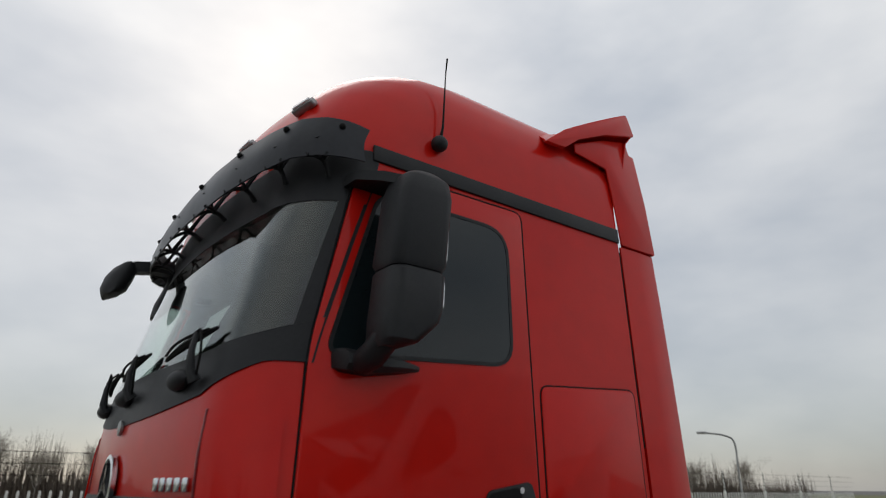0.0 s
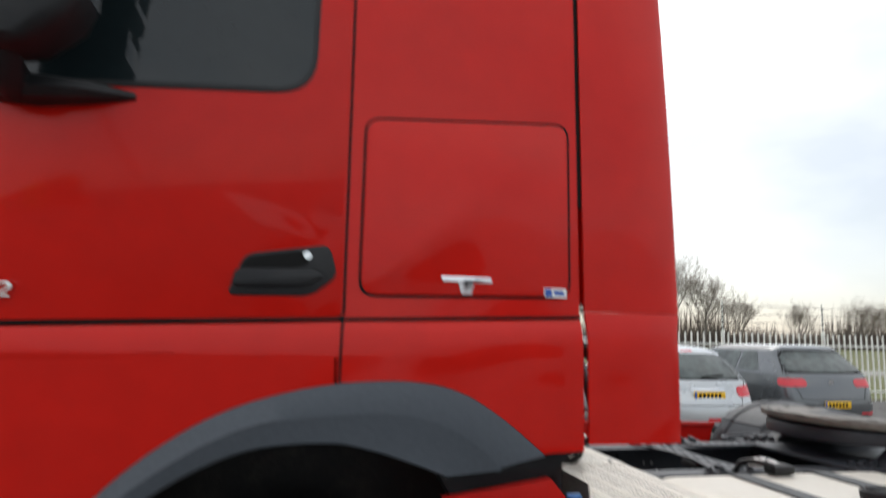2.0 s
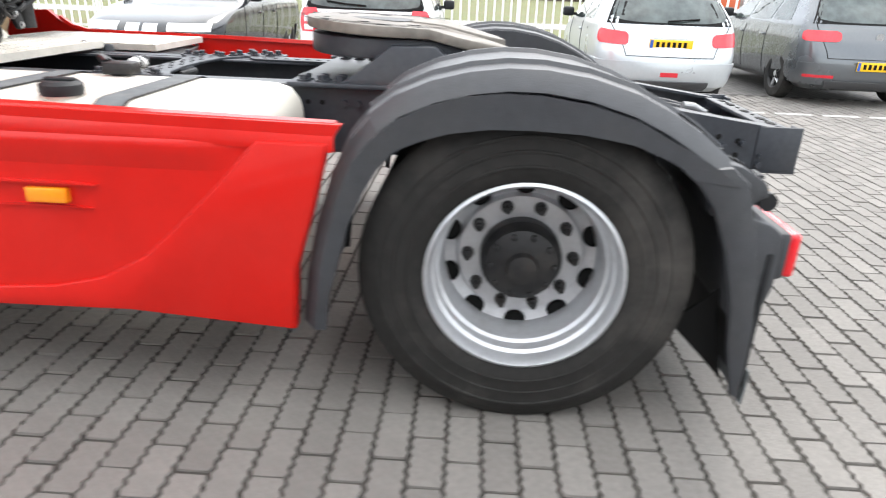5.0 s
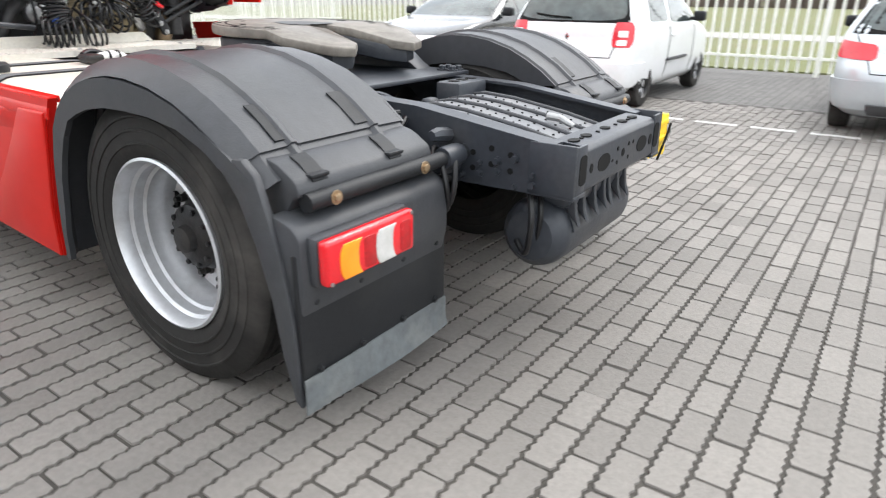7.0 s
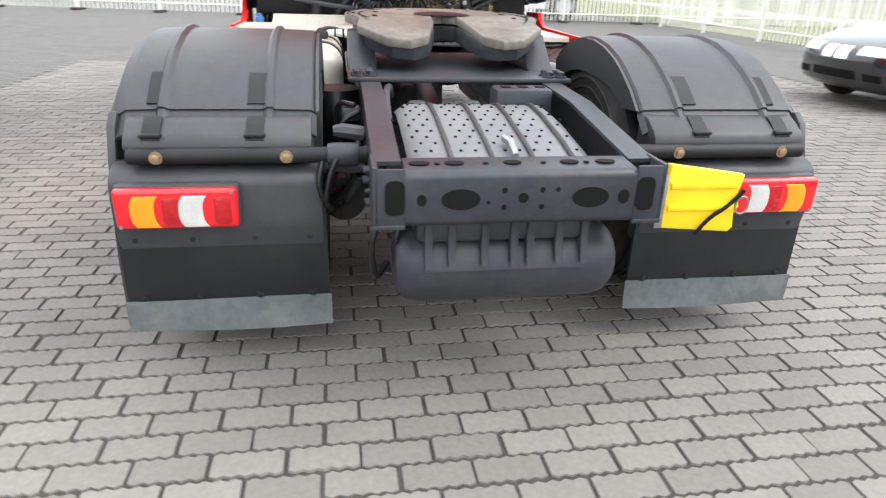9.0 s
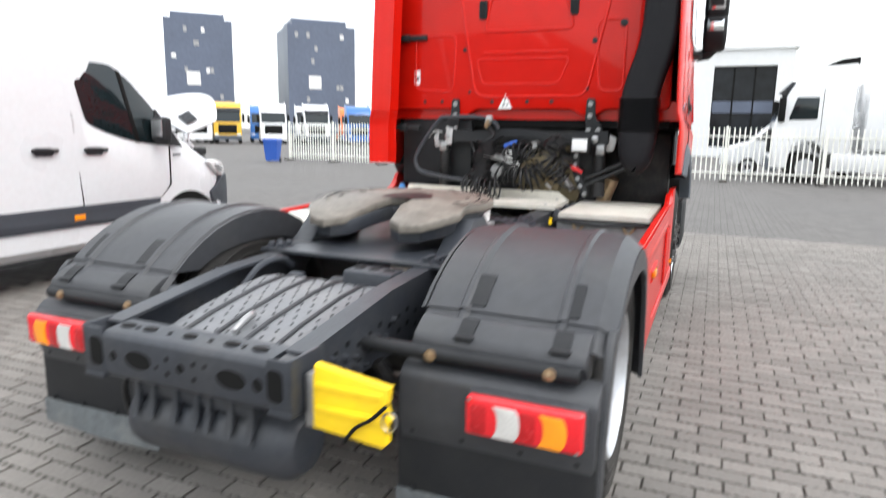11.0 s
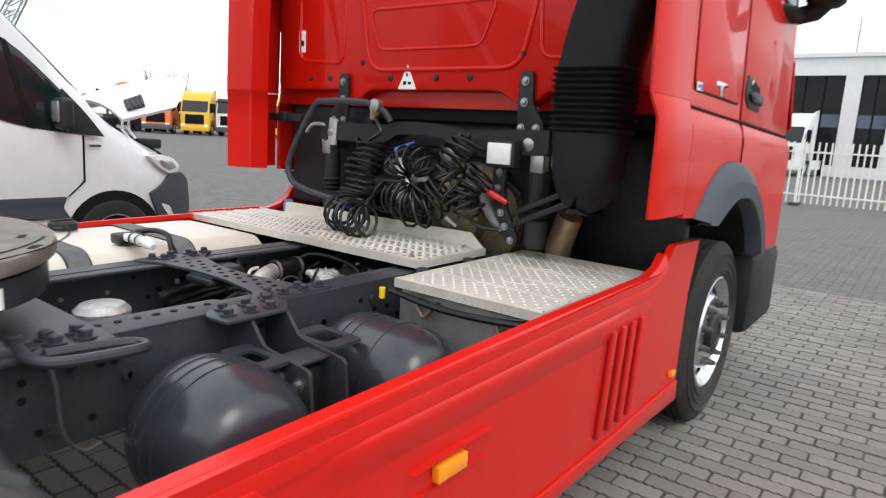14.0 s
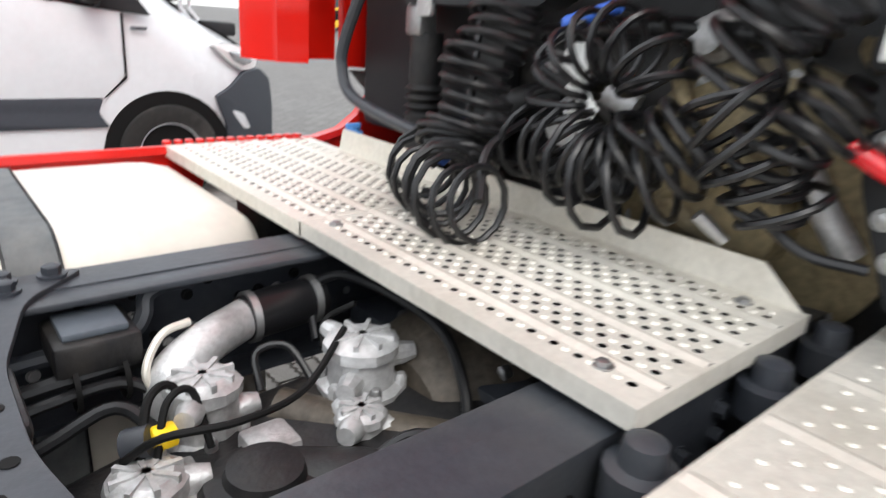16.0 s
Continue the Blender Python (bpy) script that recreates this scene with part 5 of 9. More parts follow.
for a, r in ((78, 0.34), (112, 0.34), (150, 0.35), (210, 0.35), (248, 0.34), (282, 0.34), (95, 0.43), (130, 0.43), (165, 0.43), (195, 0.43), (230, 0.43), (265, 0.43)):
    x, y = 3.22 + r * math.cos(radians(a)), r * math.sin(radians(a))
    m = Matrix.Translation((x, y, plate_z(x) + 0.0006)) @ Matrix.Rotation(radians(a), 4, "Z")
    bm = prism(bm_new(), rrect(-0.010, 0.010, -0.024, 0.024, 0.009, 3), "z", -0.001, 0.001)
    bmesh.ops.transform(bm, matrix=m, verts=bm.verts)
    part("slot", bm, INK_AND_SHADE, top_plate)
bm = bm_new()
sheet(bm, [[(x, w * k / 4, plate_z(x) + 0.0009 + 0.0001 * (x > 3.2)) for k in range(-4, 5)] for x, w in ((3.00, 0.02), (3.04, 0.09), (3.12, 0.13), (3.20, 0.14), (3.243, 0.10))], 0.0006)
part("grease_patch", bm, DARK, top_plate, "dark grease ahead of the jaw")
bm = bm_new()
sheet(bm, [[(3.238, 0.4385, 1.018), (3.06, 0.426, 1.018)], [(3.238, 0.4385, 1.068), (3.06, 0.426, 1.068)]], 0.002)
part("type_plate", bm, STICKER, fifth, "white type plate on the casting")
bm = bm_new()
prism(bm, [(x * 0.94 + 0.19, y * 0.92) for x, y in plate], "z", 1.005, 1.08, 0.01)
for v in bm.verts:
    if v.co.x > 3.45:
        v.co.z -= (v.co.x - 3.45) * 0.12
part("casting", bm, FRAME, fifth)
for ob in [fifth.children[0], *fifth.children[0].children, *fifth.children[1:]]:
    ob.data.transform(Matrix.Translation((0.6985, 0, 0)) @ Matrix.Diagonal((0.768, 1, 1, 1)))
for s in (-1, 1):
    bm = bm_new()
    prism(bm, [(3.0, 0.90), (3.60, 0.90), (3.52, 0.95), (3.38, 1.06), (3.22, 1.06), (3.08, 0.95)], "y", s * 0.34, s * 0.46, 0.012)
    part("bearing_block", bm, FRAME, fifth)
bm = bm_new()
box(bm, 2.82, 3.80, -0.47, 0.47, 0.895, 0.915, 0.006)
mp = part("mounting_plate", bm, FRAME, fifth)
for x in (2.88, 2.95, 3.02, 3.70, 3.76):
    for y in (-0.43, -0.38, 0.38, 0.43):
        b = part("bolt", bolt_mesh(0.018, 0.022), FRAME, mp)
        b.location = (x, y, 0.915)
bm = bm_new()
tube(bm, curve_pts([(3.03, 0.44, 0.925), (3.035, 0.53, 0.925), (2.99, 0.575, 0.92), (2.84, 0.575, 0.91), (2.79, 0.55, 0.905), (2.80, 0.51, 0.905), (2.86, 0.50, 0.91), (3.0, 0.50, 0.92)], 6), 0.014, 10)
part("release_handle", bm, FRAME, fifth)
part("wire", tube(bm_new(), curve_pts([(3.0, 0.50, 0.92), (2.98, 0.50, 0.84), (2.97, 0.50, 0.72), (2.93, 0.50, 0.66), (2.88, 0.49, 0.66)], 6), 0.004, 6), STEEL, fifth)

# rear mudguards: front, top and rear sections
GUARD = [(3.05, 0.31), (3.065, 0.45), (3.09, 0.58), (3.14, 0.74), (3.20, 0.87), (3.255, 0.935), (3.32, 0.986), (3.42, 1.030), (3.52, 1.056), (3.62, 1.069), (3.72, 1.068), (3.84, 1.051), (3.96, 1.016), (4.05, 0.974), (4.14, 0.922), (4.22, 0.86), (4.29, 0.80)]
LIP = [(3.13, 0.31), (3.14, 0.42), (3.17, 0.52), (3.20, 0.64), (3.24, 0.73), (3.28, 0.80), (3.33, 0.86), (3.40, 0.89), (3.47, 0.912), (3.58, 0.928), (3.69, 0.93), (3.82, 0.925), (3.95, 0.905), (4.01, 0.882), (4.05, 0.866), (4.085, 0.848), (4.12, 0.82)]


def mudguard(s):
    m = thing_part("mudguard", "black plastic three-piece mudguard over the rear wheel")
    for name, lo, hi, rise in (("front_section", 0, 5, 0.0), ("top_section", 5, 15, 0.008), ("rear_section", 15, 16, 0.0)):
        bm = bm_new()
        ys = (1.252, 1.247, 1.195, 1.10, 1.09, 1.075, 1.06, 0.76, 0.745, 0.73, 0.72, 0.60, 0.585)
        dz = (-0.050, -0.042, 0.0, 0.004, 0.016, 0.016, 0.004, 0.004, 0.016, 0.016, 0.004, 0.0, -0.02)
        rows = []
        for (x, z), k in zip(GUARD[lo:hi + 1], range(lo, hi + 1)):
            a, b = GUARD[max(k - 1, 0)], GUARD[min(k + 1, 16)]
            t = Vector((b[0] - a[0], b[1] - a[1])).normalized()
            rows.append([(x - t.y * (d + rise), s * y, z + t.x * (d + rise)) for y, d in zip(ys, dz)])
        sheet(bm, rows, 0.01)
        below = [Vector(g).lerp(Vector(l), 0.05 / (Vector(g) - Vector(l)).length)[:] for g, l in zip(GUARD[lo:hi + 1], LIP[lo:hi + 1])]
        prism(bm, below + LIP[lo:hi + 1][::-1], "y", s * 1.235, s * 1.255)
        if hi == 15:
            prism(bm, GUARD[lo:hi + 1] + LIP[lo:hi + 1][::-1], "y", s * 0.575, s * 0.587)
        part(name, bm, FENDER, m, angle=30)
    for y in (0.78, 1.10):
        rows = [[(x, s * (y + e), z + 0.020) for e in (-0.030, 0.030)] for x, z in ((4.095, 0.950), (4.14, 0.922), (4.18, 0.892), (4.215, 0.866))]
        strap = part("clip", sheet(bm_new(), rows, 0.006), BLACK, m)
        part("buckle", box(bm_new(), 4.325, 4.352, s * (y - 0.034), s * (y + 0.034), 0.800, 0.812, 0.004), BLACK, strap)
        part("hook", prism(bm_new(), round_poly([(4.26, 0.855), (4.30, 0.835), (4.345, 0.80), (4.35, 0.79), (4.33, 0.79), (4.29, 0.815)], 0.008), "y", s * (y - 0.028), s * (y + 0.028)), BLACK, strap)
    # hump below the top section, tube and lamp board
    bm = bm_new()
    prism(bm, round_poly([(4.20, 0.855), (4.27, 0.845), (4.345, 0.80), (4.355, 0.76), (4.33, 0.755), (4.29, 0.70), (4.20, 0.70)], 0.02, 3), "y", s * 0.60, s * 1.185, 0.016)
    part("rear_hump", bm, FENDER, m)
    bm = bm_new()
    tube(bm, [(4.36, s * 0.42, 0.745), (4.36, s * 1.17, 0.745)], 0.026, 16)
    part("support_tube", bm, BLACK, m)
    for y in (0.68, 1.08):
        b = part("bolt", bolt_mesh(0.014, 0.012), EXHAUST, m, "rusty square bolt")
        b.matrix_basis = Matrix.Translation((4.384, s * y, 0.745)) @ pose(0, 0, 0, 0, 90, 0)
    bm = bm_new()
    prism(bm, round_poly([(4.28, 0.72), (4.36, 0.70), (4.395, 0.67), (4.40, 0.52), (4.37, 0.40), (4.30, 0.40)], 0.02, 3), "y", s * 0.57, s * 1.235, 0.012)
    part("lamp_board", bm, FENDER, m)
    # side wing of the flap
    bm = bm_new()
    prism(bm, [(4.085, 0.842), (4.215, 0.856), (4.262, 0.818), (4.300, 0.71), (4.331, 0.595), (4.352, 0.48), (4.364, 0.39), (4.368, 0.15), (4.345, 0.165), (4.306, 0.321), (4.285, 0.469), (4.239, 0.625), (4.185, 0.745), (4.135, 0.805)], "y", s * 1.225, s * 1.252, 0.005)
    part("flap_wing", bm, FENDER, m)
    prism_ = prism(bm_new(), [(4.345, 0.165), (4.306, 0.321), (4.285, 0.469), (4.17, 0.36), (4.18, 0.33)], "y", s * 1.15, s * 1.16)
    part("inner_brush", prism_, INK_AND_SHADE, m)
    bm = bm_new()
    box(bm, 4.36, 4.38, s * 0.56, s * 1.24, 0.20, 0.62, 0.006)
    flap = part("mudflap", bm, BLACK, m, "black rubber mudflap")
    bm = bm_new()
    rows = [[(4.385 + 0.005 * math.sin(7 * y), s * y, 0.245), (4.390 + 0.008 * math.sin(7 * y + 1), s * y, 0.18), (4.395 + 0.010 * math.sin(7 * y + 2), s * y, 0.13)] for y in [0.555 + 0.69 * k / 14 for k in range(15)]]
    sheet(bm, rows, 0.006)
    part("flap_strip", bm, FLAP, flap, "worn grey rubber strip")
    for y in (0.62, 0.80, 1.0, 1.18):
        for z in (0.255, 0.47):
            b = part("bolt", bolt_mesh(0.010, 0.008), BLACK, flap)
            b.matrix_basis = Matrix.Translation((4.381, s * y, z)) @ pose(0, 0, 0, 0, 90, 0)


both(mudguard)


def tail_lamp(s):
    lamp = thing_part("tail_lamp", "red tail lamp with an amber and a clear field")
    part("housing", box(bm_new(), 4.385, 4.432, s * 0.828, s * 1.212, 0.528, 0.672, 0.016), FENDER, lamp)
    part("red_lens", box(bm_new(), 4.425, 4.462, s * 0.835, s * 1.206, 0.535, 0.666, 0.014, 3), REDLENS, lamp)

    def field(y0, y1, z0, z1):
        zs = [z0 + (z1 - z0) * q / 8 for q in range(9)]
        bend = [0.016 * (1 - abs(2 * q / 8 - 1) ** 3) for q in range(9)]
        return [(s * (y0 + b), z) for b, z in zip(bend, zs)] + [(s * (y1 + b), z) for b, z in zip(bend[::-1], zs[::-1])]

    part("clear_lens", prism(bm_new(), field(0.925, 0.998, 0.542, 0.645), "x", 4.456, 4.4655, 0.003), LENSGREY, lamp)
    part("amber_lens", prism(bm_new(), field(1.070, 1.142, 0.542, 0.645), "x", 4.456, 4.4655, 0.003), AMBER, lamp)
    for y in (0.880, 1.036):
        part("reflector", prism(bm_new(), rrect(min(s * (y - 0.026), s * (y + 0.026)), max(s * (y - 0.026), s * (y + 0.026)), 0.548, 0.64, 0.012), "x", 4.458, 4.4635, 0.002), CARRED, lamp)
    for y in (0.85, 1.19):
        part("screw", lathe(bm_new(), (4.46, s * y, 0.655 if y < 1 else 0.545), [(0.006, 0), (0.006, 0.004)], "x", 8), STEEL, lamp)


both(tail_lamp)

# ribbed cover over the rear axle, tank, yellow board
COVER_LINE = [(3.90, 0.80), (3.96, 0.838), (4.05, 0.848), (4.2, 0.838), (4.45, 0.800), (4.62, 0.762), (4.66, 0.745)]


def cover_z(x):
    for (x0, z0), (x1, z1) in zip(COVER_LINE, COVER_LINE[1:]):
        if x <= x1:
            return z0 + (z1 - z0) * (x - x0) / (x1 - x0)
    return COVER_LINE[-1][1]


bm = bm_new()
rows = [[(x, -0.30 + 0.60 * k / 14, z - (0.03 if k in (0, 14) else 0.0)) for x, z in COVER_LINE] for k in range(15)]
sheet(bm, rows, 0.01)
cover = part("axle_cover", bm, COVER, truck, "grey dimpled plastic cover between the rails")
for y in (-0.17, -0.04, 0.09, 0.22):
    part("rib", tube(bm_new(), [(x, y, cover_z(x) + 0.004) for x in (3.94, 4.05, 4.2, 4.45, 4.62)], 0.009, 8), FENDER, cover)
# black dots paint the shade in the cover's dimples
for i in range(13):
    for j in range(12):
        x, y = 3.97 + 0.053 * i, -0.275 + 0.048 * j + 0.022 * (i % 2)
        if min(abs(y - q) for q in (-0.17, -0.04, 0.09, 0.22)) < 0.016 or y > 0.28:
            continue
        part("dimple", lathe(bm_new(), (x, y, cover_z(x) - 0.002), [(0.0058, 0), (0.0052, 0.0060), (0.002, 0.0065)], "z", 6), INK_AND_SHADE, cover)
part("drain_valve", tube(bm_new(), [(4.57, 0.03, 0.79), (4.51, 0.03, 0.815), (4.46, 0.02, 0.82)], [0.010, 0.015, 0.015], 10), STEEL, truck)
bm = bm_new()
lathe(bm, (4.60, 0, 0.46), [(0.02, -0.36), (0.09, -0.35), (0.12, -0.32), (0.13, -0.28), (0.13, 0.28), (0.12, 0.32), (0.09, 0.35), (0.02, 0.36)], "y", 28)
rt = part("air_tank", bm, FRAME, truck, "grey air tank hung below the tail")
bm = bm_new()
box(bm, 4.54, 4.72, -0.30, 0.24, 0.56, 0.66, 0.03)
part("tank_bracket", bm, FRAME, rt)
part("saddle", sheet(bm_new(), [[(4.60 + 0.137 * math.cos(radians(a)), y, 0.46 + 0.137 * math.sin(radians(a))) for a in (95, 75, 55, 35, 18, 8)] for y in (-0.27, -0.1, 0.07, 0.23)], 0.008), FRAME, rt)
for y in (-0.26, -0.19, -0.09, 0.0, 0.05, 0.14, 0.22):
    bm = bm_new()
    prism(bm, [(4.66, 0.66), (4.73, 0.66), (4.728, 0.60), (4.735, 0.545), (4.75, 0.50), (4.72, 0.53), (4.68, 0.58)], "y", y - 0.012, y + 0.012, 0.003)
    part("rib", bm, FRAME, rt)
for y in (-0.37, -0.30):
    bm = bm_new()
    tube(bm, curve_pts([(4.56, y, 0.44), (4.62, y - 0.04, 0.42), (4.64, y - 0.05, 0.55), (4.60, y, 0.66)], 5), 0.011, 8)
    part("air_line", bm, HOSE, rt)
bm = bm_new()
prism(bm, [(0.445, 0.600), (0.690, 0.580), (0.705, 0.596), (0.700, 0.640), (0.712, 0.665), (0.700, 0.705), (0.712, 0.765), (0.465, 0.800), (0.458, 0.735), (0.450, 0.70)], "x", 4.70, 4.735, 0.008)
yb = part("yellow_board", bm, YELLOW, truck, "folded yellow plastic sign board tied on")
for z in (0.655, 0.725):
    part("fold", box(bm_new(), 4.733, 4.742, 0.47, 0.69, z, z + 0.022, 0.004), YELLOW, yb)
part("holder", box(bm_new(), 4.69, 4.738, 0.435, 0.462, 0.60, 0.77, 0.004), STEEL, yb)
part("cord", tube(bm_new(), curve_pts([(4.745, 0.57, 0.58), (4.75, 0.61, 0.635), (4.748, 0.66, 0.67), (4.745, 0.71, 0.72)], 5), 0.006, 6), INK_AND_SHADE, yb)
part("ring", tube(bm_new(), [(4.74, 0.715 + 0.022 * math.cos(a), 0.67 + 0.028 * math.sin(a)) for a in [2 * math.pi * q / 14 for q in range(15)]], 0.003, 6), STEEL, yb)
part("stay", tube(bm_new(), [(4.70, 0.40, 0.74), (4.715, 0.46, 0.74)], 0.014, 8), FRAME, yb)
for s in (-1, 1):
    # black plate painted as the shade inside the corner opening
    part("corner_opening", prism(bm_new(), rrect(min(s * 0.337, s * 0.392), max(s * 0.337, s * 0.392), 0.668, 0.768, 0.02), "x", 4.786, 4.789), INK_AND_SHADE, end)
    # brake chambers and stays, added to block light and darken below the tail
    bc = part("brake_chamber", lathe(bm_new(), (3.98, s * 0.50, 0.50), [(0.03, -0.12), (0.085, -0.11), (0.09, -0.02), (0.10, -0.015), (0.10, 0.015), (0.09, 0.02), (0.085, 0.11), (0.03, 0.12)], "x", 24), DARK, truck)
    part("clamp", lathe(bm_new(), (3.98, s * 0.50, 0.50), [(0.095, -0.012), (0.106, -0.010), (0.106, 0.010), (0.095, 0.012)], "x", 24, caps=False), FRAME, bc)
    part("anti_roll_bar", tube(bm_new(), curve_pts([(3.75, s * 0.60, 0.42), (4.05, s * 0.58, 0.46), (4.25, s * 0.50, 0.55), (4.30, s * 0.44, 0.66)], 5), 0.025, 10), DARK, truck)
    # rail holes: black discs in place of shaded openings
    for k in range(18):
        x = 3.95 + 0.075 * (k % 9)
        z = 0.70 + 0.055 * (k // 9) + 0.012 * ((k * 5) % 3) - 0.02 * max(0, x - 4.15)
        part("rail_hole", lathe(bm_new(), (x, s * 0.4205, z), [(0.011, -0.003 * s), (0.011, 0.0015 * s)], "y", 10), INK_AND_SHADE, truck)
vb = part("valve_box", box(bm_new(), 3.86, 3.99, 0.10, 0.33, 0.74, 0.90, 0.015), FRAME, truck, "dark grey valve box between the rails")
# black patches painted as the shade in the box's slots
for k in range(3):
    part("slot", prism(bm_new(), rrect(3.90, 3.95, 0.13 + 0.07 * k, 0.17 + 0.07 * k, 0.01), "z", 0.899, 0.9025), INK_AND_SHADE, vb)
for y in (-0.20, 0.02):
    part("buffer", box(bm_new(), 3.86, 3.92, y - 0.04, y + 0.04, 0.74, 0.84, 0.02, 3), FRAME, truck)
part("inner_pipe", tube(bm_new(), curve_pts([(4.10, -0.33, 0.80), (3.98, -0.33, 0.87), (3.86, -0.31, 0.885), (3.78, -0.30, 0.84)], 5), 0.016, 8), FRAME, truck)
# valve with its hoses where the mudguard tube meets the left rail
vv = part("tube_bracket", lathe(bm_new(), (4.36, -0.50, 0.745), [(0.036, -0.05), (0.040, -0.03), (0.040, 0.03), (0.036, 0.05)], "y", 16), FRAME, truck)
part("bolt", tube(bm_new(), [(4.30, -0.43, 0.80), (4.30, -0.50, 0.81), (4.30, -0.53, 0.81)], [0.026, 0.026, 0.018], 8), FRAME, vv)
part("bolt", tube(bm_new(), [(4.33, -0.43, 0.70), (4.33, -0.50, 0.70), (4.33, -0.54, 0.70)], [0.028, 0.028, 0.018], 8), FRAME, vv)
for k, ctrl in enumerate([[(4.36, -0.56, 0.75), (4.40, -0.58, 0.66), (4.38, -0.55, 0.57), (4.28, -0.50, 0.55), (4.2, -0.46, 0.62)], [(4.34, -0.48, 0.77), (4.40, -0.53, 0.72), (4.40, -0.56, 0.60), (4.30, -0.55, 0.53)], [(4.12, -0.44, 0.84), (4.14, -0.50, 0.80), (4.13, -0.51, 0.68), (4.18, -0.47, 0.60)], [(4.10, -0.45, 0.86), (4.06, -0.51, 0.85), (4.05, -0.52, 0.72)]]):
    part("air_line", tube(bm_new(), curve_pts(ctrl, 6), 0.010, 8), HOSE, truck)
part("small_valve", box(bm_new(), 4.03, 4.10, -0.50, -0.43, 0.80, 0.85, 0.012), FRAME, truck)
# brake lines at the left rail end
for k in range(3):
    part("brake_line", tube(bm_new(), curve_pts([(4.2 + 0.05 * k, -0.44, 0.75), (4.3, -0.52 - 0.02 * k, 0.68 - 0.02 * k), (4.28, -0.56, 0.58), (4.1, -0.50, 0.55)], 6), 0.012, 8), HOSE, truck)
# axles, springs and the dark mass below
part("rear_axle", tube(bm_new(), [(3.7, -1.0, 0.478), (3.7, 1.0, 0.478)], 0.10, 20), DARK, truck)
bm = bm_new()
lathe(bm, (3.7, 0, 0.48), [(0.05, -0.22), (0.20, -0.14), (0.24, 0), (0.20, 0.14), (0.05, 0.22)], "y", 28)
part("differential", bm, DARK, truck)
part("front_axle", tube(bm_new(), [(0, -1.0, 0.44), (0, -0.6, 0.38), (0, 0.6, 0.38), (0, 1.0, 0.44)], 0.07, 12), DARK, truck)
part("propshaft", tube(bm_new(), [(2.25, 0, 0.72), (3.55, 0, 0.54)], 0.055, 20), FRAME, truck)
for s in (-1, 1):
    bm = bm_new()
    lathe(bm, (3.45, s * 0.52, 0.55), [(0.11, 0), (0.14, 0.05), (0.14, 0.2), (0.11, 0.27)], "z", 24)
    part("air_spring", bm, HOSE, truck)
    bm = bm_new()
    box(bm, -1.36, -0.62, s * 0.9, s * 1.25, 0.32, 0.84, 0.06)
    part("entry_step", bm, BLACK, truck, "black plastic entry step panel")
bm = bm_new()
box(bm, -1.42, -1.1, -1.1, 1.1, 0.35, 1.72, 0.05)
part("front_grille", bm, BLACK, truck, "black plastic radiator grille")
bm = bm_new()
box(bm, -1.1, 0.9, -0.62, 0.62, 0.55, 1.55, 0.08)
part("engine", bm, DARK, truck, "dark engine block below the cab")
# cab floor, run back and painted black as the void below the wall
bm = bm_new()
box(bm, -1.2, 0.955, -1.15, 1.15, 1.52, 1.70, 0.0)
part("cab_floor", bm, INK_AND_SHADE, truck)
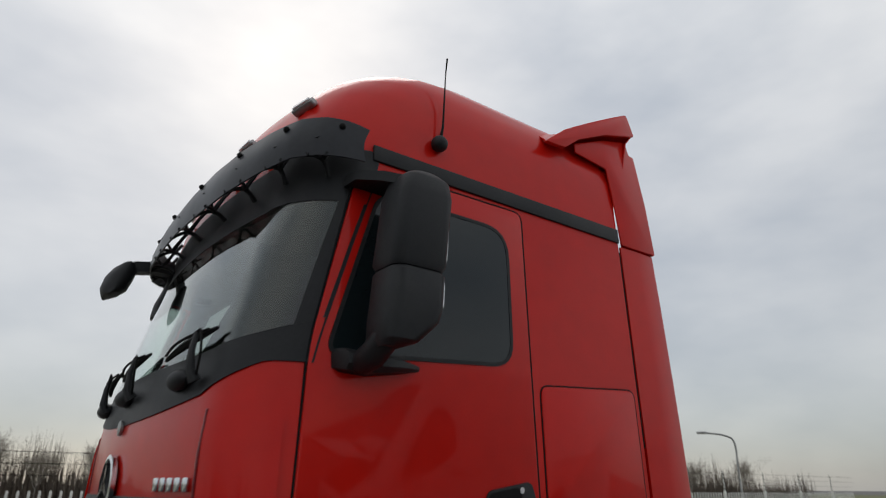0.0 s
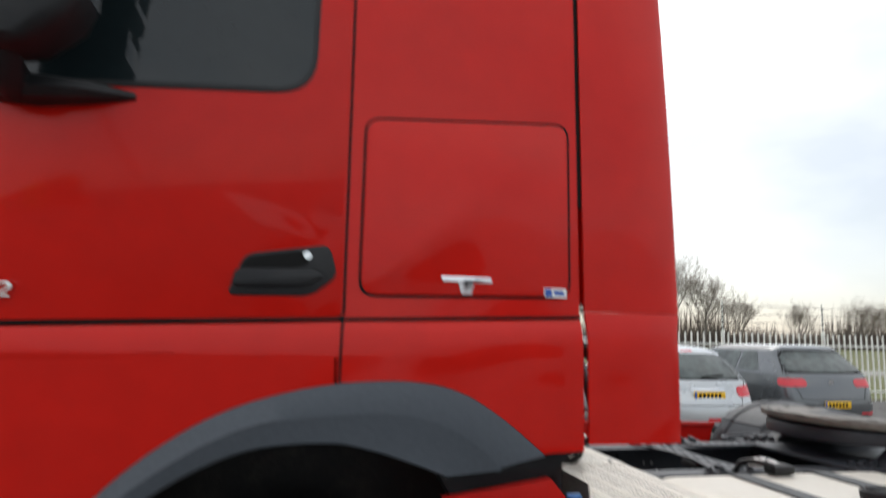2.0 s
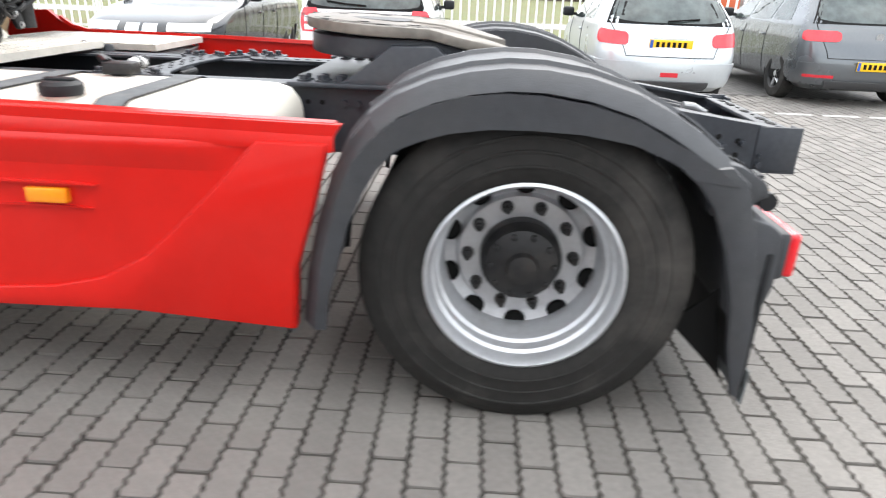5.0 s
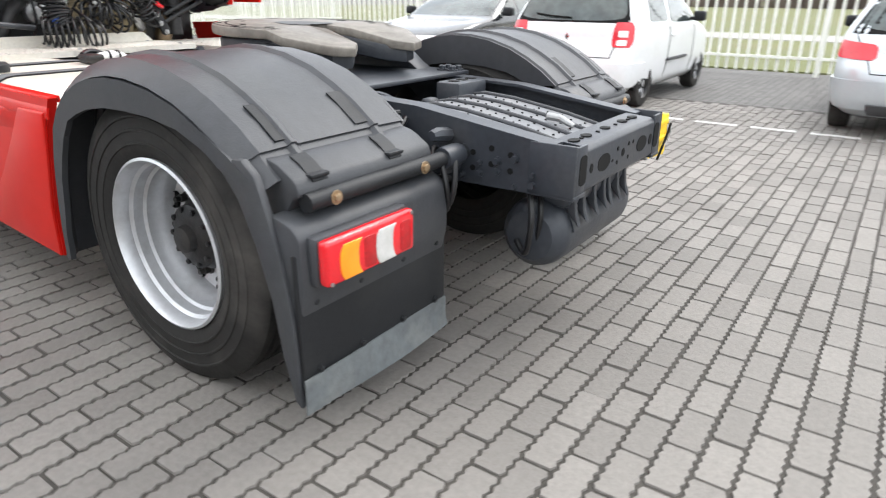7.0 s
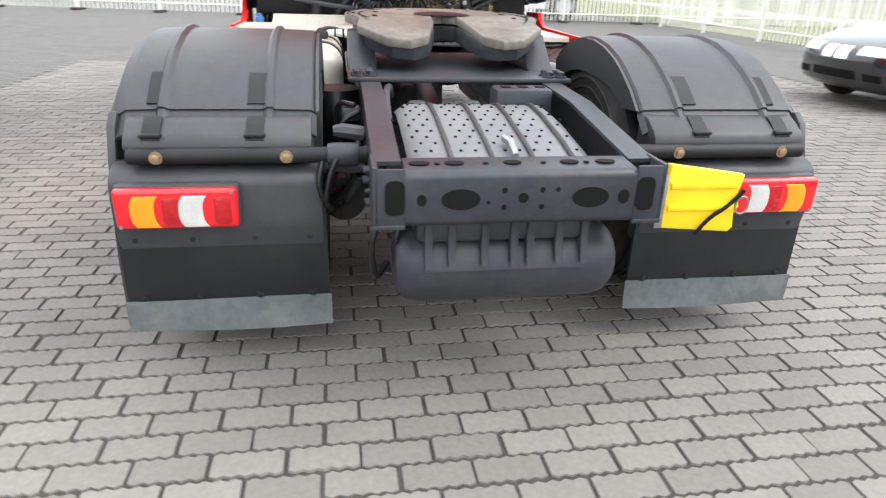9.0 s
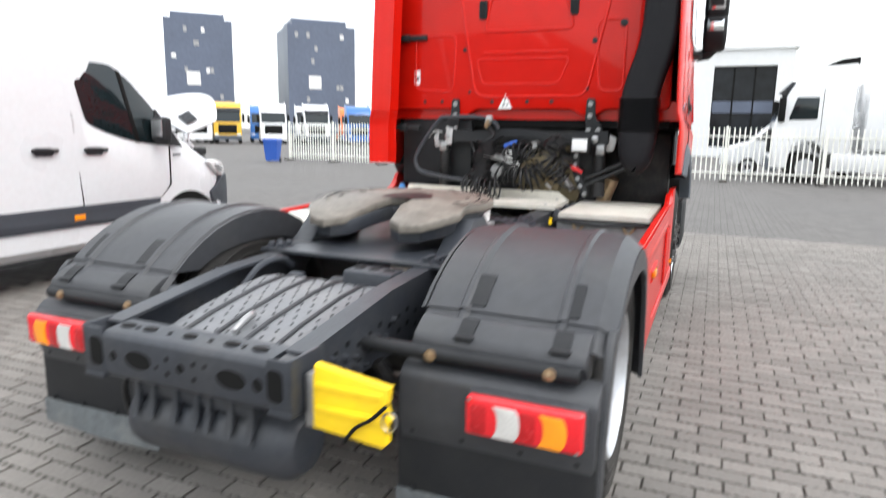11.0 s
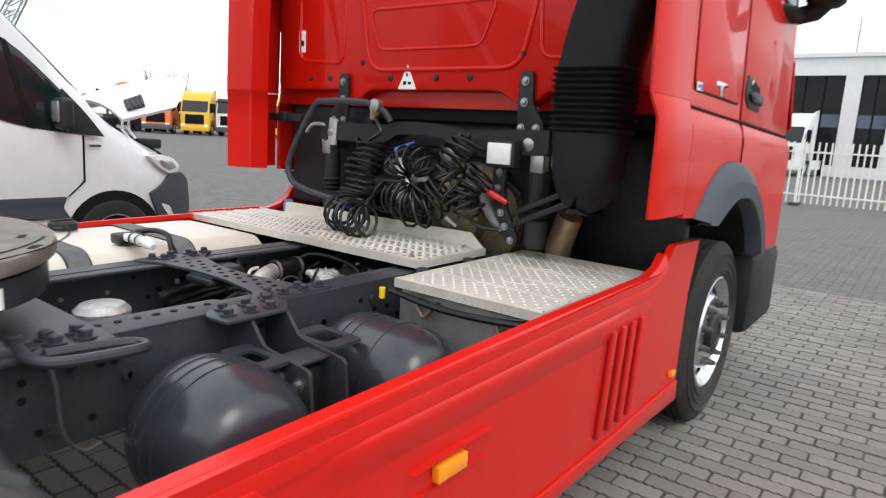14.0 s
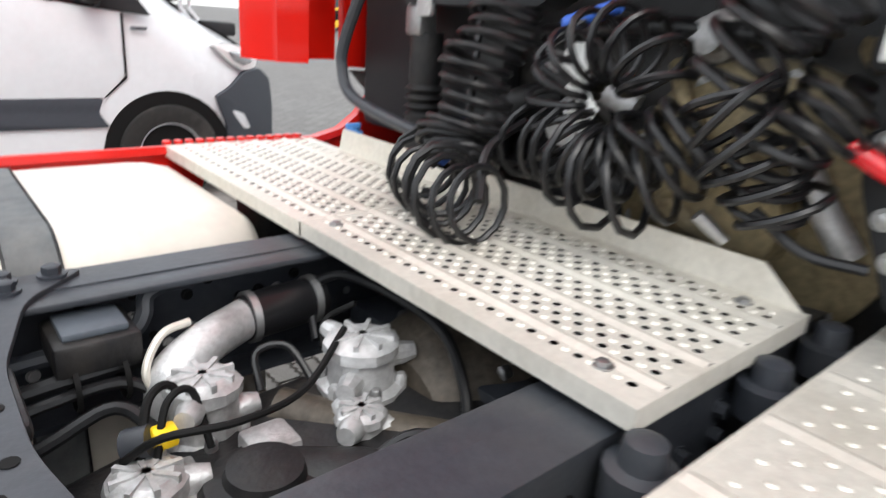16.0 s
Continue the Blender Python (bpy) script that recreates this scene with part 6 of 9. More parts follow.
# ---- cab fittings: mirrors, aerials, wipers, front ----
def main_mirror(s):
    m = thing_part("door_mirror", "large black two-part door mirror on two arms")
    m.location = (-0.022, -0.035 if s > 0 else 0, -0.02)

    def sec(z, x0, x1, y0, y1, r=0.05):
        return [(x, s * y, z) for x, y in rrect(x0, x1, y0, y1, r, 4)]

    upper = part("upper_housing", loft(bm_new(), [sec(2.605, -0.768, -0.535, 1.335, 1.525), sec(2.63, -0.777, -0.522, 1.325, 1.535), sec(2.92, -0.748, -0.497, 1.325, 1.54), sec(2.995, -0.728, -0.50, 1.335, 1.53, 0.06), sec(3.03, -0.69, -0.53, 1.365, 1.50, 0.06), sec(3.04, -0.66, -0.56, 1.39, 1.47, 0.03)]), BLACK, m)
    lower = part("lower_housing", loft(bm_new(), [sec(2.295, -0.785, -0.71, 1.37, 1.49, 0.03), sec(2.32, -0.795, -0.64, 1.33, 1.525), sec(2.40, -0.79, -0.555, 1.325, 1.535), sec(2.46, -0.785, -0.535, 1.325, 1.535), sec(2.585, -0.775, -0.527, 1.325, 1.535), sec(2.60, -0.768, -0.535, 1.335, 1.525)]), BLACK, m)
    part("mirror_glass", box(bm_new(), -0.534, -0.526, s * 1.355, s * 1.505, 2.66, 2.94, 0.002, 2, Matrix.Translation((-0.512, s * 1.43, 2.80)) @ Matrix.Rotation(radians(4.6), 4, "Y") @ Matrix.Translation((0.53, -s * 1.43, -2.80))), CHROME, upper, "mirror glass")
    part("mirror_glass", box(bm_new(), -0.560, -0.548, s * 1.355, s * 1.505, 2.47, 2.57, 0.002, 2, Matrix.Translation((-0.537, s * 1.43, 2.50)) @ Matrix.Rotation(radians(2), 4, "Y") @ Matrix.Translation((0.554, -s * 1.43, -2.50))), CHROME, lower, "mirror glass")
    part("upper_arm", loft(bm_new(), [[(x + a * w, s * y, z + b * 0.022) for a, b in ((-1, -1), (1, -1), (1, 1), (-1, 1))] for x, y, z, w in ((-0.74, 1.17, 3.05, 0.09), (-0.72, 1.26, 3.055, 0.10), (-0.68, 1.38, 3.02, 0.08), (-0.66, 1.46, 2.985, 0.06))]), BLACK, m)
    part("lower_arm", tube(bm_new(), [(-0.76, s * 1.28, 2.26), (-0.76, s * 1.37, 2.28), (-0.74, s * 1.43, 2.34)], [0.05, 0.055, 0.055], 12), BLACK, m)
    bm = bm_new()
    rings = [[(x + 0.028, s * (1.20 + d * k), z0 + 0.022 + (z1 - z0) * 0.8 * q) for k, q in ((0, 0), (0.8, 0.02), (1, 0.3), (0.95, 0.75), (0.6, 1), (0, 1))] for x, d, z0, z1 in ((-0.885, 0.02, 2.22, 2.31), (-0.85, 0.10, 2.205, 2.315), (-0.74, 0.14, 2.20, 2.30), (-0.60, 0.11, 2.22, 2.29), (-0.48, 0.03, 2.245, 2.275))]
    loft(bm, rings)
    part("mirror_foot", bm, BLACK, m)


both(main_mirror)
# front-view mirror hung below the visor at the far corner
fm = thing_part("front_mirror", "small black front and kerb mirrors below the sun visor")
part("arm", loft(bm_new(), [[(x, 0.90 + a * 0.045, z + b * h) for a, b in ((-1, -1), (1, -1), (1, 1), (-1, 1))] for x, z, h in ((-0.98, 3.13, 0.035), (-1.12, 3.135, 0.035), (-1.26, 3.11, 0.035), (-1.34, 3.08, 0.03))]), BLACK, fm)
part("housing", loft(bm_new(), [[(x + a * w, 0.90 + b * 0.12, z) for a, b in [(math.cos(t), math.sin(t)) for t in [2 * math.pi * k / 20 for k in range(20)]]] for x, z, w in ((-1.385, 2.90, 0.02), (-1.37, 2.915, 0.05), (-1.355, 2.95, 0.075), (-1.335, 3.02, 0.08), (-1.31, 3.08, 0.07), (-1.30, 3.115, 0.04))]), BLACK, fm)
part("housing", loft(bm_new(), [[(x + a * w, 0.90 + b * 0.10, z) for a, b in [(math.cos(t), math.sin(t)) for t in [2 * math.pi * k / 20 for k in range(20)]]] for x, z, w in ((-1.085, 2.81, 0.02), (-1.07, 2.83, 0.04), (-1.045, 2.90, 0.055), (-1.02, 2.98, 0.05), (-1.0, 3.06, 0.045), (-1.0, 3.13, 0.04))]), BLACK, fm)
for s in (-1,):
    a = thing_part("aerial", "thin black whip aerial on a round foot")
    base = Vector((-0.365, s * 1.205, 3.375))
    bm = bm_new()
    bmesh.ops.create_uvsphere(bm, u_segments=16, v_segments=10, radius=0.042, matrix=Matrix.Translation(base))
    part("foot", bm, BLACK, a)
    part("rod", tube(bm_new(), [base, base + Vector((0.02, s * 0.0, 0.10)), base + Vector((0.05, -s * 0.02, 0.44)), base + Vector((0.06, -s * 0.02, 0.54))], [0.012, 0.006, 0.003, 0.005], 8), INK_AND_SHADE, a)
# dark air inlet on the right roof corner seen from behind
part("roof_air_inlet", prism(bm_new(), round_poly([(0.25, 3.33), (0.90, 3.33), (0.88, 3.70), (0.55, 3.72), (0.33, 3.60)], 0.07), "y", 1.12, 1.20, 0.02), BLACK, truck)
# wipers
for u0 in (-0.385, -0.06, 0.24):
    w = thing_part("wiper", "black windscreen wiper parked along the glass foot")
    p0 = cab_pt(2.17, u0, 0.03)
    top = cab_pt(2.365, u0 + 0.008, 0.075)
    part("arm", tube(bm_new(), [p0, cab_pt(2.21, u0 + 0.001, 0.06), cab_pt(2.29, u0 + 0.005, 0.075), top], [0.026, 0.020, 0.013, 0.010], 8), BLACK, w)
    part("blade", tube(bm_new(), [cab_pt(2.375 - 0.075 * q / 8, u0 - 0.03 + 0.024 * q, 0.035 + 0.012 * math.sin(math.pi * q / 8)) for q in range(9)], [0.007, 0.011, 0.014, 0.016, 0.018, 0.016, 0.014, 0.012, 0.008], 6), INK_AND_SHADE, w)
    part("blade_bow", tube(bm_new(), [cab_pt(2.375 - 0.06 * q / 8, u0 - 0.01 + 0.020 * q, 0.05 + 0.028 * math.sin(math.pi * q / 8)) for q in range(9)], 0.006, 6), INK_AND_SHADE, w)
    part("washer_pipe", tube(bm_new(), curve_pts([p0, cab_pt(2.27, u0 - 0.03, 0.07), cab_pt(2.36, u0 - 0.02, 0.085), top], 5), 0.005, 6), INK_AND_SHADE, w)
    bm = bm_new()
    c0 = cab_pt(2.19, u0 + 0.07, 0.03)
    bmesh.ops.create_uvsphere(bm, u_segments=16, v_segments=10, radius=0.05, matrix=Matrix.Translation(c0) @ Matrix.Diagonal((0.8, 2.0, 0.85, 1)))
    part("wiper_cover", bm, BLACK, w)
# front panel edges, emblem, lettering as a bar, grille slats
for s in (-1, 1):
    part("panel_gap", tube(bm_new(), [cab_pt(2.06, s * 0.43, 0.0), cab_pt(1.9, s * 0.42, 0.0), cab_pt(1.6, s * 0.41, 0.0)], 0.006, 6), DARKRED, truck)
    part("corner_deflector", skin_patch(lambda u: 1.60, lambda u: 2.02, s * 0.44, s * 0.57, 0.03, 0.012, 0.01, 10, 8), RED, truck)
bm = bm_new()
lathe(bm, (-1.345, 0, 1.80), [(0.13, 0), (0.13, -0.02), (0.112, -0.024), (0.112, -0.006)], "x", 40, caps=False)
em = part("grille_emblem", bm, CHROME, truck, "round chrome emblem with three rays")
for k in range(3):
    a = radians(90 + 120 * k)
    bm = bm_new()
    prism(bm, [(0.022 * math.cos(a + 1.57), 1.80 + 0.022 * math.sin(a + 1.57)), (0.115 * math.cos(a), 1.80 + 0.115 * math.sin(a)), (0.022 * math.cos(a - 1.57), 1.80 + 0.022 * math.sin(a - 1.57))], "x", -1.372, -1.352)
    part("ray", bm, CHROME, em)
part("emblem_back", lathe(bm_new(), (-1.35, 0, 1.80), [(0.113, 0), (0.113, -0.005)], "x", 32), INK_AND_SHADE, em)
bm = bm_new()
lathe(bm, (-1.335, 0, 2.05), [(0.035, 0), (0.035, -0.012), (0.02, -0.016)], "x", 20)
part("badge", bm, STEEL, truck, "small round badge on the front panel")
for k in range(5):
    y = -0.95 + 0.062 * k
    p = cab_pt(1.80, -0.28 - 0.028 * (4 - k), 0.012)
    part("badge_bar", box(bm_new(), p.x - 0.006, p.x + 0.012, p.y - 0.024, p.y + 0.024, 1.775, 1.825, 0.004), CHROME, truck, "chrome block of the model badge")
grille = thing_part("upper_grille", "black slatted upper grille")
for k in range(3):
    part("slat", skin_patch(lambda u: 1.66 + 0.035 * k, lambda u: 1.684 + 0.035 * k, -0.36, 0.36, 0.02, 0.012, 0.01, 24, 1), BLACK, grille)

# ---- behind and below the cab ----
beam = thing_part("cab_mount_beam", "black rear cab suspension beam")
bm = bm_new()
rings = []
for y, z, h in ((-0.70, 1.44, 0.05), (-0.52, 1.44, 0.05), (-0.40, 1.435, 0.045), (-0.22, 1.44, 0.045), (-0.14, 1.47, 0.032), (0.0, 1.475, 0.03), (0.15, 1.465, 0.03), (0.30, 1.43, 0.035), (0.42, 1.42, 0.05), (0.55, 1.435, 0.055), (0.72, 1.445, 0.05)):
    rings.append([(1.08 + a * 0.045, y, z + b * h) for a, b in ((-1, -1), (1, -1), (1, 1), (-1, 1))])
loft(bm, rings)
part("beam", bm, BLACK, beam)
for s in (-1, 1):
    bm = bm_new()
    prism(bm, round_poly([(s * 0.535, 1.745), (s * 0.60, 1.745), (s * 0.61, 1.60), (s * 0.67, 1.52), (s * 0.67, 1.465), (s * 0.54, 1.465), (s * 0.53, 1.6)], 0.025), "x", 1.07, 1.092, 0.006)
    br = part("mount_bracket", bm, BLACK, beam)
    for y, z in ((0.567, 1.70), (0.567, 1.61), (0.56, 1.50), (0.635, 1.50)):
        b = part("bolt", bolt_mesh(0.013, 0.014), STEEL, br)
        b.matrix_basis = Matrix.Translation((1.092, s * y, z)) @ pose(0, 0, 0, 0, 90, 0)
    bm = bm_new()
    lathe(bm, (1.10, s * 0.62, 1.43), [(0.045, 0), (0.045, 0.02), (0.03, 0.024), (0.018, 0.034), (0.01, 0.036)], "x", 20)
    part("pivot", bm, STEEL, beam)
    bm = bm_new()
    lathe(bm, (1.07, s * 0.66, 0.98), [(0.05, 0), (0.05, 0.12)] + [(0.055 - 0.014 * (k % 2), 0.12 + 0.012 * k) for k in range(8)] + [(0.045, 0.22), (0.045, 0.34)], "z", 20)
    part("shock_absorber", bm, DARK, beam)
    part("shock_head", box(bm_new(), 1.06, 1.12, s * 0.63, s * 0.70, 1.31, 1.39, 0.012), STEEL, beam)
    bm = bm_new()
    prism(bm, round_poly([(s * 0.70, 1.48), (s * 0.78, 1.44), (s * 0.76, 1.34), (s * 0.70, 1.33)], 0.02), "x", 1.02, 1.06, 0.006)
    part("bracket_plate", bm, CAST, beam)
# right-hand support arm with bolts and stay bars
bm = bm_new()
prism(bm, round_poly([(0.44, 1.34), (0.52, 1.34), (0.505, 1.24), (0.53, 1.14), (0.575, 1.06), (0.60, 0.99), (0.54, 0.97), (0.50, 1.06), (0.455, 1.16), (0.445, 1.26)], 0.03), "x", 1.09, 1.115, 0.006)
arm = part("support_arm", bm, BLACK, beam)
for y, z in ((0.48, 1.30), (0.475, 1.23), (0.50, 1.12), (0.525, 1.06), (0.56, 1.0)):
    b = part("bolt", bolt_mesh(0.012, 0.012), STEEL, arm)
    b.matrix_basis = Matrix.Translation((1.115, y, z)) @ pose(0, 0, 0, 0, 90, 0)
for z0 in (1.12, 1.07):
    part("stay_bar", tube(bm_new(), [(1.11, 0.56, z0), (1.14, 0.86, z0 + 0.14)], 0.014, 8), BLACK, beam)
work_lamp(0.517, 1.385, 0.15, 0.12, 1.115)
# grab bar
part("grab_bar", tube(bm_new(), curve_pts([(1.15, -0.16, 1.50), (1.17, -0.20, 1.555), (1.2, -0.31, 1.59), (1.2, -0.58, 1.59), (1.2, -0.68, 1.555), (1.2, -0.86, 1.30), (1.2, -0.88, 1.20), (1.2, -0.82, 1.13), (1.2, -0.60, 1.09), (1.18, -0.36, 1.06)], 5), 0.017, 10), FRAME, truck, "dark bent tube grab bar")
coup = thing_part("hose_coupling", "brass hose coupling on the grab bar")
part("body", tube(bm_new(), [(1.17, -0.26, 1.51), (1.18, -0.235, 1.56), (1.18, -0.22, 1.60)], [0.02, 0.03, 0.022], 12), EXHAUST, coup)
bm = bm_new()
lathe(bm, (1.19, -0.23, 1.575), [(0.032, -0.02), (0.032, 0.012), (0.02, 0.016)], "x", 16)
part("face", bm, STEEL, coup)


# coiled hoses
def coil(path, radius, turns, r=0.0074, wobble=0.15, seed=1):
    """A helix round a line."""
    rng = random.Random(seed)
    line = curve_pts(path, 10)
    n = int(turns * 14)
    out = []
    for k in range(n + 1):
        t = k / n * (len(line) - 1)
        a = min(int(t), len(line) - 2)
        p = line[a].lerp(line[a + 1], t - a)
        d = (line[a + 1] - line[a]).normalized()
        u = d.cross(Vector((1, 0.2, 0.1))).normalized()
        v = d.cross(u)
        ang = 2 * math.pi * k / 14
        rr = radius * (1 + wobble * math.sin(k * 0.37 + seed))
        out.append(p + rr * (math.cos(ang) * u + math.sin(ang) * v))
    bm = bm_new()
    tube(bm, out, r, 7)
    return bm


hoses = thing_part("coiled_hose_set", "black coiled air and electric hoses")
part("hose", coil([(1.20, -0.24, 1.40), (1.24, -0.25, 1.26), (1.27, -0.27, 1.13), (1.30, -0.25, 1.06)], 0.075, 14, seed=1, wobble=0.25), HOSE, hoses)
part("hose", coil([(1.28, -0.37, 1.03), (1.33, -0.28, 1.03), (1.38, -0.18, 1.03), (1.40, -0.06, 1.04)], 0.075, 10, seed=5, wobble=0.25), HOSE, hoses)
part("hose", coil([(1.22, -0.13, 1.17), (1.25, -0.02, 1.13), (1.25, 0.10, 1.11), (1.22, 0.20, 1.14), (1.2, 0.26, 1.20)], 0.08, 10, seed=8, wobble=0.3), HOSE, hoses)
part("hose", coil([(1.2, 0.36, 1.44), (1.23, 0.33, 1.36), (1.24, 0.27, 1.28), (1.22, 0.34, 1.20), (1.2, 0.38, 1.10)], 0.07, 11, seed=11, wobble=0.3), HOSE, hoses)
part("hose", coil([(1.17, 0.42, 1.30), (1.2, 0.38, 1.22), (1.18, 0.34, 1.10)], 0.06, 7, seed=13, wobble=0.3), HOSE, hoses)
# the fanned coil: loops set round a middle
pts = []
N = 15
for k in range(N * 16 + 1):
    a = 2 * math.pi * k / (N * 16) * 0.93 + 0.4
    b = 2 * math.pi * k / 16
    rad = 0.105 + 0.065 * math.cos(b)
    pts.append((1.23 + 0.065 * math.sin(b), 0.07 + rad * math.cos(a), 1.23 + rad * math.sin(a)))
part("hose", tube(bm_new(), pts, 0.0074, 7), HOSE, hoses)
for k, ctrl in enumerate([[(1.18, -0.24, 1.52), (1.2, -0.18, 1.45), (1.22, -0.24, 1.40)], [(1.15, -0.05, 1.38), (1.25, -0.09, 1.30), (1.22, -0.04, 1.25)], [(1.40, -0.06, 1.04), (1.33, -0.12, 1.12), (1.22, -0.13, 1.17)], [(1.12, 0.30, 1.42), (1.2, 0.36, 1.46), (1.2, 0.36, 1.44)], [(1.18, 0.34, 1.10), (1.16, 0.42, 1.05), (1.12, 0.50, 1.04)], [(1.10, -0.42, 1.40), (1.16, -0.36, 1.30), (1.18, -0.34, 1.12), (1.1, -0.34, 1.0)]]):
    part("hose", tube(bm_new(), curve_pts(ctrl, 6), 0.0095, 7), HOSE, hoses)
for a, b, m_, r in (((1.17, -0.10, 1.36), (1.14, -0.0, 1.40), BLUE, 0.017), ((1.30, -0.30, 1.06), (1.27, -0.26, 1.12), BLUE, 0.016), ((1.16, 0.44, 1.22), (1.13, 0.54, 1.17), REDLENS, 0.016), ((1.22, 0.27, 1.08), (1.19, 0.31, 1.04), STEEL, 0.012)):
    part("plug", tube(bm_new(), [a, Vector(a).lerp(Vector(b), 0.5), b], [r, r, r * 0.8], 12), m_, hoses)
part("paper_tag", prism(bm_new(), [(-0.01, 1.20), (0.03, 1.17), (0.06, 1.22), (0.02, 1.26)], "x", 1.24, 1.243), STICKER, hoses, "white paper tag")
part("paper_tag", prism(bm_new(), [(-0.09, 1.24), (-0.02, 1.22), (-0.03, 1.33), (-0.08, 1.33)], "x", 1.18, 1.183), STICKER, hoses)

# engine rear and flywheel housing
bm = bm_new()
lathe(bm, (0.90, 0.22, 1.05), [(0.28, 0), (0.28, 0.05), (0.20, 0.08), (0.13, 0.09), (0.12, 0.16)], "x", 32)
part("bell_housing", bm, GOLDCAST, truck)
for k in range(9):
    a = 2 * math.pi * k / 9
    part("housing_bolt", lathe(bm_new(), (0.94, 0.22 + 0.25 * math.cos(a), 1.05 + 0.25 * math.sin(a)), [(0.018, 0), (0.018, 0.02)], "x", 8), STEEL, truck)
for a, b, r, m_ in (((0.93, -0.36, 1.34), (0.95, 0.30, 1.36), 0.022, HOSE), ((0.93, -0.34, 1.28), (0.96, -0.05, 1.20), 0.030, CAST), ((0.94, 0.02, 1.30), (0.98, 0.18, 1.10), 0.018, GOLDCAST), ((0.95, 0.30, 1.18), (1.0, 0.44, 1.02), 0.026, CAST), ((0.96, 0.05, 1.02), (1.02, 0.20, 0.99), 0.035, GOLDCAST), ((0.95, -0.2, 1.1), (1.0, -0.02, 1.02), 0.022, BLACK), ((0.96, 0.36, 1.30), (0.99, 0.52, 1.20), 0.016, HOSE)):
    a, b = Vector(a), Vector(b)
    part("engine_pipe", tube(bm_new(), curve_pts([a, (a + b) / 2 + Vector((0.05, 0, 0.02)), b], 5), r, 12), m_, truck)
for y, z, w in ((-0.22, 1.14, 0.07), (0.34, 1.08, 0.06), (0.10, 1.36, 0.05), (0.40, 1.36, 0.045)):
    part("engine_boss", lathe(bm_new(), (0.90, y, z), [(w, 0), (w, 0.05), (w * 0.7, 0.07), (w * 0.7, 0.10), (w * 0.3, 0.105)], "x", 16), GOLDCAST if y > 0.2 else CAST, truck)
part("soot_pipe", tube(bm_new(), curve_pts([(0.92, -0.30, 1.20), (1.0, -0.40, 1.15), (1.02, -0.5, 1.0), (0.95, -0.6, 0.9)], 5), 0.04, 12), DARK, truck)
part("latch_lever", tube(bm_new(), curve_pts([(1.10, -0.62, 1.46), (1.14, -0.74, 1.47), (1.16, -0.78, 1.42)], 4), 0.010, 8), STEEL, truck)
part("lock_plate", prism(bm_new(), round_poly([(-0.64, 1.36), (-0.58, 1.36), (-0.57, 1.50), (-0.63, 1.51)], 0.01), "x", 1.115, 1.13, 0.003), CAST, beam)
part("inner_panel", box(bm_new(), 0.90, 0.98, -1.12, -0.45, 1.0, 1.58, 0.03), BLACK, truck)
# added dark panel blocks light and stands in for the black void here
part("inner_panel", box(bm_new(), 0.48, 0.56, 0.62, 1.16, 0.60, 1.50, 0.03), DARK, truck)

# gearbox between the rails
BROWNCAST = mat("oily_brown_casting", (0.075, 0.062, 0.048), 0.5, metal=0.3, var=0.45, scales=(5, 60), bump=0.3, bscale=50, dirt=(0.16, 0.13, 0.10), dirt_amount=0.5, dirt_scale=8)
gb = thing_part("gearbox", "dirty cast gearbox with pipes and valves")
part("casing", loft(bm_new(), [[(x, y * k, 0.56 + z * k) for y, z in rrect(-0.30, 0.30, -0.25, 0.20, 0.12, 5)] for x, k in ((1.05, 1.1), (1.2, 1.05), (1.40, 0.95), (1.55, 0.80), (1.9, 0.72), (2.10, 0.6), (2.2, 0.4))]), DARK, gb)
part("bell_dome", loft(bm_new(), [circle((x, -0.06, 0.62), r, 28, "x") for x, r in ((1.30, 0.22), (1.42, 0.215), (1.50, 0.19), (1.56, 0.14), (1.58, 0.06))]), BROWNCAST, gb, "brown oily end of the gearbox")
for k in range(7):
    a = radians(20 + 24 * k)
    part("flange_bolt", lathe(bm_new(), (1.43, -0.06 + 0.20 * math.cos(a), 0.62 + 0.20 * math.sin(a)), [(0.016, 0), (0.016, 0.018), (0.009, 0.022)], "x", 8), STEEL, gb)


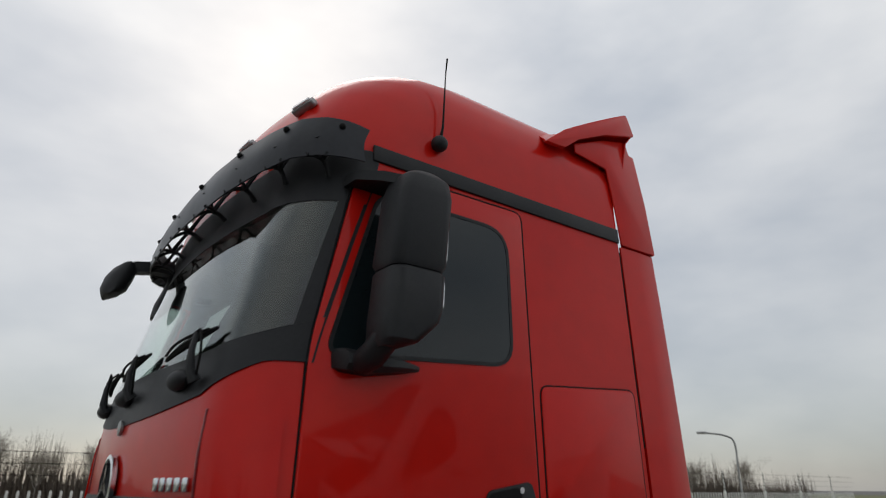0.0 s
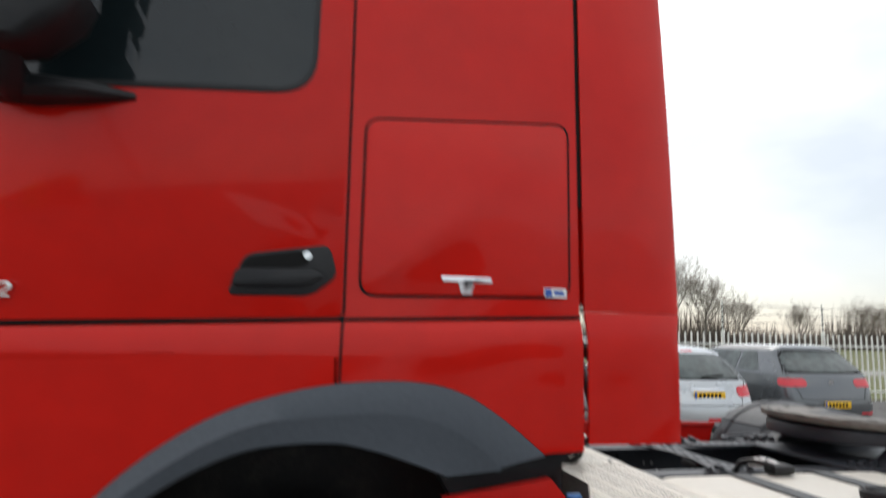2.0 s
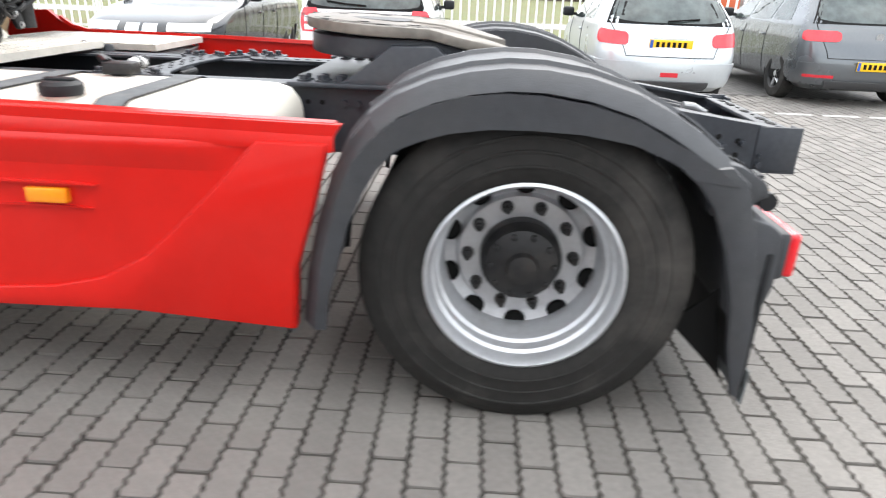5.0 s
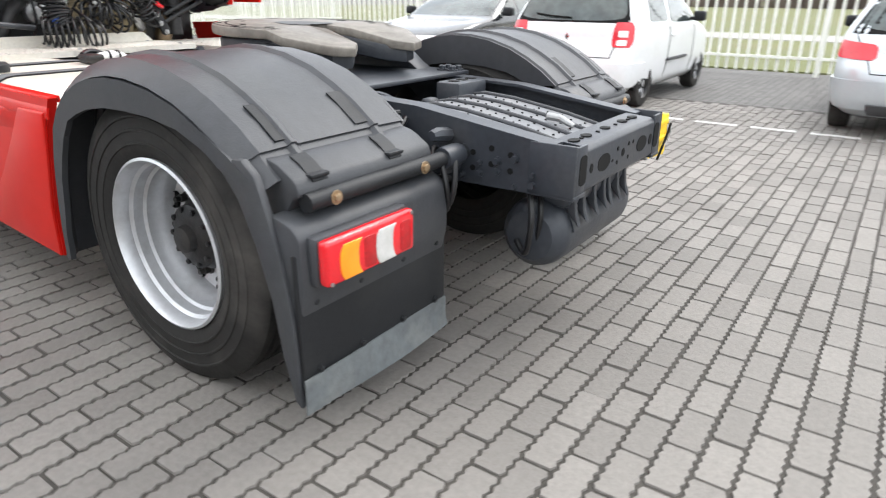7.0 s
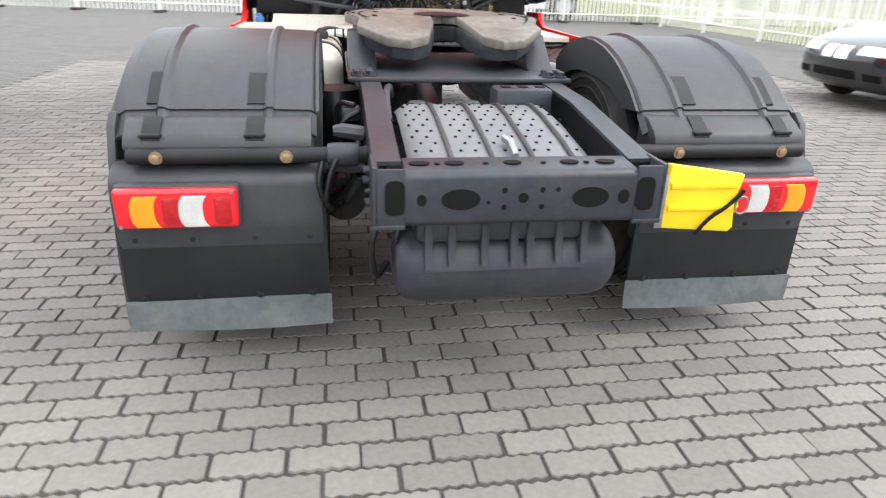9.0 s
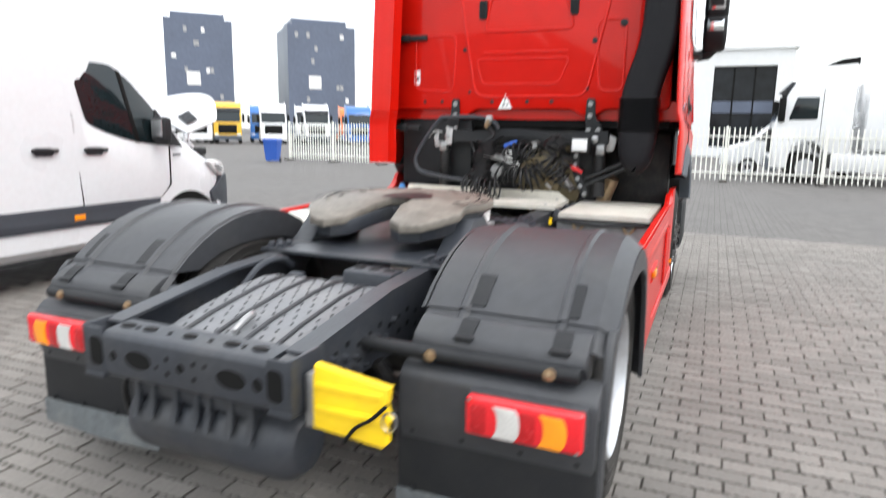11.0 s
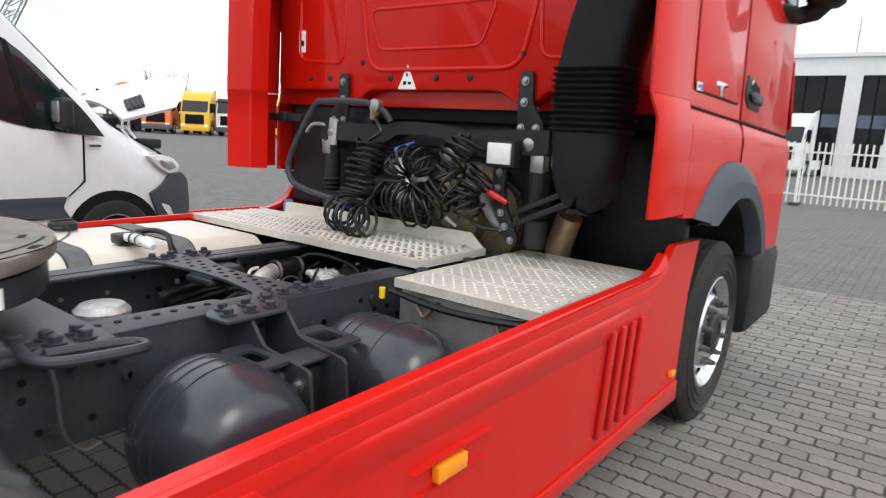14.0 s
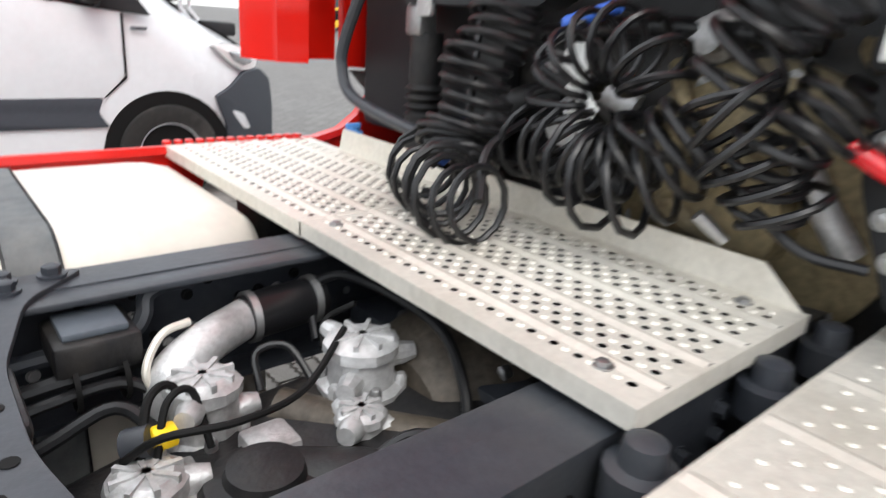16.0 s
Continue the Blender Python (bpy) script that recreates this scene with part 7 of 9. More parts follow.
def casting(name, x, y, z0, z1, r, material, seed, squash=1.0, label=""):
    """A lumpy cast body with bosses, screws and a flange."""
    rg = random.Random(seed)
    bm = bm_new()
    h = z1 - z0
    loft(bm, [[(x + (r * k + rg.uniform(-0.004, 0.004)) * math.cos(a) * squash, y + (r * k + rg.uniform(-0.004, 0.004)) * math.sin(a), z0 + h * t) for a in [2 * math.pi * q / 14 for q in range(14)]] for t, k in ((0, 0.9), (0.25, 0.95), (0.3, 1.12), (0.42, 1.12), (0.46, 0.9), (0.78, 0.85), (0.82, 0.98), (0.93, 0.95), (1.0, 0.6))])
    c = part(name, bm, material, gb, label, angle=25)
    for q in range(6):
        a = 2 * math.pi * q / 6 + 0.3
        bx, by = x + r * 1.02 * math.cos(a) * squash, y + r * 1.02 * math.sin(a)
        part("screw", lathe(bm_new(), (bx, by, z0 + h * 0.36), [(0.011, 0), (0.011, h * 0.16), (0.007, h * 0.20)], "z", 8), STEEL if q % 2 else material, c)
    for q in range(3):
        a = 2 * math.pi * q / 3 + seed
        p = Vector((x, y, z0 + h * (0.55 + 0.12 * q)))
        d = Vector((math.cos(a), math.sin(a), 0.1))
        part("boss", tube(bm_new(), [p, p + d * r * 1.05, p + d * r * 1.4], [0.022, 0.022, 0.016], 10), material, c)
    for q in range(4):
        a = 2 * math.pi * q / 4
        part("rib", box(bm_new(), x - r * 0.8, x + r * 0.8, y - 0.004, y + 0.004, z1 - h * 0.12, z1 + 0.004, 0, 1, Matrix.Translation((x, y, 0)) @ Matrix.Rotation(a / 2, 4, "Z") @ Matrix.Translation((-x, -y, 0))), material, c)
    return c


casting("valve_body", 1.90, -0.13, 0.62, 0.80, 0.062, CAST, 3, label="bright cast valve body")
casting("valve_body", 1.635, -0.08, 0.66, 0.82, 0.070, CAST, 7, label="bright cast valve body")
casting("valve_body", 1.70, 0.02, 0.64, 0.75, 0.045, CAST, 9)
casting("valve_body", 2.02, -0.02, 0.58, 0.74, 0.060, CAST, 5)
part("valve_block", box(bm_new(), 1.93, 2.06, -0.09, 0.06, 0.58, 0.70, 0.016), CAST, gb)
part("valve_block", box(bm_new(), 1.80, 1.88, -0.06, 0.02, 0.62, 0.73, 0.012), CAST, gb)
part("yoke", loft(bm_new(), [circle((1.88, 0.05, z), r, 24, "z") for z, r in ((0.60, 0.11), (0.69, 0.10), (0.715, 0.085), (0.72, 0.06), (0.735, 0.055), (0.74, 0.03))]), DARK, gb)
part("cross_tube", tube(bm_new(), [(1.86, 0.02, 0.68), (1.76, 0.10, 0.68), (1.60, 0.22, 0.66)], [0.05, 0.055, 0.05], 16), DARK, gb)
part("cross_tube", tube(bm_new(), [(1.78, -0.12, 0.69), (1.70, -0.02, 0.68), (1.58, 0.12, 0.68)], 0.045, 16), BROWNCAST, gb)
part("air_pipe", tube(bm_new(), curve_pts([(1.94, -0.20, 0.70), (1.93, -0.20, 0.765), (1.86, -0.225, 0.80), (1.76, -0.285, 0.80)], 6), [0.034] * 6 + [0.038] * 13, 16), CAST, gb, "bright aluminium elbow pipe")
part("rubber_sleeve", tube(bm_new(), [(1.77, -0.28, 0.80), (1.70, -0.29, 0.80), (1.60, -0.30, 0.80)], [0.044, 0.046, 0.044], 18), HOSE, gb)
for x, y in ((1.755, -0.283), (1.62, -0.298)):
    part("hose_clamp", lathe(bm_new(), (x, y, 0.80), [(0.044, -0.007), (0.050, -0.007), (0.050, 0.007), (0.044, 0.007)], "x", 20, caps=False), STEEL, gb)
for ctrl, r, m_ in (
        ([(2.30, -0.30, 0.77), (2.14, -0.32, 0.79), (2.0, -0.31, 0.80), (1.95, -0.315, 0.81), (1.93, -0.32, 0.835), (1.922, -0.33, 0.862), (1.89, -0.335, 0.874), (1.84, -0.338, 0.872)], 0.015, FRAME),
        ([(2.30, -0.22, 0.76), (2.15, -0.24, 0.78), (1.98, -0.245, 0.79), (1.9, -0.30, 0.76)], 0.013, HOSE),
        ([(2.30, -0.24, 0.75), (2.15, -0.262, 0.765), (1.98, -0.27, 0.775), (1.85, -0.31, 0.74)], 0.013, HOSE),
        ([(2.30, -0.20, 0.745), (2.15, -0.215, 0.762), (2.0, -0.22, 0.772), (1.94, -0.18, 0.74)], 0.010, HOSE),
        ([(2.30, -0.12, 0.70), (2.12, -0.16, 0.735), (2.02, -0.17, 0.76), (1.97, -0.12, 0.72)], 0.011, HOSE),
        ([(1.62, -0.30, 0.83), (1.58, -0.24, 0.865), (1.55, -0.12, 0.865), (1.52, 0.0, 0.83), (1.53, 0.08, 0.76), (1.55, 0.12, 0.70)], 0.010, HOSE),
        ([(1.62, -0.29, 0.84), (1.63, -0.28, 0.80), (1.65, -0.22, 0.75)], 0.008, HOSE),
        ([(2.04, -0.06, 0.74), (2.0, 0.0, 0.80), (1.90, 0.02, 0.80), (1.78, -0.02, 0.79), (1.66, -0.10, 0.83)], 0.006, INK_AND_SHADE),
        ([(2.02, -0.05, 0.74), (1.99, -0.10, 0.80), (1.95, -0.12, 0.80), (1.93, -0.08, 0.74)], 0.007, INK_AND_SHADE),
        ([(2.0, -0.04, 0.74), (1.97, -0.08, 0.80), (1.93, -0.09, 0.80), (1.92, -0.05, 0.72)], 0.006, INK_AND_SHADE),
        ([(1.95, -0.19, 0.74), (1.965, -0.20, 0.79), (1.93, -0.225, 0.835), (1.88, -0.24, 0.84)], 0.007, ALU),
        ([(1.80, -0.14, 0.73), (1.79, -0.18, 0.78), (1.74, -0.16, 0.79), (1.72, -0.10, 0.74)], 0.007, HOSE),
        ([(1.68, -0.14, 0.78), (1.64, -0.2, 0.80), (1.60, -0.16, 0.84)], 0.006, INK_AND_SHADE),
        ([(1.75, 0.10, 0.70), (1.66, 0.12, 0.74), (1.55, 0.20, 0.70)], 0.010, HOSE)):
    part("cable", tube(bm_new(), curve_pts(ctrl, 6), r, 8), m_, gb)
part("pipe_union", lathe(bm_new(), (1.975, -0.312, 0.80), [(0.020, 0), (0.020, 0.03), (0.026, 0.03), (0.026, 0.05), (0.020, 0.05), (0.020, 0.07)], "x", 6), FRAME, gb)
for x in (2.06, 1.99):
    part("cable_tie", lathe(bm_new(), (x, -0.24, 0.776), [(0.040, -0.004), (0.043, -0.004), (0.043, 0.004), (0.040, 0.004)], "x", 12, caps=False), INK_AND_SHADE, gb)
relay = part("relay_box", box(bm_new(), 1.96, 2.085, -0.335, -0.215, 0.80, 0.855, 0.008), DARK, gb, "black box with a grey lid")
part("lid", box(bm_new(), 1.975, 2.07, -0.32, -0.23, 0.855, 0.868, 0.004), GREYPLAST, relay)
part("yellow_clip", box(bm_new(), 1.965, 2.0, -0.075, -0.045, 0.745, 0.775, 0.006), YELLOW, gb)
part("grey_plug", tube(bm_new(), [(2.03, -0.08, 0.75), (2.0, -0.06, 0.76)], 0.024, 12), FRAME, gb)
part("control_unit", box(bm_new(), 2.14, 2.28, -0.14, 0.02, 0.86, 0.89, 0.010), DARK, gb, "dark finned control unit")
for k in range(6):
    part("fin", box(bm_new(), 2.155 + 0.02 * k, 2.165 + 0.02 * k, -0.13, 0.01, 0.889, 0.897, 0.002), FRAME, gb)
for k in range(22):
    x, z = 1.58 + 0.062 * (k % 11) + 0.02 * ((k * 5) % 3), 0.72 + 0.07 * (k // 11) + 0.025 * ((k * 7) % 4)
    b_ = part("rail_bolt", bolt_mesh(0.008, 0.007), CAST if k % 4 == 0 else INK_AND_SHADE, gb)
    b_.matrix_basis = Matrix.Translation((x, -0.408, z)) @ pose(0, 0, 0, -90, 0, 0)
# silver lid between the rails and clamps on the right rail
bm = bm_new()
lathe(bm, (2.58, -0.15, 0.765), [(0.09, 0), (0.09, 0.04), (0.07, 0.06), (0.02, 0.065)], "z", 28)
part("round_lid", bm, CAST, truck)
for x in (1.30, 1.62, 1.08):
    bm = bm_new()
    lathe(bm, (x, 0.47, 0.84), [(0.045, 0), (0.045, 0.05), (0.03, 0.055), (0.025, 0.085), (0.012, 0.09)], "z", 14)
    part("spring_bolt", bm, FRAME, truck)
# ---- ground: interlocking concrete blocks ----
def paver_outline(w, l):
    """A block with saw-like sides that key into their neighbours."""
    out = []
    n = 10
    for side in range(2):
        sgn = 1 if side == 0 else -1
        for k in range(n + 1):
            y = (-l / 2 + l * k / n) * sgn
            out.append(((w / 2 + (0.0046 if k % 2 else -0.0046)) * sgn, y))
    return out


PW, PL = 0.107, 0.212


def paver_bm(bm, cx, cy, turn, dz, tilt):
    top, bot = [], []
    c, s_ = math.cos(turn), math.sin(turn)
    for x, y in paver_outline(PW - 0.012, PL - 0.010):
        h = dz + tilt * y
        top.append(bm.verts.new((cx + (x * c - y * s_) * 0.965, cy + (x * s_ + y * c) * 0.985, h)))
        bot.append(bm.verts.new((cx + x * c - y * s_, cy + x * s_ + y * c, h - 0.012)))
    bm.faces.new(top)
    n = len(top)
    for k in range(n):
        bm.faces.new((bot[k], bot[(k + 1) % n], top[(k + 1) % n], top[k]))


bm = bm_new()
box(bm, -1800, 1800, -1800, 1800, -0.3, -0.010)
JOINT = mat("sand_joint", (0.055, 0.050, 0.044), 0.95, var=0.35, scales=(3, 60), bump=0.3, bscale=120)


def far_yard():
    """The yard beyond the built blocks: the same blocks as a fine pattern, asphalt-dark, with stains."""
    m = mat("yard_paving", (0.125, 0.119, 0.114), 0.85, var=0.2, scales=(0.25, 20), bump=0.25, bscale=60, dirt=(0.12, 0.115, 0.11), dirt_amount=0.7, dirt_scale=0.35)
    nt = m.node_tree
    n, l = nt.nodes, nt.links
    br = n.new("ShaderNodeTexBrick")
    br.inputs["Scale"].default_value = 1.0
    br.inputs["Brick Width"].default_value, br.inputs["Row Height"].default_value, br.inputs["Mortar Size"].default_value = PL, PW, 0.006
    br.inputs["Color1"].default_value, br.inputs["Color2"].default_value, br.inputs["Mortar"].default_value = (0.85, 0.85, 0.85, 1), (1.12, 1.12, 1.12, 1), (0.34, 0.33, 0.32, 1)
    co = n.new("ShaderNodeTexCoord")
    mp = n.new("ShaderNodeMapping")
    mp.inputs["Rotation"].default_value = (0, 0, radians(90))
    l.new(co.outputs["Object"], mp.inputs["Vector"])
    l.new(mp.outputs[0], br.inputs["Vector"])
    bsdf = n["Principled BSDF"]
    src = bsdf.inputs["Base Color"].links[0].from_socket
    mul = n.new("ShaderNodeMix")
    mul.data_type, mul.blend_type = "RGBA", "MULTIPLY"
    mul.inputs["Factor"].default_value = 1.0
    l.new(src, mul.inputs["A"])
    l.new(br.outputs["Color"], mul.inputs["B"])
    l.new(mul.outputs["Result"], bsdf.inputs["Base Color"])
    return m


ground = solo("ground", bm, far_yard(), "grey block-paved yard", "ground", kind="structure")
YARD = (-4.2, 10.0, -4.4, 6.6)
bm = bm_new()
box(bm, YARD[0], YARD[1], YARD[2], YARD[3], -0.0125, -0.0065)
solo("joint_sand", bm, JOINT, "dark sand in the joints between the paving blocks", "sand", kind="structure")
# ---- parked cars and vans ----
def car_wheel(r, w, label, parent, x, y, z, steel=False):
    wh = new("wheel")
    wh.parent = parent
    wh.location = (x, y, z)
    s = 1 if y > 0 else -1
    bm = bm_new()
    h = w / 2
    lathe(bm, (0, 0, 0), [(r * 0.62, -h), (r * 0.8, -h * 1.05), (r * 0.95, -h * 0.95), (r, -h * 0.7), (r, h * 0.7), (r * 0.95, h * 0.95), (r * 0.8, h * 1.05), (r * 0.62, h)], "y", 36, caps=False)
    part("tyre", bm, RUBBER, wh)
    bm = bm_new()
    lathe(bm, (0, 0, 0), [(r * 0.64, s * h * 0.9), (r * 0.62, s * h * 1.02), (r * 0.58, s * h * 0.9), (r * 0.54, s * h * 0.35), (0.02, s * h * 0.3)] if not steel else [(r * 0.645, s * h * 0.9), (r * 0.625, s * h * 1.03), (r * 0.595, s * h * 0.95), (r * 0.57, s * h * 0.55), (r * 0.53, s * h * 0.52), (r * 0.44, s * h * 0.72), (r * 0.34, s * h * 0.66), (0.02, s * h * 0.6)], "y", 36, caps=False)
    rim = part("rim", bm, DARK if not steel else RIM, wh)
    n = 14 if steel else 5
    for k in range(n):
        a = 2 * math.pi * k / n
        bm = bm_new()
        if steel:
            # black disc painted as a shaded rim hole
            lathe(bm, (r * 0.48 * math.cos(a), s * h * 0.60, r * 0.48 * math.sin(a)), [(r * 0.05, -s * 0.01), (r * 0.05, s * 0.008), (0.002, s * 0.0085)], "y", 10)
            part("vent_hole", bm, INK_AND_SHADE, rim)
        else:
            m = Matrix.Rotation(a, 4, "Y")
            box(bm, r * 0.10, r * 0.58, s * h * 0.5, s * h * 0.8, -r * 0.075, r * 0.075, 0.008, 1, m)
            part("spoke", bm, RIM, rim)
    bm = bm_new()
    lathe(bm, (0, 0, 0), [(r * 0.14, s * h * 0.4), (r * 0.14, s * h * 0.85), (r * 0.08, s * h * 0.9)] if not steel else [(r * 0.33, s * h * 0.6), (r * 0.33, s * h * 0.72), (r * 0.26, s * h * 0.80), (r * 0.10, s * h * 0.80), (r * 0.06, s * h * 0.86)], "y", 20)
    part("hub", bm, RIM if not steel else DARK, rim)
    return wh


CARLAMP = mat("car_lamp_lens", (0.62, 0.02, 0.035), 0.2, var=0.2, scales=(8, 60), coat=0.6)
BUMPER = mat("unpainted_bumper", (0.06, 0.06, 0.062), 0.7, var=0.15, scales=(3, 40))


def curve_many(c, n):
    c = [np.array(p, float) for p in c]
    ext = [2 * c[0] - c[1]] + c + [2 * c[-1] - c[-2]]
    out = []
    for q in range(1, len(ext) - 2):
        for s in range(n):
            t = s / n
            p = 0.5 * (2 * ext[q] + (ext[q + 1] - ext[q - 1]) * t + (2 * ext[q - 1] - 5 * ext[q] + 4 * ext[q + 1] - ext[q + 2]) * t * t + (3 * ext[q] - ext[q - 1] - 3 * ext[q + 1] + ext[q + 2]) * t ** 3)
            p[0] = ext[q][0] + (ext[q + 1][0] - ext[q][0]) * t
            out.append(tuple(p))
    out.append(tuple(c[-1]))
    return out


class Skin:
    """A car's skin as level slices: height, tail, nose, half width, corner radius at the tail, at the nose, bow of the tail."""

    def __init__(self, slices):
        self.s = curve_many(slices, 4)

    def level(self, z):
        for a, b in zip(self.s, self.s[1:]):
            if z <= b[0]:
                t = max(0.0, (z - a[0]) / max(b[0] - a[0], 1e-6))
                return [p + (q - p) * t for p, q in zip(a, b)]
        return list(self.s[-1])

    def pt(self, z, u, off=0.0):
        """u 0: middle of the tail; 0.25 to 0.37: tail corner; to 0.80: side; to 0.90: nose corner; 1: middle of the nose."""
        _, x0, x1, hw, r0, r1, bow = self.level(z)
        sg, a = (1 if u >= 0 else -1), abs(u)
        if a <= 0.25:
            k = a / 0.25
            x, y, nx, ny = x0 - bow * (1 - k * k), (hw - r0) * k, -1.0, 0.15 * k
        elif a <= 0.37:
            t = (a - 0.25) / 0.12 * math.pi / 2
            x, y, nx, ny = x0 + r0 * (1 - math.cos(t)), hw - r0 + r0 * math.sin(t), -math.cos(t), math.sin(t)
        elif a <= 0.80:
            k = (a - 0.37) / 0.43
            x, y, nx, ny = x0 + r0 + (x1 - r1 - x0 - r0) * k, hw + 0.02 * math.sin(math.pi * k), 0.0, 1.0
        elif a <= 0.90:
            t = (a - 0.80) / 0.10 * math.pi / 2
            x, y, nx, ny = x1 - r1 * (1 - math.sin(t)), hw - r1 + r1 * math.cos(t), math.sin(t), math.cos(t)
        else:
            k = (1.0 - a) / 0.10
            x, y, nx, ny = x1 + bow * (1 - k * k), (hw - r1) * k, 1.0, 0.1 * k
        return Vector((x + nx * off, sg * (y + ny * off), z))

    def u_at(self, x, z):
        """The place along the side that lies at x."""
        _, x0, x1, hw, r0, r1, bow = self.level(z)
        return 0.37 + 0.43 * min(1.0, max(0.0, (x - x0 - r0) / (x1 - r1 - x0 - r0)))

    def patch(self, fn, off, thick, nu=16, nz=8):
        """fn(i, j) with i along and j up, both 0 to 1, gives z and u."""
        rows = []
        for j in range(nz + 1):
            row = []
            for i in range(nu + 1):
                z, u = fn(i / nu, j / nz)
                row.append(self.pt(z, u, off))
            rows.append(row)
        return sheet(bm_new(), rows, thick)


def car(name, label, slices, paint, wheels, rear_glass, side_glass, front_glass, lamp, plate, mirror, at, steel=False, dark_bumper=False, seam_x=()):
    """A car with its tail at x 0. rear_glass, front_glass: low, high, reach of u; side_glass: (x0, x1, lean0, lean1, low, high)."""
    c = thing(name, label, "car", "parked cars", at=at)
    sk = Skin(slices)
    us = [-1 + 2 * q / 96 for q in range(97)]
    bm = bm_new()
    rings = [[sk.pt(s[0], u) for u in us[:-1]] for s in sk.s]
    loft(bm, rings)
    part("body", bm, paint, c, angle=45)

    def pane(nm, zl, zh, reach, base):
        def fn(i, j):
            k = 2 * i - 1
            squeeze = 1 - 0.06 * (2 * j - 1) ** 4
            low, high = zl + 0.035 * abs(k) ** 5, zh - 0.03 * abs(k) ** 6
            u = k * reach * squeeze
            return low + (high - low) * j, (u if base == 0 else (1 - abs(u)) * (1 if u >= 0 else -1))
        return part(nm, sk.patch(fn, 0.004, 0.004, 24, 8), CARGLASS, c)

    if rear_glass:
        zl, zh, reach = rear_glass
        part("window_seal", sk.patch(lambda i, j: (zl - 0.022 + (zh - zl + 0.044) * j, (2 * i - 1) * (reach + 0.012)), 0.002, 0.003, 24, 8), INK_AND_SHADE, c)
        pane("rear_window", zl, zh, reach, 0)
    if front_glass:
        zl, zh, reach = front_glass
        for s in (-1, 1):
            part("windshield", sk.patch(lambda i, j: (zl + (zh - zl) * j, s * (1 - reach * i)), 0.004, 0.004, 10, 8), CARGLASS, c)
    for x0, x1, l0, l1, zl, zh in side_glass:
        for s in (-1, 1):
            def fn(i, j):
                z = zl + (zh - zl) * j
                a, b = x0 + l0 * j, x1 - l1 * j
                return z + 0.018 * (1 - 2 * j) * (2 * i - 1) ** 6, s * sk.u_at(a + (b - a) * i, z)
            part("side_window", sk.patch(fn, 0.004, 0.004, 12, 8), CARGLASS, c)
    for x, r in wheels:
        y = sk.level(r)[3] - 0.062
        for s in (-1, 1):
            car_wheel(r, 0.19, "", c, x, s * y, r, steel)
            o = [(x + (r + 0.045) * math.cos(a), r + (r + 0.045) * math.sin(a)) for a in [math.pi * q / 20 for q in range(21)]]
            part("wheel_arch", prism(bm_new(), o + [(x - r - 0.03, r - 0.06), (x + r + 0.03, r - 0.06)], "y", s * (y - 0.16), s * (sk.level(r)[3] + 0.020)), INK_AND_SHADE, c)
            i_ = [(x + (r + 0.085) * math.cos(a), r + (r + 0.085) * math.sin(a)) for a in [math.pi * q / 20 for q in range(21)]]
            part("arch_lip", prism(bm_new(), i_ + o[::-1], "y", s * (y - 0.05), s * (sk.level(r)[3] + 0.026), 0.004), paint, c)
    if lamp:
        zl, zh, u0, u1, slant, clear = lamp
        for s in (-1, 1):
            def fn(i, j):
                z = zl + (zh - zl) * j
                w = 1 - 0.25 * (2 * j - 1) ** 4
                return z + slant * i * (0.3 + 0.7 * j), s * (u0 + (u1 - u0) * (0.5 + (i - 0.5) * w))
            lens = part("tail_lamp", sk.patch(fn, 0.008, 0.012, 10, 8), CARLAMP, c, "red tail lamp")
            for z0, z1 in clear:
                part("clear_lens", sk.patch(lambda i, j: (z0 + (z1 - z0) * j, s * (u0 + (u1 - u0) * (0.25 + 0.45 * i))), 0.012, 0.006, 5, 3), WHITELENS, lens)
    # bumper, a fold all round the tail
    part("bumper", sk.patch(lambda i, j: (0.27 + 0.27 * j, (2 * i - 1) * 0.40), 0.022, 0.02, 30, 5), BUMPER if dark_bumper else paint, c)
    part("lower_valance", sk.patch(lambda i, j: (0.24 + 0.09 * j, (2 * i - 1) * 0.24), 0.027, 0.02, 16, 2), BUMPER, c)
    if plate:
        x, z, _, w = plate
        x = sk.pt(z, 0.0, 0.0).x - (0.026 if z < 0.56 else 0.004)
        p = part("number_plate", box(bm_new(), x - 0.012, x, -w / 2, w / 2, z - 0.055, z + 0.055, 0.004), PLATE, c, "yellow number plate")
        for q in range(6):
            yy = -w / 2 + 0.07 + q * (w - 0.12) / 6
            part("bar", box(bm_new(), x - 0.014, x - 0.011, yy, yy + 0.038, z - 0.03, z + 0.03), INK_AND_SHADE, p)
        part("bar", box(bm_new(), x - 0.014, x - 0.011, w / 2 - 0.04, w / 2 - 0.005, z - 0.05, z + 0.05), BLUE, p)

    def seam(pts):
        part("seam", tube(bm_new(), pts, 0.005, 5), INK_AND_SHADE, c)

    # shut lines of the tailgate and the doors
    if rear_glass:
        g = 0.235
        seam([sk.pt(0.60, -g + 2 * g * q / 14, 0.001) for q in range(15)])
        for s in (-1, 1):
            seam([sk.pt(0.60 + (rear_glass[0] - 0.60) * q / 6, s * (g + (rear_glass[2] - g) * (q / 6) ** 1.5), 0.001) for q in range(7)])
    for s in (-1, 1):
        for x in seam_x:
            seam([sk.pt(0.30 + 0.62 * q / 8, s * sk.u_at(x + 0.03 * math.sin(math.pi * q / 8), 0.30 + 0.62 * q / 8), 0.001) for q in range(9)])
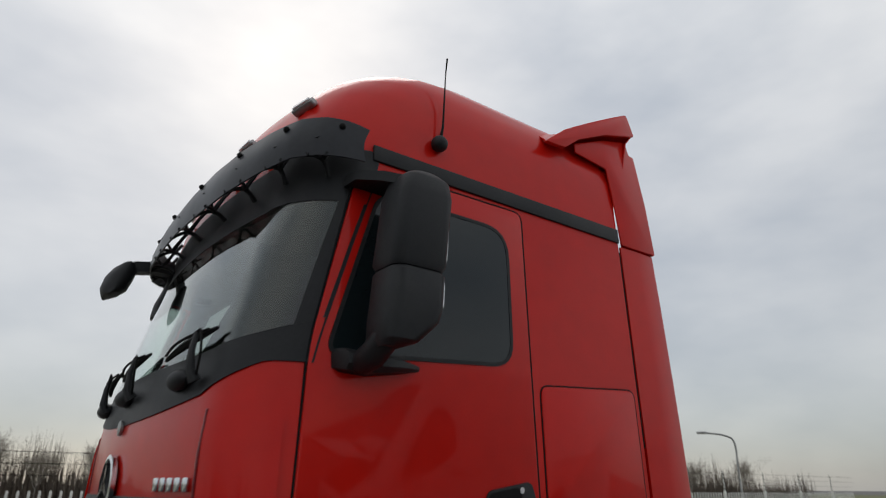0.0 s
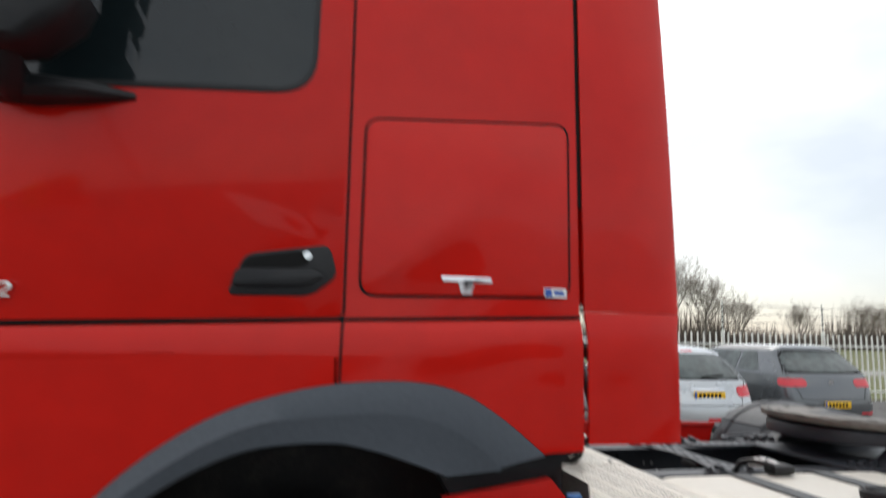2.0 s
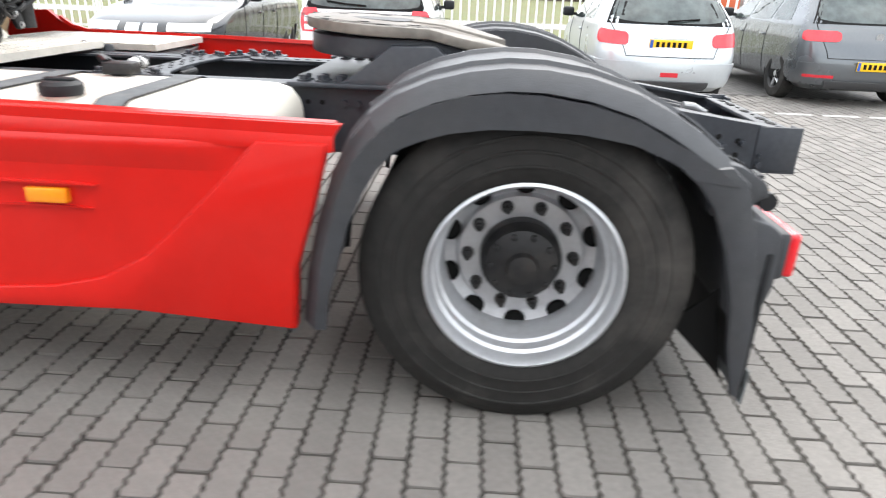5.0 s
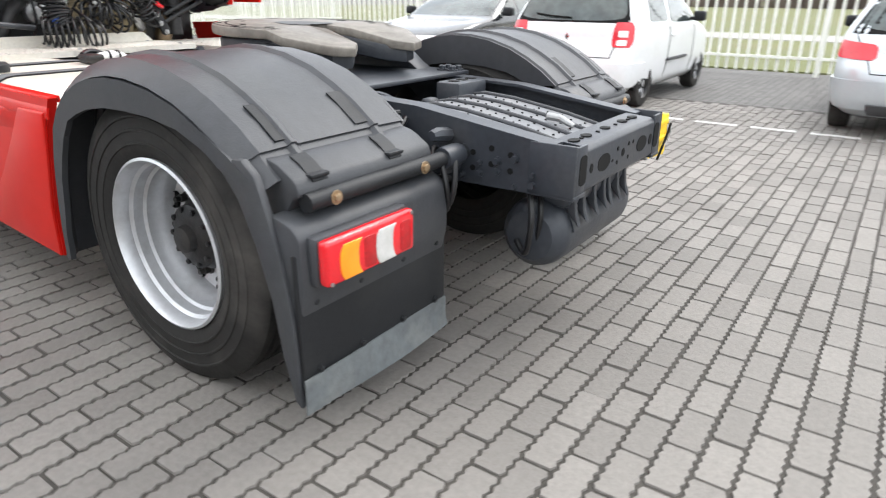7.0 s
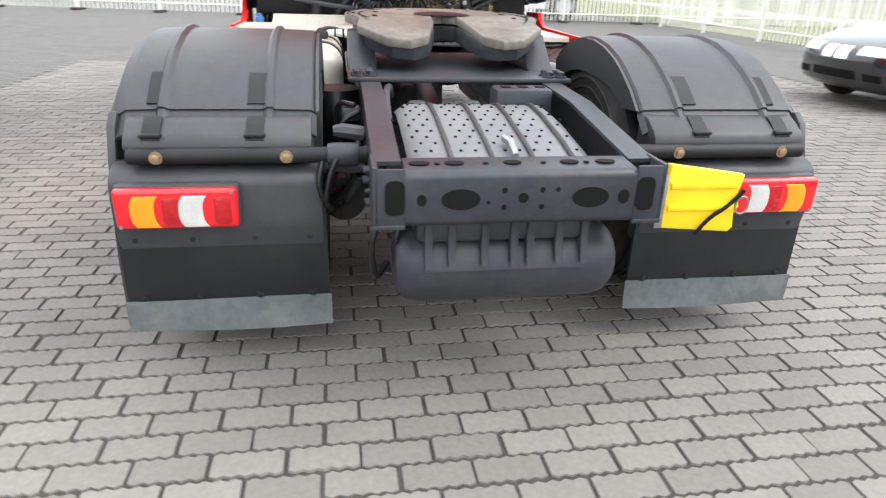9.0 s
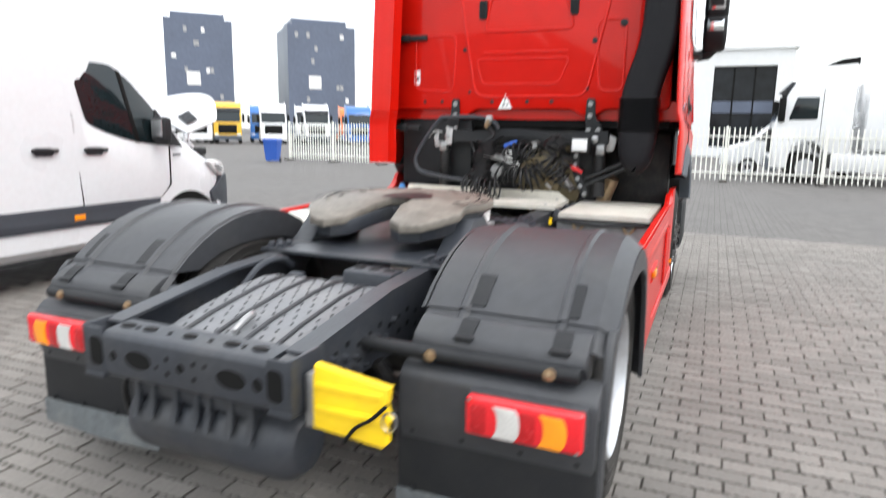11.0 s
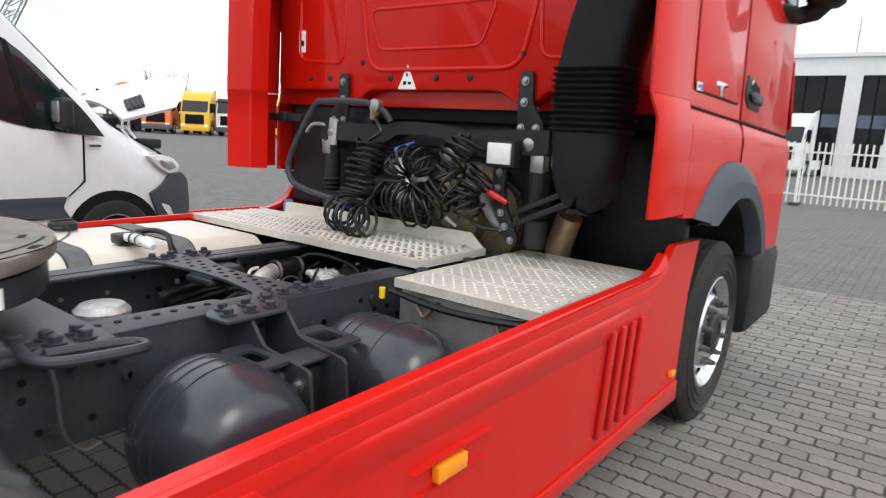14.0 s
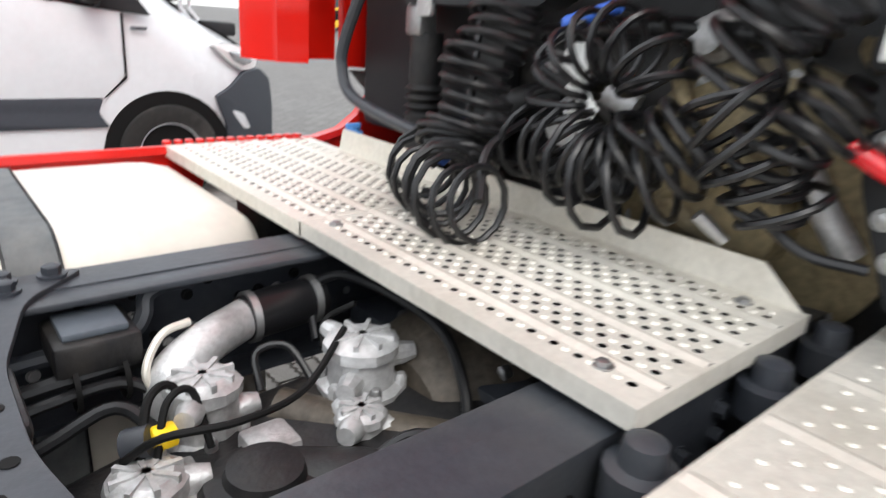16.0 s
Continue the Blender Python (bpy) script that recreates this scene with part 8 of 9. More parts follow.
        for x in seam_x[:-1]:
            part("door_handle", box(bm_new(), x + 0.05, x + 0.20, s * (sk.level(0.80)[3] + 0.01), s * (sk.level(0.80)[3] + 0.045), 0.795, 0.825, 0.01), paint, c)
        xm, zm = mirror
        yy = sk.level(zm)[3]
        bm = bm_new()
        box(bm, xm - 0.06, xm + 0.08, s * (yy + 0.03), s * (yy + 0.19), zm, zm + 0.13, 0.035, 3)
        box(bm, xm - 0.02, xm + 0.03, s * (yy - 0.06), s * (yy + 0.06), zm + 0.01, zm + 0.05)
        part("door_mirror", bm, BLACK, c)
    return c, sk


small, sk = car("hatchback", "small white three-door hatchback parked by the fence", [
    (0.20, 0.16, 3.45, 0.70, 0.20, 0.25, 0.02), (0.28, 0.06, 3.55, 0.78, 0.22, 0.30, 0.03), (0.45, 0.03, 3.60, 0.81, 0.24, 0.34, 0.04), (0.62, 0.05, 3.58, 0.82, 0.22, 0.36, 0.03), (0.78, 0.10, 3.48, 0.825, 0.20, 0.36, 0.02), (0.88, 0.12, 3.20, 0.82, 0.19, 0.34, 0.025),
    (0.96, 0.15, 2.80, 0.805, 0.18, 0.24, 0.03), (1.10, 0.21, 2.58, 0.755, 0.17, 0.22, 0.035), (1.26, 0.30, 2.32, 0.69, 0.16, 0.20, 0.04), (1.38, 0.38, 2.08, 0.63, 0.16, 0.20, 0.045), (1.45, 0.50, 1.85, 0.54, 0.16, 0.20, 0.045), (1.485, 0.75, 1.55, 0.36, 0.14, 0.16, 0.03)],
    WHITE, [(0.62, 0.285), (2.98, 0.285)], (1.00, 1.36, 0.285), [(0.60, 1.28, 0.14, 0.02, 0.985, 1.34), (1.36, 2.50, 0.02, 0.50, 0.965, 1.34)], (0.99, 1.38, 0.16),
    (0.72, 0.99, 0.222, 0.318, 0.0, ((0.74, 0.80), (0.83, 0.90))), (0.0, 0.47, True, 0.50), (2.32, 0.96), pose(2.17, 5.02, 0, 0, 0, 90), steel=False, seam_x=(1.32, 2.45))
for s in (-1, 1):
    part("rub_strip", prism(bm_new(), rrect(1.30, 2.15, 0.50, 0.535, 0.015), "y", s * 0.835, s * 0.862, 0.005), BUMPER, small, "black door rub strip")
part("rear_wiper", tube(bm_new(), [sk.pt(1.03, -0.01, 0.02), sk.pt(1.045, 0.10, 0.03), sk.pt(1.07, 0.19, 0.02)], 0.010, 6), INK_AND_SHADE, small)
part("emblem", prism(bm_new(), [(-0.028, 0.82), (0, 0.775), (0.028, 0.82), (0, 0.865)], "x", sk.pt(0.82, 0).x - 0.012, sk.pt(0.82, 0).x, 0.004), CHROME, small)
part("brake_light", sk.patch(lambda i, j: (1.405 + 0.022 * j, (2 * i - 1) * 0.06), 0.006, 0.008, 6, 1), CARLAMP, small)
part("aerial_foot", tube(bm_new(), [(0.62, 0, 1.47), (0.60, 0, 1.50), (0.57, 0, 1.525)], [0.02, 0.014, 0.006], 8), INK_AND_SHADE, small)
part("bumper_fold", tube(bm_new(), [sk.pt(0.555 - 0.05 * (2 * q / 12 - 1) ** 8, -0.20 + 0.40 * q / 12, 0.02) for q in range(13)], 0.009, 6), WHITE, small)

silver, sk = car("hatchback", "silver three-door hatchback with an oval rear and roof aerial", [
    (0.20, 0.16, 3.62, 0.68, 0.24, 0.25, 0.03), (0.28, 0.05, 3.72, 0.77, 0.28, 0.32, 0.05), (0.45, 0.02, 3.80, 0.81, 0.30, 0.38, 0.06), (0.62, 0.04, 3.78, 0.825, 0.28, 0.40, 0.05), (0.76, 0.11, 3.62, 0.825, 0.26, 0.40, 0.04), (0.86, 0.15, 3.25, 0.815, 0.25, 0.36, 0.04),
    (0.95, 0.20, 2.85, 0.80, 0.24, 0.24, 0.045), (1.08, 0.31, 2.62, 0.745, 0.22, 0.22, 0.05), (1.22, 0.46, 2.35, 0.675, 0.20, 0.20, 0.05), (1.33, 0.60, 2.12, 0.61, 0.19, 0.20, 0.05), (1.40, 0.76, 1.90, 0.51, 0.18, 0.20, 0.045), (1.43, 1.0, 1.6, 0.34, 0.14, 0.16, 0.03)],
    SILVERCAR, [(0.72, 0.295), (3.15, 0.295)], (0.97, 1.315, 0.300), [(0.78, 1.42, 0.22, 0.0, 0.965, 1.29), (1.48, 2.62, 0.0, 0.52, 0.945, 1.29)], (0.97, 1.33, 0.16),
    (0.72, 0.86, 0.215, 0.350, 0.03, ()), (0.0, 0.735, False, 0.50), (2.45, 0.94), pose(5.80, 4.98, 0, 0, 0, 90), seam_x=(1.45, 2.55))
part("rear_wiper", tube(bm_new(), [sk.pt(0.99, 0.02, 0.02), sk.pt(1.005, -0.06, 0.03), sk.pt(1.02, -0.15, 0.02)], 0.010, 6), INK_AND_SHADE, silver)
part("trim_bar", sk.patch(lambda i, j: (0.805 + 0.03 * j, (2 * i - 1) * 0.12), 0.012, 0.012, 10, 2), CHROME, silver)
part("fog_lamp", sk.patch(lambda i, j: (0.38 + 0.05 * j, (2 * i - 1) * 0.05), 0.03, 0.01, 6, 2), CARLAMP, silver)
part("brake_light", sk.patch(lambda i, j: (1.345 + 0.02 * j, (2 * i - 1) * 0.06), 0.006, 0.008, 6, 1), CARLAMP, silver)
part("roof_aerial", tube(bm_new(), [(0.95, 0, 1.42), (0.92, 0, 1.47), (0.88, 0, 1.50)], [0.02, 0.014, 0.006], 8), INK_AND_SHADE, silver)

grey, sk = car("hatchback", "dark grey five-door hatchback parked on the paving", [
    (0.20, 0.14, 4.05, 0.74, 0.20, 0.25, 0.02), (0.28, 0.05, 4.16, 0.84, 0.24, 0.32, 0.03), (0.48, 0.02, 4.24, 0.875, 0.26, 0.38, 0.04), (0.66, 0.04, 4.22, 0.885, 0.24, 0.40, 0.03), (0.80, 0.08, 4.05, 0.89, 0.22, 0.40, 0.03), (0.92, 0.13, 3.55, 0.875, 0.20, 0.36, 0.035),
    (1.00, 0.18, 3.20, 0.86, 0.19, 0.26, 0.04), (1.12, 0.28, 2.98, 0.80, 0.18, 0.24, 0.04), (1.26, 0.42, 2.68, 0.73, 0.17, 0.22, 0.045), (1.37, 0.50, 2.40, 0.665, 0.17, 0.20, 0.045), (1.44, 0.56, 2.10, 0.56, 0.16, 0.20, 0.04), (1.47, 0.80, 1.75, 0.36, 0.14, 0.16, 0.03)],
    GREYCAR, [(0.80, 0.32), (3.43, 0.32)], (1.03, 1.36, 0.290), [(0.70, 1.25, 0.22, 0.0, 1.02, 1.35), (1.31, 2.05, 0.0, 0.0, 1.01, 1.35), (2.12, 2.95, 0.0, 0.50, 1.0, 1.35)], (1.02, 1.38, 0.16),
    (0.80, 0.93, 0.17, 0.345, 0.0, ()), (0.0, 0.52, True, 0.50), (2.75, 1.0), pose(8.60, 5.75, 0, 0, 0, 90), seam_x=(1.28, 2.08, 3.02))
part("reflector", sk.patch(lambda i, j: (0.36 + 0.035 * j, -0.20 - 0.12 * i), 0.03, 0.01, 6, 1), CARLAMP, grey)
part("reflector", sk.patch(lambda i, j: (0.36 + 0.035 * j, 0.20 + 0.12 * i), 0.03, 0.01, 6, 1), CARLAMP, grey)
part("emblem", lathe(bm_new(), (sk.pt(0.87, 0).x - 0.012, 0, 0.87), [(0.05, 0), (0.05, 0.014)], "x", 20), CHROME, grey)

saloon, sk = car("saloon_car", "black saloon car parked nose to the yard", [
    (0.20, 0.14, 4.36, 0.74, 0.20, 0.25, 0.02), (0.28, 0.05, 4.50, 0.84, 0.24, 0.32, 0.05), (0.48, 0.02, 4.56, 0.88, 0.26, 0.40, 0.07), (0.66, 0.04, 4.54, 0.895, 0.24, 0.44, 0.06), (0.76, 0.08, 4.38, 0.895, 0.22, 0.44, 0.05), (0.86, 0.12, 4.0, 0.89, 0.20, 0.36, 0.05),
    (0.94, 0.20, 3.42, 0.875, 0.19, 0.28, 0.04), (1.02, 0.62, 3.20, 0.84, 0.18, 0.24, 0.04), (1.14, 0.92, 2.98, 0.78, 0.17, 0.22, 0.045), (1.27, 1.22, 2.68, 0.70, 0.17, 0.20, 0.045), (1.38, 1.48, 2.40, 0.60, 0.16, 0.20, 0.04), (1.42, 1.70, 2.10, 0.38, 0.14, 0.16, 0.03)],
    BLACKCAR, [(0.95, 0.325), (3.72, 0.325)], (1.05, 1.34, 0.24), [(1.05, 1.70, 0.42, 0.0, 0.99, 1.33), (1.76, 2.42, 0.0, 0.0, 0.98, 1.33), (2.48, 3.18, 0.0, 0.55, 0.97, 1.33)], (0.98, 1.36, 0.15),
    None, None, (2.95, 0.97), pose(-0.75, 10.05, 0, 0, 0, -90), seam_x=(1.73, 2.45, 3.25))
for s in (-1, 1):
    part("head_lamp", sk.patch(lambda i, j: (0.62 + 0.10 * j, s * (0.84 + 0.09 * i)), 0.008, 0.014, 10, 4), WHITELENS, saloon, "clear head lamp")
    part("grille", sk.patch(lambda i, j: (0.56 + 0.15 * j, s * (0.955 + 0.04 * i)), 0.010, 0.014, 6, 4), CHROME, saloon, "chrome kidney grille half")
    part("fog_lamp", sk.patch(lambda i, j: (0.34 + 0.08 * j, s * (0.87 + 0.04 * i)), 0.008, 0.014, 6, 3), INK_AND_SHADE, saloon)
part("lower_grille", sk.patch(lambda i, j: (0.34 + 0.10 * j, 0.93 + 0.07 * i), 0.008, 0.012, 10, 3), INK_AND_SHADE, saloon)
part("lower_grille", sk.patch(lambda i, j: (0.34 + 0.10 * j, -0.93 - 0.07 * i), 0.008, 0.012, 10, 3), INK_AND_SHADE, saloon)


# ---- white panel van with its bonnet up ----
van = thing("panel_van", "white high-roof panel van with its bonnet raised", "van", at=pose(5.87, -4.89, 0, 0, 0, 180))


def van_ring(x, zb, w, zt, wt):
    zm = zb + (zt - zb) * 0.55
    half = [(0, zb), (w * 0.9, zb), (w * 0.99, zb + 0.08), (w, zb + 0.3), (w * 0.995, min(1.30, zm)), (w - (w - wt) * 0.35, zt - (zt - zb) * 0.22), (wt, zt - 0.10), (wt * 0.85, zt - 0.02), (wt * 0.5, zt), (0, zt + 0.005)]
    return [(x, y, z) for y, z in half] + [(x, -y, z) for y, z in half[-2:0:-1]]


VAN = [(0.0, 0.5, 0.95, 2.60, 0.82), (0.06, 0.36, 1.0, 2.68, 0.86), (1.0, 0.30, 1.01, 2.72, 0.87), (3.0, 0.30, 1.01, 2.72, 0.87), (3.6, 0.30, 1.01, 2.70, 0.87), (3.95, 0.30, 1.01, 2.58, 0.86), (4.25, 0.30, 1.01, 2.36, 0.85), (4.60, 0.30, 1.01, 2.02, 0.85), (4.95, 0.30, 1.01, 1.65, 0.88), (5.10, 0.32, 1.01, 1.46, 0.90), (5.25, 0.34, 1.01, 1.34, 0.91), (5.45, 0.36, 0.985, 1.23, 0.89), (5.68, 0.36, 0.93, 1.12, 0.83), (5.84, 0.36, 0.83, 1.0, 0.73), (5.93, 0.36, 0.70, 0.84, 0.60), (5.96, 0.38, 0.58, 0.66, 0.45)]
bm = bm_new()
loft(bm, [van_ring(*s) for s in curve_many(VAN, 4)])
part("body", bm, VANPAINT, van, angle=40)


def van_y(z):
    return 1.012 - (0.0 if z < 1.3 else (z - 1.3) * 0.09)


def van_nose(bm, s):
    """Draw the sides in towards the rounded nose."""
    for v in bm.verts:
        if v.co.x > 5.4:
            v.co.y *= 1 - 0.28 * ((v.co.x - 5.4) / 0.62) ** 2.2
    return bm


def van_panel(name, pts, off, material, s=1, bevel=0.004, thick=0.012, parent=None, label=""):
    bm = bm_new()
    prism(bm, pts, "y", off - thick, off, bevel)
    for v in bm.verts:
        v.co.y = s * (van_y(v.co.z) + v.co.y)
    return part(name, bm, material, parent or van, label)


for s in (-1, 1):
    VWIN = round_poly([(3.90, 1.49), (4.10, 1.405), (4.36, 1.33), (4.62, 1.29), (4.98, 1.265), (4.86, 1.45), (4.62, 1.72), (4.40, 1.94), (4.22, 2.05), (3.78, 2.06)], [0.06, 0.1, 0.1, 0.1, 0.02, 0.05, 0.1, 0.1, 0.06, 0.05])
    van_panel("side_window", VWIN, 0.012, GLASS, s, label="dark tinted cab window")
    van_panel("window_divider", [(4.42, 1.315), (4.475, 1.305), (4.33, 1.99), (4.285, 2.01)], 0.018, INK_AND_SHADE, s)
    van_panel("mirror_triangle", round_poly([(4.66, 1.29), (5.03, 1.255), (4.88, 1.46), (4.70, 1.66)], [0.02, 0.01, 0.05, 0.03]), 0.018, BLACK, s)
    door = van_panel("cab_door", round_poly([(3.83, 0.565), (4.70, 0.565), (4.70, 0.72), (4.835, 0.86), (4.84, 1.265), (4.35, 1.32), (4.08, 1.40), (3.90, 1.48), (3.79, 1.70)], [0.02, 0.02, 0.05, 0.06, 0.02, 0.1, 0.1, 0.06, 0.02]), 0.006, VANPAINT, s)
    van_panel("door_gap", [(3.80, 0.565), (3.812, 0.565), (3.772, 1.50), (3.732, 2.12), (3.72, 2.12), (3.76, 1.50)], 0.004, INK_AND_SHADE, s, 0)
    van_panel("door_gap", [(4.700, 0.735), (4.714, 0.735), (4.855, 0.862), (4.860, 1.262), (4.848, 1.262), (4.843, 0.868)], 0.0075, INK_AND_SHADE, s, 0)
    van_panel("wing_badge", rrect(4.90, 5.0, 1.165, 1.185, 0.004), 0.010, VANPLASTIC, s, 0.002)
    for x in (3.83, 3.33):
        van_panel("handle_hollow", rrect(x + 0.03, x + 0.21, 1.195, 1.27, 0.03), 0.009, VANPLASTIC, s, 0.002, 0.008, door if x > 3.6 else None)
        van_panel("door_handle", rrect(x, x + 0.245, 1.225, 1.262, 0.016), 0.040, BLACK, s, 0.008, 0.03, door if x > 3.6 else None)
    van_panel("side_moulding", round_poly([(0.3, 0.545), (4.72, 0.545), (4.66, 0.64), (4.70, 0.735), (0.3, 0.735)], [0.02, 0.01, 0.03, 0.02, 0.02]), 0.014, VANPLASTIC, s, 0.008, label="dark grey side moulding")
    van_panel("sill", [(0.3, 0.285), (4.64, 0.285), (4.64, 0.30), (0.3, 0.30)], 0.004, BLACK, s, 0.004)
    van_panel("marker_lamp", rrect(3.68, 3.79, 0.605, 0.655, 0.008), 0.020, AMBER, s)
    bm = bm_new()
    box(bm, 4.60, 4.71, s * 1.03, s * 1.23, 1.31, 1.57, 0.04, 4)
    mirror = part("door_mirror", bm, BLACK, van, "black door mirror")
    part("mirror_foot", tube(bm_new(), [(4.72, s * 0.98, 1.31), (4.68, s * 1.08, 1.33)], 0.035, 8), BLACK, mirror)
    bm = bm_new()
    box(bm, 4.585, 4.603, s * 1.06, s * 1.20, 1.37, 1.54, 0.006, 2)
    part("mirror_glass", bm, LAMPLENS, mirror)
    bm = bm_new()
    prism(bm, round_poly([(5.44, 1.085), (5.58, 1.10), (5.72, 1.065), (5.82, 0.99), (5.80, 0.93), (5.68, 0.91), (5.58, 0.96)], [0.01, 0.03, 0.03, 0.03, 0.03, 0.03, 0.04]), "y", s * 0.70, s * 0.998, 0.02)
    part("head_lamp", van_nose(bm, s), WHITELENS, van)
    bm = bm_new()
    prism(bm, round_poly([(5.56, 1.05), (5.72, 1.03), (5.77, 0.97), (5.68, 0.945), (5.60, 0.985)], 0.02), "y", s * 0.70, s * 1.003, 0.01)
    part("lamp_reflector", van_nose(bm, s), LAMPLENS, van)
    for x in (1.35, 5.10):
        car_wheel(0.345, 0.23, "", van, x, s * 0.925, 0.345, True)
        bm = bm_new()
        o = [(x + 0.43 * math.cos(a), 0.345 + 0.43 * math.sin(a)) for a in [math.pi * q / 18 for q in range(19)]]
        prism(bm, o + [(x - 0.43, 0.27), (x + 0.43, 0.27)], "y", s * 0.78, s * 1.016)
        part("wheel_arch", bm, INK_AND_SHADE, van)
    bm = bm_new()
    prism(bm, round_poly([(5.50, 0.36), (5.54, 0.29), (5.94, 0.28), (5.99, 0.36), (6.0, 0.62), (5.96, 0.84), (5.84, 0.925), (5.68, 0.905), (5.56, 0.80), (5.44, 0.735), (5.46, 0.66), (5.52, 0.52)], [0.03, 0.03, 0.04, 0.04, 0.04, 0.04, 0.03, 0.03, 0.05, 0.01, 0.03, 0.05]), "y", s * 0.50, s * 1.012, 0.03, 3)
    part("bumper_corner", van_nose(bm, s), VANPLASTIC, van, "dark grey plastic bumper")
bm = bm_new()
prism(bm, round_poly([(5.80, 0.30), (6.02, 0.30), (6.03, 0.55), (5.98, 0.86), (5.80, 0.80)], 0.03), "y", -0.52, 0.52, 0.01)
part("bumper", bm, VANPLASTIC, van)
rows = []
for x, z in ((4.25, 2.36), (4.6, 2.02), (4.95, 1.65)):
    rows.append([(x + 0.015, y, z + 0.010 - 0.022 * (y / 0.70) ** 4) for y in (-0.70, -0.6, -0.4, 0, 0.4, 0.6, 0.70)])
part("windshield", sheet(bm_new(), rows, 0.005), GLASS, van)
# engine bay: a black block painted as its shaded hollow, with dark fillings
bay = part("engine_bay", prism(bm_new(), [(5.06, 1.20), (5.06, 1.49), (5.14, 1.44), (5.27, 1.355), (5.46, 1.245), (5.66, 1.145), (5.78, 1.06), (5.78, 1.0)], "y", -0.70, 0.70, 0.01), INK_AND_SHADE, van)
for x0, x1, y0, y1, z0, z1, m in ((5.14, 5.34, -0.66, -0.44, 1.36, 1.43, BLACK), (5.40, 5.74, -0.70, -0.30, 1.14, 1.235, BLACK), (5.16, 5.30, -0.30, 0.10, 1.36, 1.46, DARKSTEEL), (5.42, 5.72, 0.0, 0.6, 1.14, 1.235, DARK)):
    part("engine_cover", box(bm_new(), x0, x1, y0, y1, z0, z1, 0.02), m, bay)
for s in (-1, 1):
    for x in (5.30, 5.36):
        part("hinge_arm", tube(bm_new(), [(x + 0.06, s * 0.80, 1.24), (x, s * 0.79, 1.32), (x + 0.01, s * 0.78, 1.42)], 0.013, 6), VANPAINT, van)
# the raised bonnet, crowned across and round at the front


def bonnet_pt(t, q):
    a = abs(q)
    x = 5.27 + 1.0 * t + 0.02 * (1 - a) - 0.40 * a ** 2.4 * t ** 2
    z = 1.585 + 0.47 * t - 0.15 * t * t - 0.17 * a ** 2.2 - 0.10 * a ** 4 * t * (1 - t) * 2 - 0.17 * a ** 3 * t ** 2
    return (x, 0.86 * q * (1 - 0.12 * t * t), z)


hood = part("bonnet", sheet(bm_new(), [[bonnet_pt(k / 12, q / 7) for q in range(-7, 8)] for k in range(13)], 0.03), VANPAINT, van, "raised white bonnet")
for s in (-1, 1):
    def on_hood(t, q, d):
        x, y, z = bonnet_pt(t, s * q)
        return (x - 0.3 * d, y + s * 0.3 * d, z + d)
    vent = part("bonnet_vent", sheet(bm_new(), [[on_hood(0.10 + 0.20 * i / 4 + 0.05 * j / 4, 0.90 - 0.22 * j / 4, 0.012) for j in range(5)] for i in range(5)], 0.01), BLACK, hood)
    for i in range(4):
        part("vent_slat", tube(bm_new(), [on_hood(0.13 + 0.05 * i + 0.05 * j / 4, 0.89 - 0.20 * j / 4, 0.024) for j in range(5)], 0.010, 6), VANPLASTIC, vent)
# ---- fences ----
def fence_run(p, q, h, step, post_every, label, tall=0.0):
    """Upright flat pales on two rails between posts, from p to q."""
    p, q = Vector((*p, 0)), Vector((*q, 0))
    d = q - p
    length = d.length
    ang = math.atan2(d.y, d.x)
    f = thing("fence", label, "fence", at=Matrix.Translation(p) @ Matrix.Rotation(ang, 4, "Z"))
    for z in (0.30, h - 0.28):
        part("rail", box(bm_new(), 0, length, -0.018, 0.018, z - 0.022, z + 0.022), FENCE, f)
    pale = finish(prism(bm_new(), [(-0.022, 0.06), (0.022, 0.06), (0.022, h - 0.02), (0.0, h), (-0.022, h - 0.02)], "y", 0.018, 0.034), False)
    pale.materials.append(FENCE)
    post = finish(box(bm_new(), -0.035, 0.035, -0.035, 0.035, 0, h + 0.05 + tall * 0.0, 0.006), False)
    post.materials.append(FENCE)
    foot = finish(box(bm_new(), -0.12, 0.12, -0.30, 0.30, 0, 0.07, 0.015), False)
    foot.materials.append(JOINT)
    n = int(length / step)
    rest = bm_new()
    for k in range(n):
        if k < 290:
            o = new("pale", pale)
            o.parent, o.location = f, (k * step + step / 2, 0, 0)
        else:
            x = k * step + step / 2
            box(rest, x - 0.022, x + 0.022, 0.018, 0.034, 0.06, h)
    if n > 290:
        tagged(part("far_pales", rest, FENCE, f), kind="stuff")
    else:
        rest.free()
    for k in range(int(length / post_every) + 1):
        o = new("post", post)
        o.parent, o.location = f, (k * post_every, -0.02, 0)
        if tall:
            ext = part("wire_post", box(bm_new(), -0.012, 0.012, -0.012, 0.012, h + 0.05, h + tall), FENCE, o)
            for j in range(5):
                part("insulator", box(bm_new(), -0.02, 0.02, -0.03, 0.0, h + 0.1 + j * tall / 6, h + 0.14 + j * tall / 6), INK_AND_SHADE, o)
        else:
            o2 = new("foot", foot)
            o2.parent, o2.location = f, (k * post_every, 0, 0)
    return f


fence_run((-15.5, 10.6), (32, 10.4), 1.70, 0.166, 2.83, "white steel pale fence with wire posts on top", 0.75)
fence_run((-19.3, -17.2), (-16.6, -1.0), 1.75, 0.155, 2.75, "white steel pale fence on concrete feet")
fence_run((-16.6, -0.98), (-16.7, 21.0), 1.75, 0.155, 2.80, "white steel pale fence on concrete feet")
